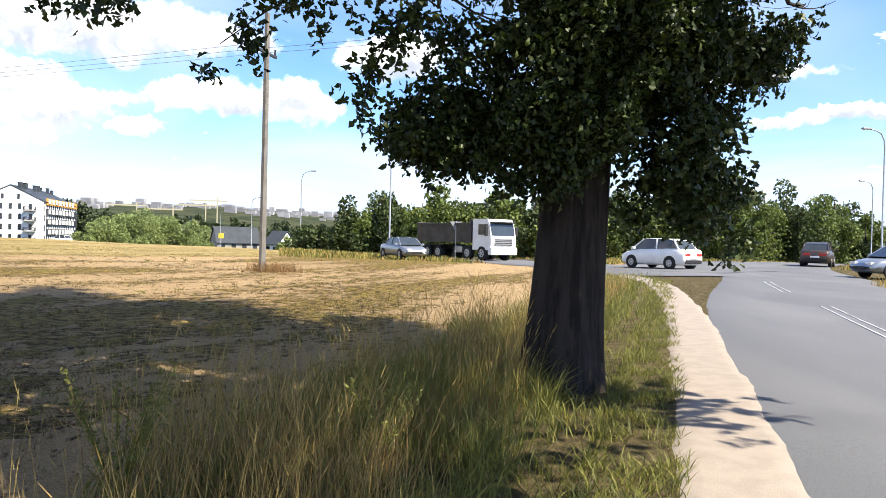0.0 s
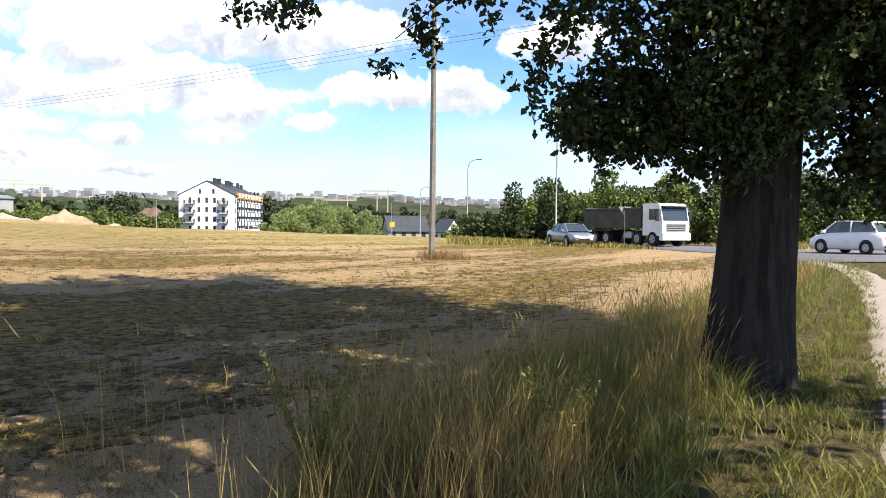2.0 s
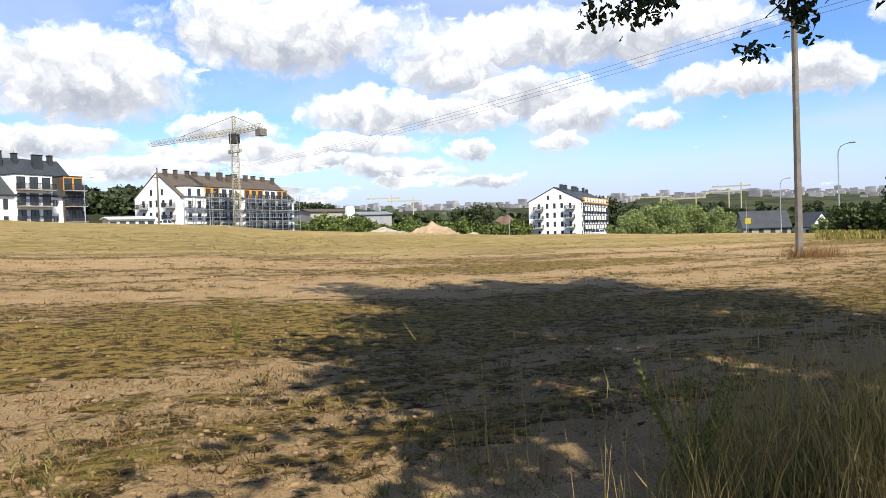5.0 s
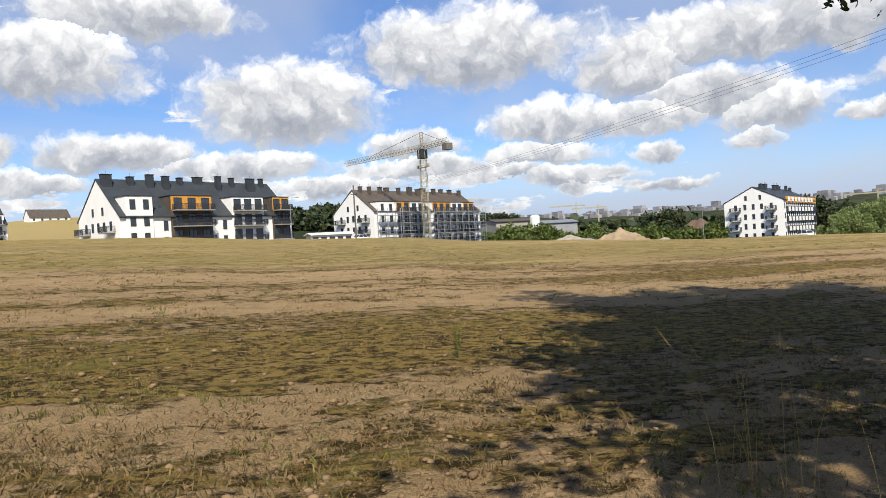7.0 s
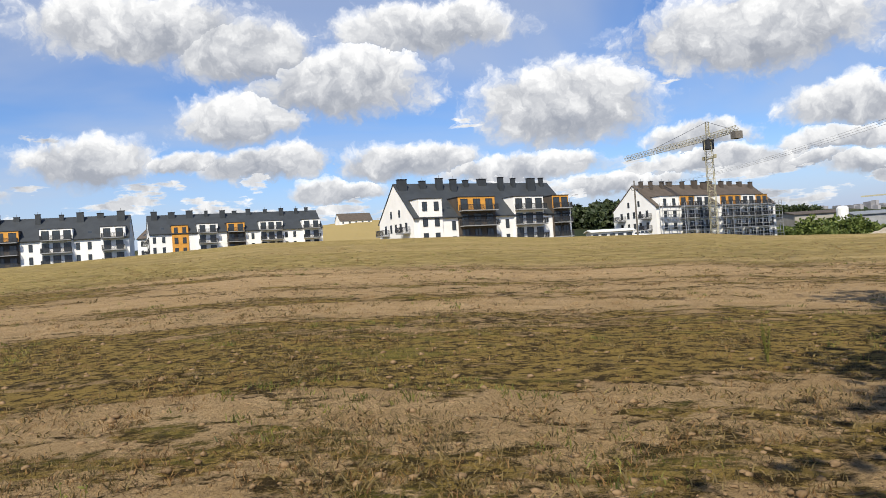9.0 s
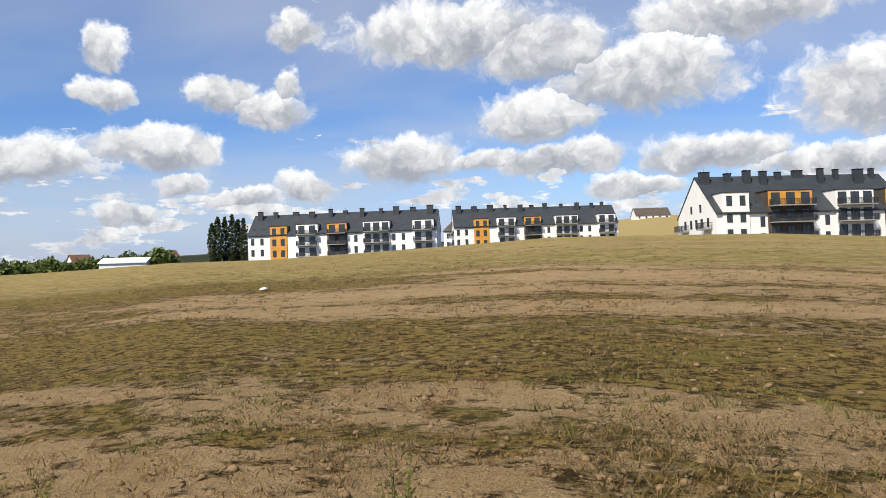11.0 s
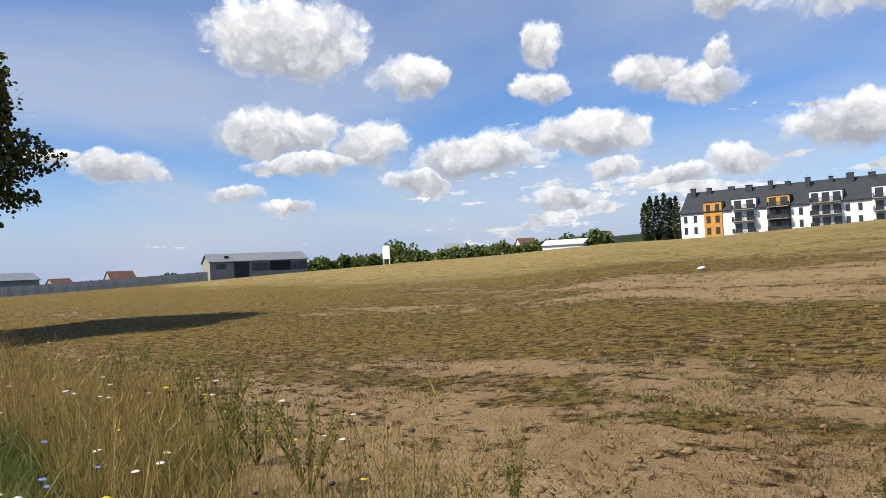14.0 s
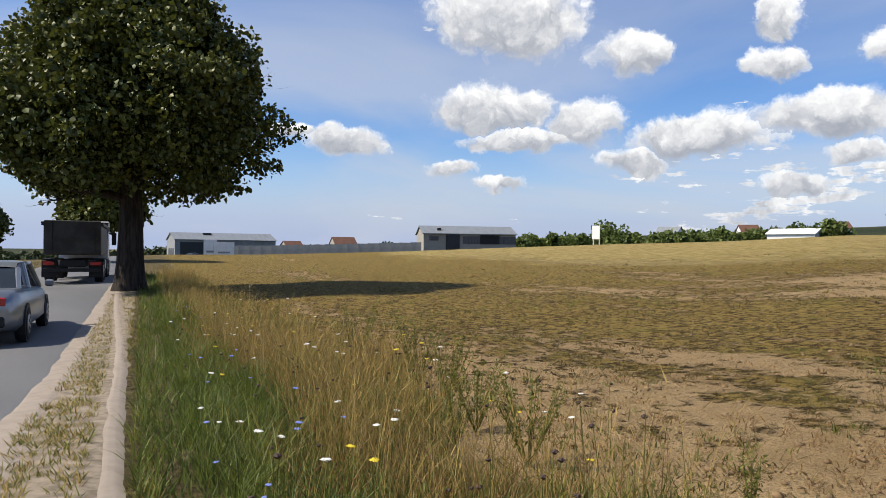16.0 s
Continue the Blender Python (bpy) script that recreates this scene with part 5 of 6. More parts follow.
ob, L, H = gable_house("warehouse", "long low warehouse with a pale metal roof", (164.2, 255), (157.2, 262), 16, 6.4, 2.2, "midgrey", "slate", 0, category="building")
part("gate", Geo().box(L * 0.05, -0.1, -0.4, L * 0.4, -0.01, H - 0.8), M["darkgrey"], ob)
for k in range(3):
    window(ob, -0.004, 3 + k * 4, 2.4, 2.2, 3.2, -90)
part("roof_vent", Geo().box(L * 0.3, 5, H + 0.9, L * 0.38, 6.5, H + 2.3), M["darkgrey"], ob)


def fence_wall(label, left, right, h, material):
    a, b = at(*left), at(*right)
    L = (b - a).length
    u = (b - a).normalized()
    n = max(2, int(L / 2.5))
    ob = thing("concrete_fence", label, "fence")
    for k in range(n):
        p, q = a + u * (L * k / n), a + u * (L * (k + 1) / n)
        z = min(gz(p.x, p.y), gz(q.x, q.y)) - 0.5
        me = Geo().box(0.06, -0.04, 0, L / n - 0.06, 0.04, h + 0.5)
        o = part("panel", me, M[material], ob)
        o.matrix_basis = Matrix.LocRotScale((p.x, p.y, z), Euler((0, 0, math.atan2(u.y, u.x))), None)
        o = part("post", Geo().box(-0.09, -0.09, 0, 0.09, 0.09, h + 0.6), M[material], ob)
        o.matrix_basis = Matrix.LocRotScale((p.x, p.y, z), Euler((0, 0, math.atan2(u.y, u.x))), None)


fence_wall("long grey concrete panel fence along the yard", (160.6, 190), (146.4, 188), 3.3, "palewall")
for y0, y1, d, h in ((162.2, 161.3, 186, 4.6), (161.5, 160.1, 183, 4.0)):
    a, b_ = at(y0, d), at(y1, d)
    L = (b_ - a).length
    u = (b_ - a).normalized()
    o = thing("yard_banner", "white advertising banner on a frame by the yard", "banner", "yard banners", matrix=Matrix.LocRotScale((a.x, a.y, gz(a.x, a.y)), Euler((0, 0, math.atan2(u.y, u.x))), None))
    part("board", Geo().box(0, -0.04, 0.4, L, 0.04, h, 0.01), M["whitepaint"], o)
    part("frame", Geo().box(-0.08, 0.05, -0.3, 0.02, 0.12, h).box(L - 0.02, 0.05, -0.3, L + 0.08, 0.12, h), M["steel"], o)
    part("printed_mark", Geo().box(L * 0.2, -0.055, h * 0.35, L * 0.8, -0.044, h * 0.45), M["midgrey"], o, "faint grey bar of lettering")
p = at(133.4, 110)
o = thing("site_board", "white notice board on two posts in the field", "sign board", matrix=pose(p.x, p.y, gz(p.x, p.y), 0, 0, 100))
part("board", Geo().box(-0.62, -0.03, 1.0, 0.62, 0.03, 2.9, 0.01), M["whitepaint"], o)
for x in (-0.5, 0.5):
    part("post", Geo().box(x - 0.05, 0.035, -0.3, x + 0.05, 0.12, 2.8), M["whitepaint"], o)

gable_house("old_farmhouse", "old farmhouse with a patched grey-brown roof on the hill", (83.2, 540), (80.8, 548), 11, 3.2, 5.0, "plaster", "brownroof", 5)
gable_house("house", "detached house with a dark roof by the side road", (19.5, 235), (16.5, 238), 10, 2.6, 4.4, "beige", "roof", 4, 0.8)
gable_house("house", "small white house with a steep dark roof", (16.2, 230), (15.2, 227), 8, 3.2, 3.6, "plaster", "roof", 2)
gable_house("house", "small white-gabled house among garden trees", (22.2, 215), (21.4, 216), 7, 2.8, 3.2, "plaster", "roof", 2)
gable_house("house", "white house with a dark roof behind the hedge", (129.4, 330), (127.9, 325), 9, 4.6, 4.0, "plaster", "slate", 2)
gable_house("house", "house with a red tiled roof behind the hedge", (123.4, 320), (122.2, 322), 9, 5.0, 3.0, "plaster", "redroof", 2)
gable_house("house", "low house with a red roof beyond the hedge", (117.6, 330), (116.6, 332), 9, 4.8, 2.6, "plaster", "redroof", 2)
gable_house("house", "far house with an orange tiled roof", (152.9, 420), (151.3, 424), 10, 5.2, 3.6, "beige", "redroof", 2)
gable_house("house", "far low house behind the yard fence", (156.4, 420), (155.2, 424), 10, 4.2, 3.0, "beige", "redroof", 2)
gable_house("greenhouse", "long white greenhouse roof beyond the crest", (121.8, 240), (118.8, 236), 9, 3.0, 1.4, "whitepaint", "whitepaint", 0, category="greenhouse")
gable_house("site_office", "white construction site cabins", (64.6, 168), (61.6, 172), 3, 2.2, 0.3, "whitepaint", "whitepaint", 5, category="cabin")
gable_house("grey_shed", "grey metal shed beyond the scrub", (47.2, 262), (44.8, 266), 12, 8.0, 1.0, "midgrey", "slate", 0, category="shed")
gable_house("unfinished_block", "unfinished grey building beyond the scrub", (50.8, 270), (47.8, 278), 12, 9.0, 1.0, "beige", "brownroof", 6, category="building")
p = at(47.9, 258)
o = thing("white_silo", "white cement silo on the building site", "silo", matrix=pose(p.x, p.y, gz(p.x, p.y)))
part("tank", Geo().tube([(0, 0, 3), (0, 0, 4), (0, 0, 9.4), (0, 0, 10)], [0.5, 1.7, 1.7, 1.2], 14), M["whitepaint"], o)
for k in range(4):
    a = k * math.pi / 2 + 0.6
    part("leg", Geo().tube([(1.5 * math.cos(a), 1.5 * math.sin(a), -0.5), (1.5 * math.cos(a), 1.5 * math.sin(a), 4.2)], 0.1, 6), M["steel"], o)


def heap(name, yaw, d, rx, ry, h, mat_, label, seed):
    p = at(yaw, d)
    z = gz(p.x, p.y)
    n = 48
    V = []
    a = radians(yaw)
    for i in range(n + 1):
        for j in range(n + 1):
            u, w = 2 * i / n - 1, 2 * j / n - 1
            q = max(0.0, 1 - math.hypot(u, w))
            hh = h * (q ** 0.8) * (1 + 0.5 * noise.noise((u * 2.5 + seed, w * 2.5, seed))) + 0.15 * h * noise.noise((u * 9, w * 9, seed)) * (q > 0) - 0.6 * (1 - q)
            x, y = u * rx, w * ry
            V.append((x, y, hh))
    i, j = np.meshgrid(np.arange(n), np.arange(n), indexing="ij")
    k = i * (n + 1) + j
    F = np.stack([k, k + n + 1, k + n + 2, k + 1], -1).reshape(-1, 4)
    return solo(name, array_mesh(name, np.array(V), F, mat_, True), None, label, "heap", matrix=pose(p.x, p.y, z, 0, 0, yaw))


heap("sand_heap", 41.7, 165, 7.5, 5, 3.6, M["sandhill"], "heap of excavated sand with a sheer cut", 1)
heap("rubble_heap", 45.3, 165, 8, 4, 2.0, M["rubble"], "low heap of pale rubble", 2)
heap("gravel_heap", 38.8, 175, 5, 3, 1.5, M["rubble"], "small pale gravel heap", 3)
heap("earth_bank", 36.8, 300, 22, 12, 8.5, M["brownearth"], "big bank of bare brown earth", 4)

# the distant town; the bluish grey of its walls stands in for haze
town = Geo()
for _ in range(260):
    y, d = rng.uniform(9, 50), rng.uniform(1900, 2380)
    q = at(y, d)
    w, h = rng.uniform(5, 16), rng.uniform(4, 9) + (9 if rng.random() < 0.1 else 0)
    z = gz(q.x, q.y)
    town.box(q.x - w, q.y - w * 0.5, z - 4, q.x + w, q.y + w * 0.5, z + h)
tagged(new("distant_town", town.mesh("distant_town", worn("hazed_town_walls", (0.36, 0.36, 0.38), 0.5, 0.02, 0.9, fine=0.1))), "pale blocks of a town on the far hills", "town", kind="stuff")
for y, h in ((25.0, 34), (22.6, 30), (19.6, 46), (20.4, 38), (44.8, 40), (43.2, 36)):
    q = at(y, 1250)
    z = gz(q.x, q.y)
    o = thing("distant_crane", "tiny far-off tower crane over the town", "crane", "distant cranes", matrix=pose(q.x, q.y, z, 0, 0, y))
    g = Geo()
    g.box(-0.9, -0.9, -5, 0.9, 0.9, h + 8)
    part("mast", g, M["craneyellow"], o)
    part("jib", Geo().box(-42, -0.8, h + 2, 14, 0.8, h + 4), M["craneyellow"], o)


# ---------- vehicles ----------
def wheel(parent, x, y, r, w, name="wheel"):
    s = 1 if y > 0 else -1
    t = Geo().tube([(0, -w / 2, 0), (0, -w / 2 + 0.03, 0), (0, w / 2 - 0.03, 0), (0, w / 2, 0)], [r * 0.9, r, r, r * 0.9], 22)
    o = part(name, t, M["tyre"], parent, smooth=False, loc=(x, y, r))
    part("rim", Geo().tube([(0, s * w * 0.42, 0), (0, s * (w / 2 + 0.012), 0)], [r * 0.62, r * 0.55], 18), M["steel"], o)
    for k in range(5):
        a = k * 2 * math.pi / 5
        part("hub_slot", Geo().tube([(r * 0.34 * math.cos(a), s * (w / 2), r * 0.34 * math.sin(a)), (r * 0.34 * math.cos(a), s * (w / 2 + 0.018), r * 0.34 * math.sin(a))], r * 0.1, 8), M["black"], o)
    return o


def car(label, paint, x, y, heading, L=4.6, W=1.82, H=1.45, estate=True, group="cars"):
    """A car with its nose along local +x."""
    ob = thing("car", label, "car", group, matrix=pose(x, y, gz(x, y) + 0.045, 0, 0, heading))
    h = L / 2
    rear = -h + 0.35 if estate else -h + 0.85
    # stations along the body: x, half width, sill, shoulder height
    st = [(-h, 0.80, 0.42, 0.80), (-h + 0.10, 0.90, 0.30, 0.95), (-h + 0.5, 0.97, 0.22, 1.0), (-0.8, 1.0, 0.2, 0.97), (0.6, 1.0, 0.2, 0.93), (h - 1.1, 0.99, 0.2, 0.90), (h - 0.45, 0.95, 0.22, 0.80), (h - 0.1, 0.85, 0.28, 0.66), (h, 0.74, 0.38, 0.55)]
    g = Geo()
    hw = W / 2
    ring = 10
    for sx_, w, z0, z1 in st:
        w *= hw
        zz = z1 / 1.45 * H
        prof = [(-w * 0.86, z0), (-w, z0 + 0.12), (-w, zz * 0.7), (-w * 0.96, zz * 0.92), (-w * 0.86, zz), (w * 0.86, zz), (w * 0.96, zz * 0.92), (w, zz * 0.7), (w, z0 + 0.12), (w * 0.86, z0)]
        g.v += [(sx_, a, b) for a, b in prof]
    for k in range(len(st) - 1):
        for s in range(ring):
            n = (s + 1) % ring
            g.f.append((k * ring + s, k * ring + n, (k + 1) * ring + n, (k + 1) * ring + s))
    g.f += [tuple(range(ring)), tuple((len(st) - 1) * ring + k for k in range(ring - 1, -1, -1))]
    body = part("body", g, M[paint], ob, smooth=True)
    shoulder = 0.93 / 1.45 * H
    cab = [(rear, 0.82, shoulder), (rear + 0.35, 0.74, H * 0.93), (rear + 0.75, 0.71, H - 0.02), (0.2, 0.70, H), (0.6, 0.71, H * 0.985), (1.35, 0.84, shoulder + 0.02)]
    gc = Geo()
    for sx_, w, z in cab:
        base = 0.85
        gc.v += [(sx_ if z < shoulder + 0.1 else sx_, -base * hw, shoulder - 0.05), (sx_, -w * hw, z), (sx_, w * hw, z), (sx_, base * hw, shoulder - 0.05)]
    for k in range(len(cab) - 1):
        for s in range(3):
            gc.f.append((k * 4 + s, k * 4 + s + 1, k * 4 + 5 + s, k * 4 + 4 + s))
    gl = part("glasshouse", gc, M["glass"], ob, "dark tinted windows", smooth=False)
    rp = Geo()
    for sx_, w, z in cab[1:5]:
        rp.v += [(sx_, -w * hw * 0.98, z + 0.012), (sx_, -w * hw * 0.7, z + 0.03), (sx_, w * hw * 0.7, z + 0.03), (sx_, w * hw * 0.98, z + 0.012)]
    for k in range(3):
        for s in range(3):
            rp.f.append((k * 4 + s, k * 4 + s + 1, k * 4 + 5 + s, k * 4 + 4 + s))
    part("roof_panel", rp, M[paint], ob, smooth=True)
    for s in (-1, 1):
        for a, b in (((rear, 0.83, shoulder), (rear + 0.35, 0.75, H * 0.93)), ((-0.35, 0.86, shoulder), (-0.3, 0.71, H - 0.01)), ((1.35, 0.86, shoulder), (0.6, 0.715, H * 0.985))):
            part("pillar", Geo().tube([(a[0], s * a[1] * hw, a[2] - 0.03), (b[0], s * b[1] * hw + s * 0.01, b[2])], 0.045, 6), M[paint], ob)
        part("tail_light", Geo().box(-h - 0.012, s * hw * 0.52 - 0.20, 0.70, -h + 0.16, s * hw * 0.52 + 0.22, 0.86, 0.02), M["redlamp"], ob)
        part("headlight", Geo().box(h - 0.32, s * hw * 0.58 - 0.18, 0.58, h - 0.02, s * hw * 0.58 + 0.18, 0.70, 0.02), M["clearlamp"], ob)
        part("mirror", Geo().box(0.95, s * (hw + 0.02) - (0.0 if s > 0 else 0.16), shoulder - 0.02, 1.12, s * (hw + 0.02) + (0.16 if s > 0 else 0.0), shoulder + 0.13, 0.03), M[paint], ob)
        for wx in (-h + 0.85, h - 0.9):
            part("wheel_arch", Geo().tube([(wx, s * (hw - 0.10), 0.34), (wx, s * (hw + 0.006), 0.34)], 0.375, 20), M["black"], ob)
            wheel(ob, wx, s * (hw - 0.085), 0.325, 0.21)
    part("rear_bumper", Geo().box(-h - 0.03, -hw * 0.72, 0.33, -h + 0.1, hw * 0.72, 0.52, 0.03), M["black"], ob)
    part("number_plate", Geo().box(-h - 0.04, -0.26, 0.58, -h - 0.005, 0.26, 0.69), M["whitepaint"], ob)
    part("front_grille", Geo().box(h - 0.08, -hw * 0.45, 0.36, h + 0.015, hw * 0.45, 0.52, 0.02), M["black"], ob)
    return ob


def dump_truck(label, x, y, heading):
    """A four-axle tipper lorry with its nose along local +x."""
    ob = thing("dump_truck", label, "truck", "tipper lorries", matrix=pose(x, y, gz(x, y) + 0.05, 0, 0, heading))
    cabg = Geo().prism([(2.35, 0.75), (4.35, 0.75), (4.42, 1.3), (4.38, 1.75), (4.15, 2.75), (3.95, 2.98), (2.45, 3.0), (2.35, 2.9)], "y", -1.18, 1.18)
    part("cab", cabg, M["whitepaint"], ob, "white driver's cab")
    part("windscreen", Geo().prism([(4.37, 1.80), (4.20, 2.68), (4.22, 2.68), (4.40, 1.80)], "y", -1.08, 1.08), M["glass"], ob)
    part("grille", Geo().box(4.36, -0.85, 1.05, 4.44, 0.85, 1.62, 0.02), M["midgrey"], ob)
    for k in range(4):
        part("grille_bar", Geo().box(4.42, -0.8, 1.12 + 0.12 * k, 4.46, 0.8, 1.17 + 0.12 * k), M["darkgrey"], ob)
    part("bumper", Geo().box(4.15, -1.22, 0.42, 4.52, 1.22, 0.98, 0.05), M["whitepaint"], ob)
    part("number_plate", Geo().box(4.525, -0.26, 0.55, 4.54, 0.26, 0.66), M["plaster"], ob)
    part("sun_visor", Geo().box(4.12, -1.1, 2.70, 4.48, 1.1, 2.80, 0.02), M["black"], ob)
    for s in (-1, 1):
        part("side_window", Geo().box(3.0, s * 1.186 - 0.006, 1.85, 4.05, s * 1.186 + 0.006, 2.6), M["glass"], ob)
        part("headlight", Geo().box(4.40, s * 0.95 - 0.18, 0.62, 4.54, s * 0.95 + 0.18, 0.84, 0.02), M["clearlamp"], ob)
        part("mirror", Geo().box(4.1, s * 1.42 - 0.12, 1.75, 4.22, s * 1.42 + 0.12, 2.45, 0.03).tube([(4.15, s * 1.15, 2.4), (4.15, s * 1.4, 2.4)], 0.03, 5), M["black"], ob)
        part("mudguard", Geo().box(-4.2, s * 0.95 - 0.32, 1.02, -1.2, s * 0.95 + 0.32, 1.08), M["black"], ob)
        for wx in (3.4, 1.75, -1.85, -3.25):
            wheel(ob, wx, s * 1.03, 0.51, 0.36)
        part("tail_light", Geo().box(-4.62, s * 0.95 - 0.22, 0.80, -4.52, s * 0.95 + 0.22, 0.95, 0.01), M["redlamp"], ob)
        part("mud_flap", Geo().box(-4.35, s * 0.95 - 0.3, 0.25, -4.32, s * 0.95 + 0.3, 1.0), M["black"], ob)
    part("chassis", Geo().box(-4.5, -0.5, 0.72, 4.0, 0.5, 1.05, 0.03), M["black"], ob)
    part("tank", Geo().box(0.2, -1.15, 0.5, 1.1, -0.6, 1.0, 0.06), M["steel"], ob)
    tip = Geo().prism([(-4.55, 1.25), (2.0, 1.25), (2.15, 1.4), (2.15, 2.62), (-4.62, 2.62)], "y", -1.16, 1.16)
    bed = part("tipper_body", tip, M["tipper"], ob, "worn dark grey tipper body")
    for s in (-1, 1):
        part("top_rail", Geo().box(-4.66, s * 1.18 - 0.07, 2.55, 2.2, s * 1.18 + 0.07, 2.72, 0.02), M["tipper"], bed)
    part("headboard", Geo().box(2.05, -1.2, 2.4, 2.3, 1.2, 2.95, 0.03), M["tipper"], bed)
    part("tailgate", Geo().box(-4.74, -1.14, 1.3, -4.62, 1.14, 2.78, 0.03), M["tipper"], bed)
    part("tailgate_rib", Geo().box(-4.80, -1.0, 1.95, -4.74, 1.0, 2.05).box(-4.80, -0.9, 1.35, -4.74, -0.8, 2.7).box(-4.80, 0.8, 1.35, -4.74, 0.9, 2.7), M["tipper"], bed)
    part("rear_bar", Geo().box(-4.66, -1.15, 0.5, -4.56, 1.15, 0.66, 0.01), M["black"], ob)
    return ob


p = at(1.3, 58.5)
dump_truck("white-cabbed grey tipper lorry on the side road", p.x, p.y, -50)
p = road_xy(-42.5, 1.7)
dump_truck("dark tipper lorry driving off along the road", p[0], p[1], math.degrees(math.atan2(-RU[1], -RU[0])))
p = road_xy(-18.0, 1.75)
car("silver saloon car following the lorry along the road", "silver", p[0], p[1], math.degrees(math.atan2(-RU[1], -RU[0])), 4.75, 1.86, 1.45, False)
p = at(-12.9, 43.5)
car("white estate car turning at the junction", "whitepaint", p.x, p.y, 128, 4.3, 1.8, 1.6, True)
p = at(-23.1, 56)
car("dark brown hatchback driving away", "brownpaint", p.x, p.y, 62, 4.2, 1.8, 1.55, True)
p = at(-28.2, 40)
car("pale grey car by the far side of the road", "silver", p.x, p.y, 190, 4.6, 1.82, 1.45, True)
p = at(5.9, 53.5)
car("silver saloon approaching on the side road", "silver", p.x, p.y, -60, 4.6, 1.82, 1.45, False)
p = at(60.9, 178)
car("white van parked by the scaffolding", "whitepaint", p.x, p.y, 110, 4.8, 1.9, 1.9, True, "site vehicles")
p = at(29.6, 200)
car("white van parked before the gabled block", "whitepaint", p.x, p.y, 160, 5.2, 2.0, 2.3, True, "site vehicles")
p = at(163.0, 190)
car("dark car parked in the yard", "brownpaint", p.x, p.y, 40, 4.5, 1.8, 1.5, True, "yard cars")


# ---------- grass, weeds and clods ----------
def blades(pts, height, width, lean, r, material, name, label, category="grass", seeds=0.0):
    """Tapering bent blades at pts; with seeds, a thin ear at the tip."""
    n = len(pts)
    a = r.uniform(0, 2 * math.pi, n)
    side = np.stack([np.cos(a), np.sin(a), 0 * a], 1)
    b = r.uniform(0, 2 * math.pi, n)
    ln = np.stack([np.cos(b), np.sin(b), 0 * b], 1) * (lean * r.uniform(0.2, 1.3, n) * height)[:, None]
    up = np.stack([0 * a, 0 * a, height], 1)
    w = width[:, None]
    p0 = pts
    p1 = pts + up * 0.45 + ln * 0.22
    p2 = pts + up * 0.8 + ln * 0.62
    p3 = pts + up * 0.98 + ln * 1.0
    v = np.stack([p0 - side * w, p0 + side * w, p1 - side * w * 0.8, p1 + side * w * 0.8, p2 - side * w * 0.5, p2 + side * w * 0.5, p3], 1)
    t = np.array([(0, 1, 3), (0, 3, 2), (2, 3, 5), (2, 5, 4), (4, 5, 6)])
    if seeds:
        e = seeds
        q1 = p3 + (p3 - p2) * 0.35
        q2 = p3 + (p3 - p2) * 0.8
        v = np.concatenate([v, np.stack([p3 - side * w * 1.6 * e, p3 + side * w * 1.6 * e, q1 - side * w * 1.2 * e, q1 + side * w * 1.2 * e, q2], 1)], 1)
        t = np.concatenate([t, [(7, 8, 10), (7, 10, 9), (9, 10, 11)]])
    f = (t[None] + (np.arange(n) * v.shape[1])[:, None, None]).reshape(-1, 3)
    return tagged(new(name, array_mesh(name, v.reshape(-1, 3), f, M[material])), label, category, kind="stuff")


def scatter(n, s0, s1, o0, o1, r, thin=9.0):
    """Points on the verge in road coordinates, thinning out with distance."""
    s = r.uniform(s0, s1, n)
    o = r.uniform(o0, o1, n)
    xy = R0 + s[:, None] * RU + o[:, None] * RN
    d = np.hypot(xy[:, 0], xy[:, 1])
    keep = r.random(n) < np.minimum(1, (thin / np.maximum(d, 1)) ** 1.3)
    xy = xy[keep]
    return np.column_stack([xy, ground_np(xy[:, 0], xy[:, 1]) - 0.02]), o[keep], s[keep]


def patchy(p, scale, seed):
    return np.array([noise.noise((x * scale, y * scale, seed)) for x, y, _ in p])


def clear_of(p, spots):
    ok = np.ones(len(p), bool)
    for x, y, rad in spots:
        ok &= np.hypot(p[:, 0] - x, p[:, 1] - y) > rad
    return ok


r = np.random.default_rng(77)
TRUNK = (0.8, 7.95, 0.45)


def verge_edge(s):
    """How far the long grass reaches from the road; it gives way where people stand and cross to the field."""
    return -3.45 + 0.35 * np.sin(s * 0.9) + 0.25 * np.sin(s * 2.3 + 1)


def tall_here(p, o, s, rr):
    gap = (s > -3.4) & (s < 3.0)
    return (~gap) & (o > verge_edge(s) + rr.normal(0, 0.15, len(s))) & clear_of(p, [TRUNK])


def wide(p, lo, hi, rr):
    return 1.25 * rr.uniform(lo, hi, len(p)) * (1 + 0.045 * np.hypot(p[:, 0], p[:, 1]))


# short green grass on the whole verge
p, o, s = scatter(120000, -45, 34, -4.2, -1.09, r, 8.0)
ok = clear_of(p, [TRUNK, (-0.3, 0.15, 1.15)]) & ((s < 0) | (patchy(p, 1.7, 71) + 0.6 * patchy(p, 4.5, 72) > -0.12)) & (r.random(len(p)) < np.where(o > -1.5, 0.6, 1.0)) & (o > verge_edge(s) - 0.3) & ((s < -2.6) | (s > 2.2) | (o > -2.0))
p = p[ok]
h = r.uniform(0.06, 0.26, len(p)) * (1 + 0.6 * patchy(p, 0.5, 2))
fresh = (p[:, 1] < 0.3) & (road_so(p[:, 0], p[:, 1])[1] > -2.5 + 0.5 * patchy(p, 0.7, 14))
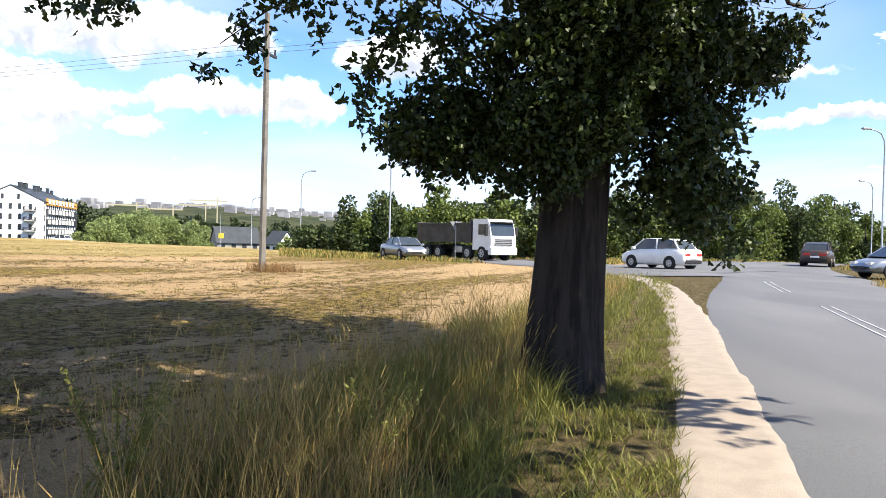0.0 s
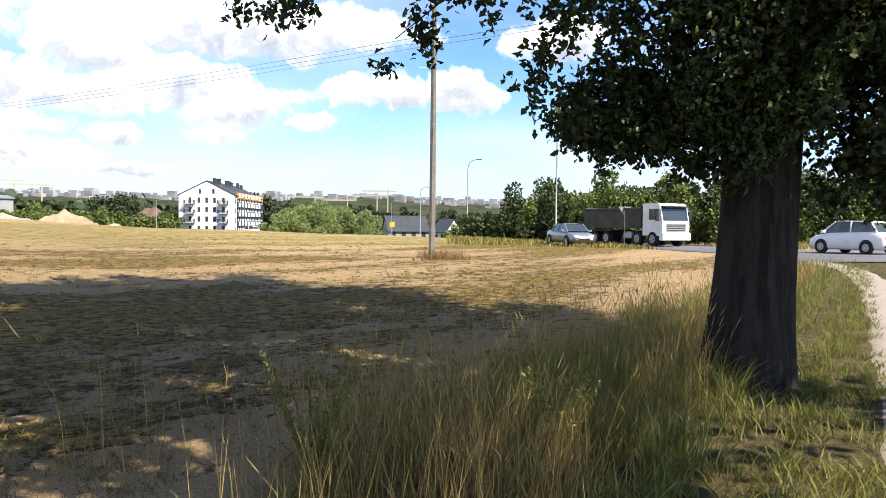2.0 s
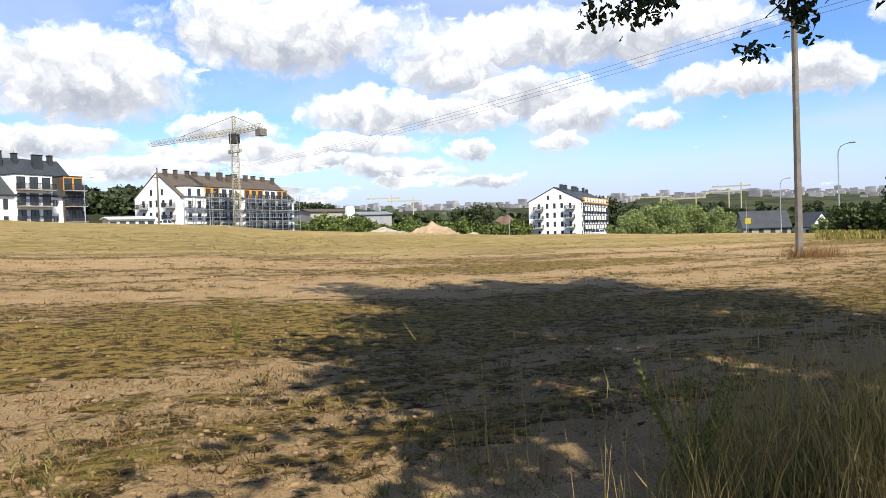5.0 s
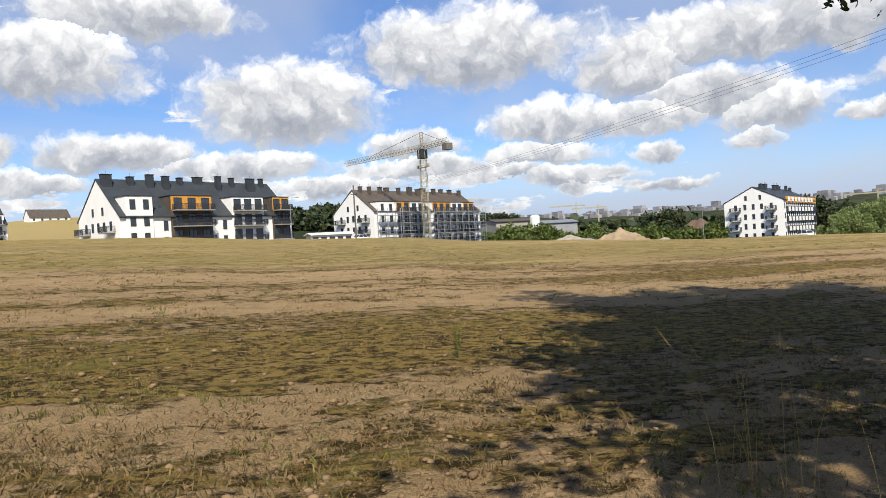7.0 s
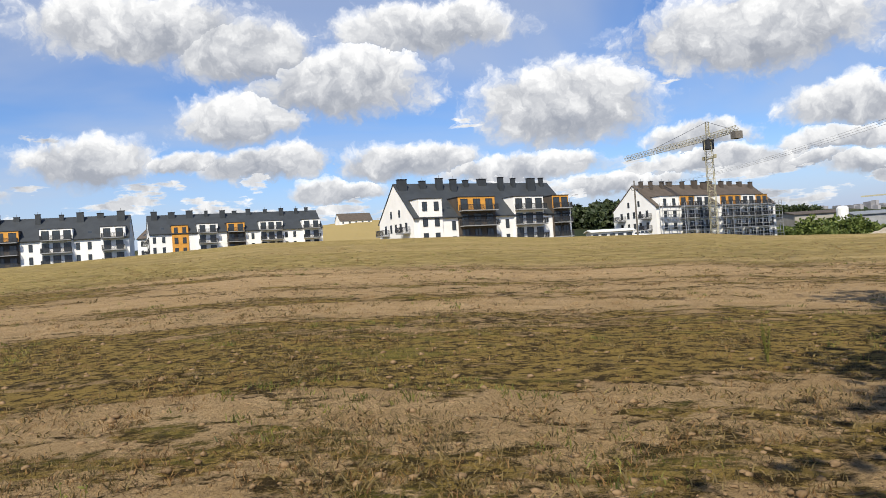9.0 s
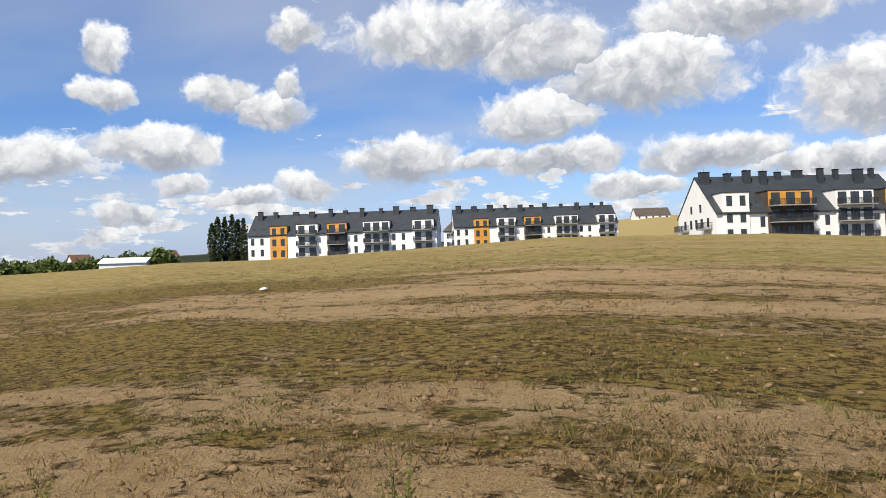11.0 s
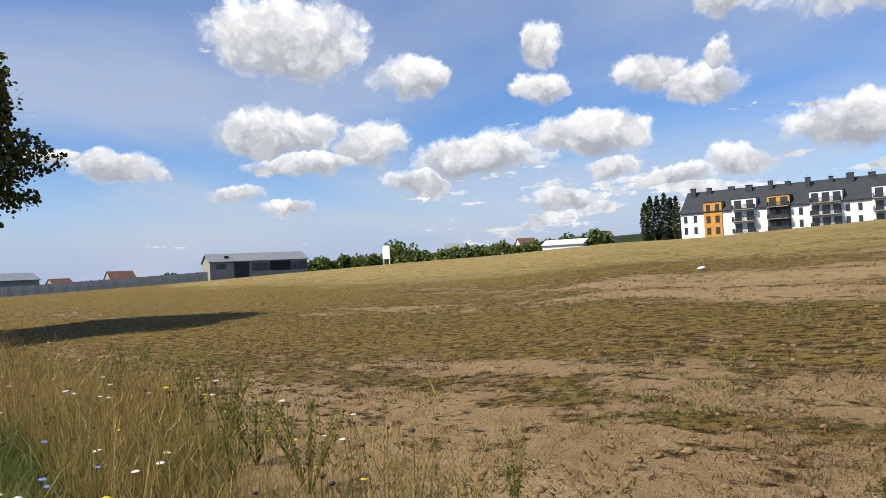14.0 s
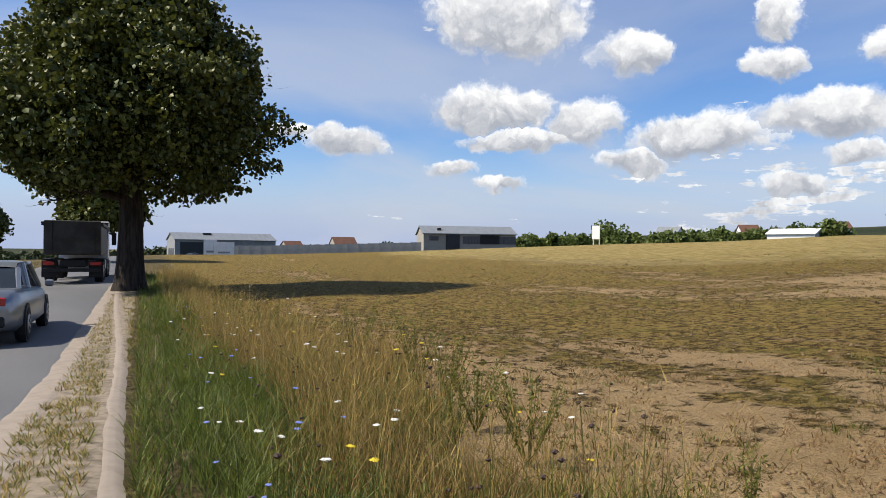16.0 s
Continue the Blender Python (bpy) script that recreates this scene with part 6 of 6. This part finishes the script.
blades(p[~fresh], h[~fresh], wide(p[~fresh], 0.002, 0.0042, r), 1.0, r, "greenblade", "verge_grass", "short green grass on the road verge")
blades(p[fresh], h[fresh] * 1.25, wide(p[fresh], 0.002, 0.0045, r), 0.8, r, "lawnblade", "fresh_verge_grass", "fresh bright green grass along the track")
# tall dry stalks in drifts
p, o, s = scatter(60000, -45, 30, -4.2, -1.8, r, 9.0)
drift = patchy(p, 0.45, 8)
ok = tall_here(p, o, s, r) & (drift + r.uniform(-0.25, 0.25, len(p)) + np.where((s < 0) & (o < -2.3), 0.40, 0) - np.where(s > 0, 0.04, 0) > 0.22)
p = p[ok]
h = r.uniform(0.3, 0.72, len(p))
blades(p, h, wide(p, 0.0010, 0.0020, r), 0.42, r, "strawblade", "tall_dry_grass", "tall straw-coloured grass gone to seed", seeds=0.75)
p, o, s = scatter(40000, -45, 26, -4.2, -2.0, r, 9.0)
ok = tall_here(p, o, s, r) & (patchy(p, 0.6, 21) + np.where((s < 0) & (o < -2.3), 0.2, 0) + np.where(s > 0, 0.12, 0) > 0.05)
p = p[ok]
h = r.uniform(0.12, 0.45, len(p))
blades(p, h, wide(p, 0.0014, 0.003, r), 0.85, r, "rustblade", "rusty_grass", "rust-brown dried grass and sorrel")
# tall green blades among them
p, o, s = scatter(34000, -34, 26, -4.2, -1.6, r, 9.0)
ok = tall_here(p, o, s, r) & (patchy(p, 0.5, 33) + np.where(s > 0, 0.8 * patchy(p, 2.2, 35), 0) > -0.10)
p = p[ok]
h = r.uniform(0.12, 0.46, len(p)) * (1 + 0.5 * patchy(p, 0.9, 5))
blades(p, h, wide(p, 0.0016, 0.0036, r), 0.95, r, "greenblade", "tall_green_grass", "tall green grass on the verge")


def tussocks(count, s0, s1, o0, o1, each, hmin, hmax, wlo, whi, lean, rr, material, name, label, thr, seed, spread=0.05, seeds=0.0):
    """Clumps of blades that spring from one root, each clump with its own height."""
    pt, oo, ss = scatter(count, s0, s1, o0, o1, rr, 9.0)
    pt = pt[tall_here(pt, oo, ss, rr) & (patchy(pt, 0.9, seed) + 0.5 * patchy(pt, 2.6, seed + 1) > thr)]
    tall = rr.uniform(0.55, 1.0, len(pt))
    c = np.repeat(pt, each, 0)
    c[:, :2] += rr.normal(size=(len(c), 2)) * spread
    hh = np.repeat(tall, each) * rr.uniform(hmin, hmax, len(c))
    return blades(c, hh, wide(c, wlo, whi, rr), lean, rr, material, name, label, seeds=seeds)


rt = np.random.default_rng(401)
tussocks(1100, 3.6, 14, -3.3, -1.7, 15, 0.2, 0.66, 0.0011, 0.0025, 0.8, rt, "greenblade", "grass_tussocks", "lush yellow-green grass tussocks under the oak", -0.05, 411)
tussocks(950, 2.8, 14, -4.3, -1.9, 8, 0.45, 0.95, 0.0009, 0.0014, 0.30, rt, "strawblade", "seeding_grass", "tall pale seeding grass stalks under the oak", 0.0, 421, 0.10, 1.1)
tussocks(650, 2.8, 9, -4.3, -2.1, 10, 0.2, 0.55, 0.0014, 0.0024, 0.5, rt, "rustblade", "sorrel_tussocks", "rust-brown sorrel and dead stems under the oak", 0.12, 431, 0.09)
tussocks(1500, -26, -3.4, -3.7, -1.5, 15, 0.18, 0.5, 0.0018, 0.0036, 0.8, rt, "lawnblade", "green_tussocks", "fresh green tussocks among the wild flowers", -0.02, 441)
tussocks(1500, -30, -3.6, -4.2, -2.3, 11, 0.30, 0.75, 0.0011, 0.0020, 0.42, rt, "strawblade", "golden_tussocks", "golden dry grass tussocks on the verge", -0.02, 451, 0.08, 0.9)
tussocks(900, -22, -3.4, -4.3, -2.4, 11, 0.25, 0.65, 0.0014, 0.0026, 0.5, rt, "rustblade", "russet_tussocks", "russet dead grass and sorrel on the verge", 0.08, 461, 0.09, 0.6)
# tufts creeping over the edges of the paths
p, o, s = scatter(60000, -40, 30, -1.25, -0.58, r, 8.0)
ok = clear_of(p, [(-0.3, 0.15, 1.0)]) & ((s > 1.0) | (o < -1.08)) & (patchy(p, 2.2, 17) + 0.5 * patchy(p, 7.0, 18) - 0.9 * np.maximum(0, o + 0.85) > -0.12)
p = p[ok]
blades(p, r.uniform(0.06, 0.15, len(p)), wide(p, 0.0018, 0.0035, r), 1.1, r, "greenblade", "path_edge_grass", "low grass creeping over the edge of the path")
# a few single pale stalks standing out over the field edge
p, o, s = scatter(1500, 2.4, 9, -4.6, -2.4, r, 9.0)
p = p[clear_of(p, [TRUNK]) & (patchy(p, 0.8, 51) > 0.0)]
blades(p, r.uniform(0.45, 0.85, len(p)), wide(p, 0.0011, 0.0018, r), 0.3, r, "strawblade", "single_stalks", "single pale dry stalks at the field edge", seeds=0.6)
# trodden strip
p, o, s = scatter(60000, -45, 2, -1.0, -0.2, r, 7.0)
ok = clear_of(p, [(-0.3, 0.15, 1.0)]) & (patchy(p, 5.0, 3) + 0.6 * patchy(p, 1.4, 4) > -0.1) & (np.abs(o - np.interp(s, [-60, -31, -14, -8.5, -5], [-0.25, -0.35, -0.82, -0.9, -0.97])) > 0.14)
p = p[ok]
green = r.random(len(p)) < 0.6
blades(p[~green], r.uniform(0.05, 0.10, (~green).sum()), wide(p[~green], 0.002, 0.004, r), 1.1, r, "strawblade", "trodden_grass", "sparse trodden dry grass beside the road")
blades(p[green], r.uniform(0.05, 0.11, green.sum()), wide(p[green], 0.002, 0.004, r), 1.1, r, "greenblade", "low_green_grass", "sparse low green grass beside the road")
# far side of the road
n = 26000
s = r.uniform(-60, 60, n)
o = r.uniform(6.3, 10.5, n)
xy = R0 + s[:, None] * RU + o[:, None] * RN
inside = np.hypot(xy[:, 0] - 15, xy[:, 1] - 44) > 15
xy = xy[inside]
p = np.column_stack([xy, ground_np(xy[:, 0], xy[:, 1])])
blades(p, r.uniform(0.15, 0.5, len(p)), r.uniform(0.008, 0.02, len(p)), 0.5, r, "strawblade", "far_verge_grass", "dry grass on the far verge")
# grass round the junction and before the wood
n = 42000
yaw_ = np.radians(r.uniform(-38, 15, n))
d = r.uniform(50, 82, n)
xy = np.stack([-np.sin(yaw_) * d, np.cos(yaw_) * d], 1)


def near_line(xy, line, rad):
    bad = np.zeros(len(xy), bool)
    for a, b in zip(line[:-1], line[1:]):
        a, b = np.array(a, float), np.array(b, float)
        t = np.clip(((xy - a) @ (b - a)) / ((b - a) @ (b - a)), 0, 1)
        bad |= np.linalg.norm(xy - a - t[:, None] * (b - a), axis=1) < rad
    return bad


xy = xy[~(near_line(xy, main_line, 3.4) | near_line(xy, side_line, 3.6) | near_line(xy, [(8.5, 33), (9.5, 41), (13, 49), (21, 57)], 4.6))]
p = np.column_stack([xy, ground_np(xy[:, 0], xy[:, 1])])
keep = patchy(p, 0.16, 61) > -0.08
p = p[keep]
half = r.random(len(p)) < 0.34
blades(p[half], r.uniform(0.1, 0.36, half.sum()), r.uniform(0.02, 0.05, half.sum()), 0.4, r, "strawblade", "junction_dry_grass", "dry tall grass round the junction")
blades(p[~half], r.uniform(0.1, 0.36, (~half).sum()), r.uniform(0.02, 0.05, (~half).sum()), 0.4, r, "greenblade", "junction_green_grass", "green grass round the junction")


# stubble and tufts over the field
def field_tufts(count, lo, hi, blades_each, hmin, hmax, wid, material, name, label, thr, seed, spread=0.05, straight=0.7):
    rr = np.random.default_rng(seed)
    yw = np.radians(rr.uniform(8, 160, count))
    dd = lo * (hi / lo) ** rr.uniform(0, 1, count)
    xy = np.stack([-np.sin(yw) * dd, np.cos(yw) * dd], 1)
    _, oo = road_so(xy[:, 0], xy[:, 1])
    pt = np.column_stack([xy, ground_np(xy[:, 0], xy[:, 1])])
    ok = (oo < -4.0) & ((xy[:, 1] < 1.5) | (rr.random(count) < 0.55)) & (patchy(pt, 0.5, seed) + 0.6 * patchy(pt, 0.12, seed + 3) > thr)
    pt, dd = pt[ok], dd[ok]
    c = np.repeat(pt, blades_each, 0)
    dd = np.repeat(dd, blades_each)
    c[:, :2] += rr.normal(size=(len(c), 2)) * spread
    hh = rr.uniform(hmin, hmax, len(c))
    ww = wid * rr.uniform(0.7, 1.3, len(c)) * (1 + 0.06 * dd)
    return blades(c, hh, ww, straight, rr, material, name, label)


field_tufts(8000, 3.2, 50, 10, 0.012, 0.06, 0.0032, "deadstalk", "field_stubble", "short dry stubble scattered over the field", -0.1, 201, 0.06, 1.2)
field_tufts(6000, 3.2, 50, 10, 0.012, 0.06, 0.0028, "rustblade", "field_litter", "brown dead stems on the field", -0.1, 202, 0.06, 1.4)
field_tufts(7000, 4.5, 34, 7, 0.012, 0.05, 0.006, "deadstalk", "field_clumps", "flattened brown clumps of dead growth on the field", 0.0, 204, 0.08, 2.2)
field_tufts(5500, 3.2, 50, 10, 0.015, 0.07, 0.0036, "greenblade", "field_weeds", "small green weeds on the field", 0.12, 203, 0.045, 1.0)

ico = bmesh.new()
bmesh.ops.create_icosphere(ico, subdivisions=1, radius=1)
icv = np.array([v.co[:] for v in ico.verts])
icf = np.array([[v.index for v in f.verts] for f in ico.faces])
ico.free()
rr = np.random.default_rng(9)
n = 9000
yw = np.radians(rr.uniform(8, 160, n))
dd = 3.0 * (40 / 3.0) ** rr.uniform(0, 1, n)
xy = np.stack([-np.sin(yw) * dd, np.cos(yw) * dd], 1)
_, oo = road_so(xy[:, 0], xy[:, 1])
xy = xy[oo < -3.9]
n = len(xy)
size = 0.007 + 0.026 * rr.random(n) ** 4
c = np.column_stack([xy, ground_np(xy[:, 0], xy[:, 1]) + size * 0.2])
v = c[:, None] + icv[None] * size[:, None, None] * rr.uniform(0.6, 1.4, (n, len(icv), 1)) * np.array((1.2, 1.2, 0.7))
f = (icf[None] + (np.arange(n) * len(icv))[:, None, None]).reshape(-1, 3)
tagged(new("soil_clods", array_mesh("soil_clods", v.reshape(-1, 3), f, M["clod"])), "small dry clods of earth on the field", "soil", kind="stuff")


# wild flowers and single weeds
def flower(kind, x, y, h, rr):
    z = gz(x, y)
    lab = {"petalw": "white umbel wildflower on a thin stalk", "petaly": "yellow wildflower on a thin stalk", "petalb": "blue chicory flower on a thin stalk", "seed": "dark dried seed head on a thin stalk"}[kind]
    ob = thing("wildflower", lab, "flower", "wildflowers on the verge", matrix=pose(x, y, z, rr.uniform(-8, 8), rr.uniform(-8, 8), rr.uniform(0, 360)))
    part("stalk", Geo().tube([(0, 0, -0.03), (0.01, 0, h * 0.5), (0, 0.01, h)], [0.003, 0.0025, 0.002], 4), M["greenblade"], ob)
    w = {"petalw": 0.021, "petaly": 0.019, "petalb": 0.016}.get(kind, 0.014) * rr.uniform(0.7, 1.2)
    head = Geo()
    spokes = 18 if kind != "seed" else 10
    for ring, (rad, up) in enumerate(((0.35, -0.30), (1.0, 0.05), (0.55, 0.28))):
        for k in range(spokes):
            a = 2 * math.pi * k / spokes
            q = rad * w * (1 + (0.28 if k % 2 else -0.12) * (ring > 0) + rr.uniform(-0.12, 0.12))
            head.v.append((q * math.cos(a), q * math.sin(a), h + up * w * (2.2 if kind == "seed" else 1.0) + rr.uniform(-0.002, 0.002)))
    for ring in range(2):
        for k in range(spokes):
            n = (k + 1) % spokes
            head.f.append((ring * spokes + k, ring * spokes + n, (ring + 1) * spokes + n, (ring + 1) * spokes + k))
    head.f += [tuple(range(spokes - 1, -1, -1)), tuple(range(2 * spokes, 3 * spokes))]
    part("flower_head", head, M[kind], ob)


rr = np.random.default_rng(31)
for k in range(190):
    s = -3.4 - 14 * rr.random() ** 1.6
    o = rr.uniform(-4.0, -1.5)
    q = road_xy(s, o)
    kind = rr.choice(["petalw", "petaly", "petalb", "seed"], p=[0.26, 0.12, 0.10, 0.52])
    if kind == "petalb":
        o = rr.uniform(-2.2, -1.5)
        q = road_xy(s, o)
    flower(kind, float(q[0]), float(q[1]), rr.uniform(0.34, 0.66), rr)


def weed(x, y, h, seed, label, bushy=1):
    q = np.random.default_rng(seed)
    ob = thing("weed", label, "weed", "weeds on the field", matrix=pose(x, y, gz(x, y)))
    pts = []
    for k in range(6 * bushy):
        a = q.uniform(0, 2 * math.pi)
        tip = Vector((math.cos(a) * 0.12 * bushy * h, math.sin(a) * 0.12 * bushy * h, h * q.uniform(0.7, 1.0)))
        part("stem", Geo().tube([(0, 0, -0.02), tip * 0.5, tip], [0.005, 0.004, 0.002], 4, False), M["greenblade"], ob)
        for t in np.linspace(0.3, 1, 9):
            pts.append(tuple(tip * t))
    c = np.repeat(np.array(pts), 3, 0) + q.normal(size=(len(pts) * 3, 3)) * 0.012
    v, f = leaf_cloud(c, q.uniform(0.015, 0.032, len(c)) * (1 + 0.4 * (bushy > 1)), 0.4, 0.0, False, seed)
    part("leaves", array_mesh("leaves", v, f, M["greenblade"]), None, ob)


weed(-7.08, 5.05, 0.42, 1, "single dark upright weed on the bare field")
weed(-3.75, -0.55, 0.55, 2, "thin leafy weed at the field edge")
weed(-4.0, -2.4, 0.4, 3, "thin leafy weed at the field edge")
weed(-3.6, -4.4, 0.6, 4, "thin leafy weed at the field edge")
# grey-green mugwort bushes on the verge
rr = np.random.default_rng(57)
for s_, o_ in ((-7.2, -3.9), (-8.3, -4.0), (-6.1, -3.7), (-12.0, -3.2), (-13.5, -2.9), (-14.6, -3.3), (-16.5, -2.8), (-5.0, -3.6), (-9.6, -3.6), (-18.5, -3.1), (3.6, -3.5), (4.6, -2.4)):
    q = road_xy(s_, o_)
    weed(float(q[0]), float(q[1]), rr.uniform(0.55, 0.85), int(rr.integers(1e6)), "grey-green leafy mugwort plant on the verge", 3)
b_ = at(110.2, 25.5)
bag = bmesh.new()
bmesh.ops.create_icosphere(bag, subdivisions=3, radius=0.12)
for v in bag.verts:
    v.co = Vector((v.co.x * 1.5, v.co.y, v.co.z * 0.45)) * (1 + 0.35 * noise.noise(v.co * 9))
me = bpy.data.meshes.new("plastic_bag")
bag.to_mesh(me)
bag.free()
me.materials.append(M["whitepaint"])
solo("plastic_bag", me, None, "crumpled white plastic bag lying on the field", "litter", matrix=pose(b_.x, b_.y, gz(b_.x, b_.y) + 0.05))

# dry tuft at the foot of the power pole
p = np.column_stack([pa.x + rng.normal(0.35, 0.55, 900), pa.y + rng.normal(0, 0.4, 900), np.full(900, gz(pa.x, pa.y))])
blades(p, rng.uniform(0.1, 0.5, 900), np.full(900, 0.006), 0.7, np.random.default_rng(4), "rustblade", "pole_tuft", "dry grass round the foot of the power pole")
# pale kerb stones round the mouth of the junction
kerb = thing("kerb", "pale concrete kerb round the junction corner", "kerb", kind="structure")
stone = Geo().box(-0.48, -0.075, -0.2, 0.48, 0.075, 0.14, 0.015).mesh("kerb_stone", M["concrete"])
fix_normals(stone)
for k in range(46):
    t = k / 45
    q0 = at(5.5 - 29 * t, 64 - 9 * math.sin(math.pi * t) + 12 * t)
    q1 = at(5.5 - 29 * (t + 0.01), 64 - 9 * math.sin(math.pi * (t + 0.01)) + 12 * (t + 0.01))
    o = new("kerb_stone", stone)
    o.parent = kerb
    o.matrix_basis = pose(q0.x, q0.y, gz(q0.x, q0.y), 0, 0, math.degrees(math.atan2(q1.y - q0.y, q1.x - q0.x)))
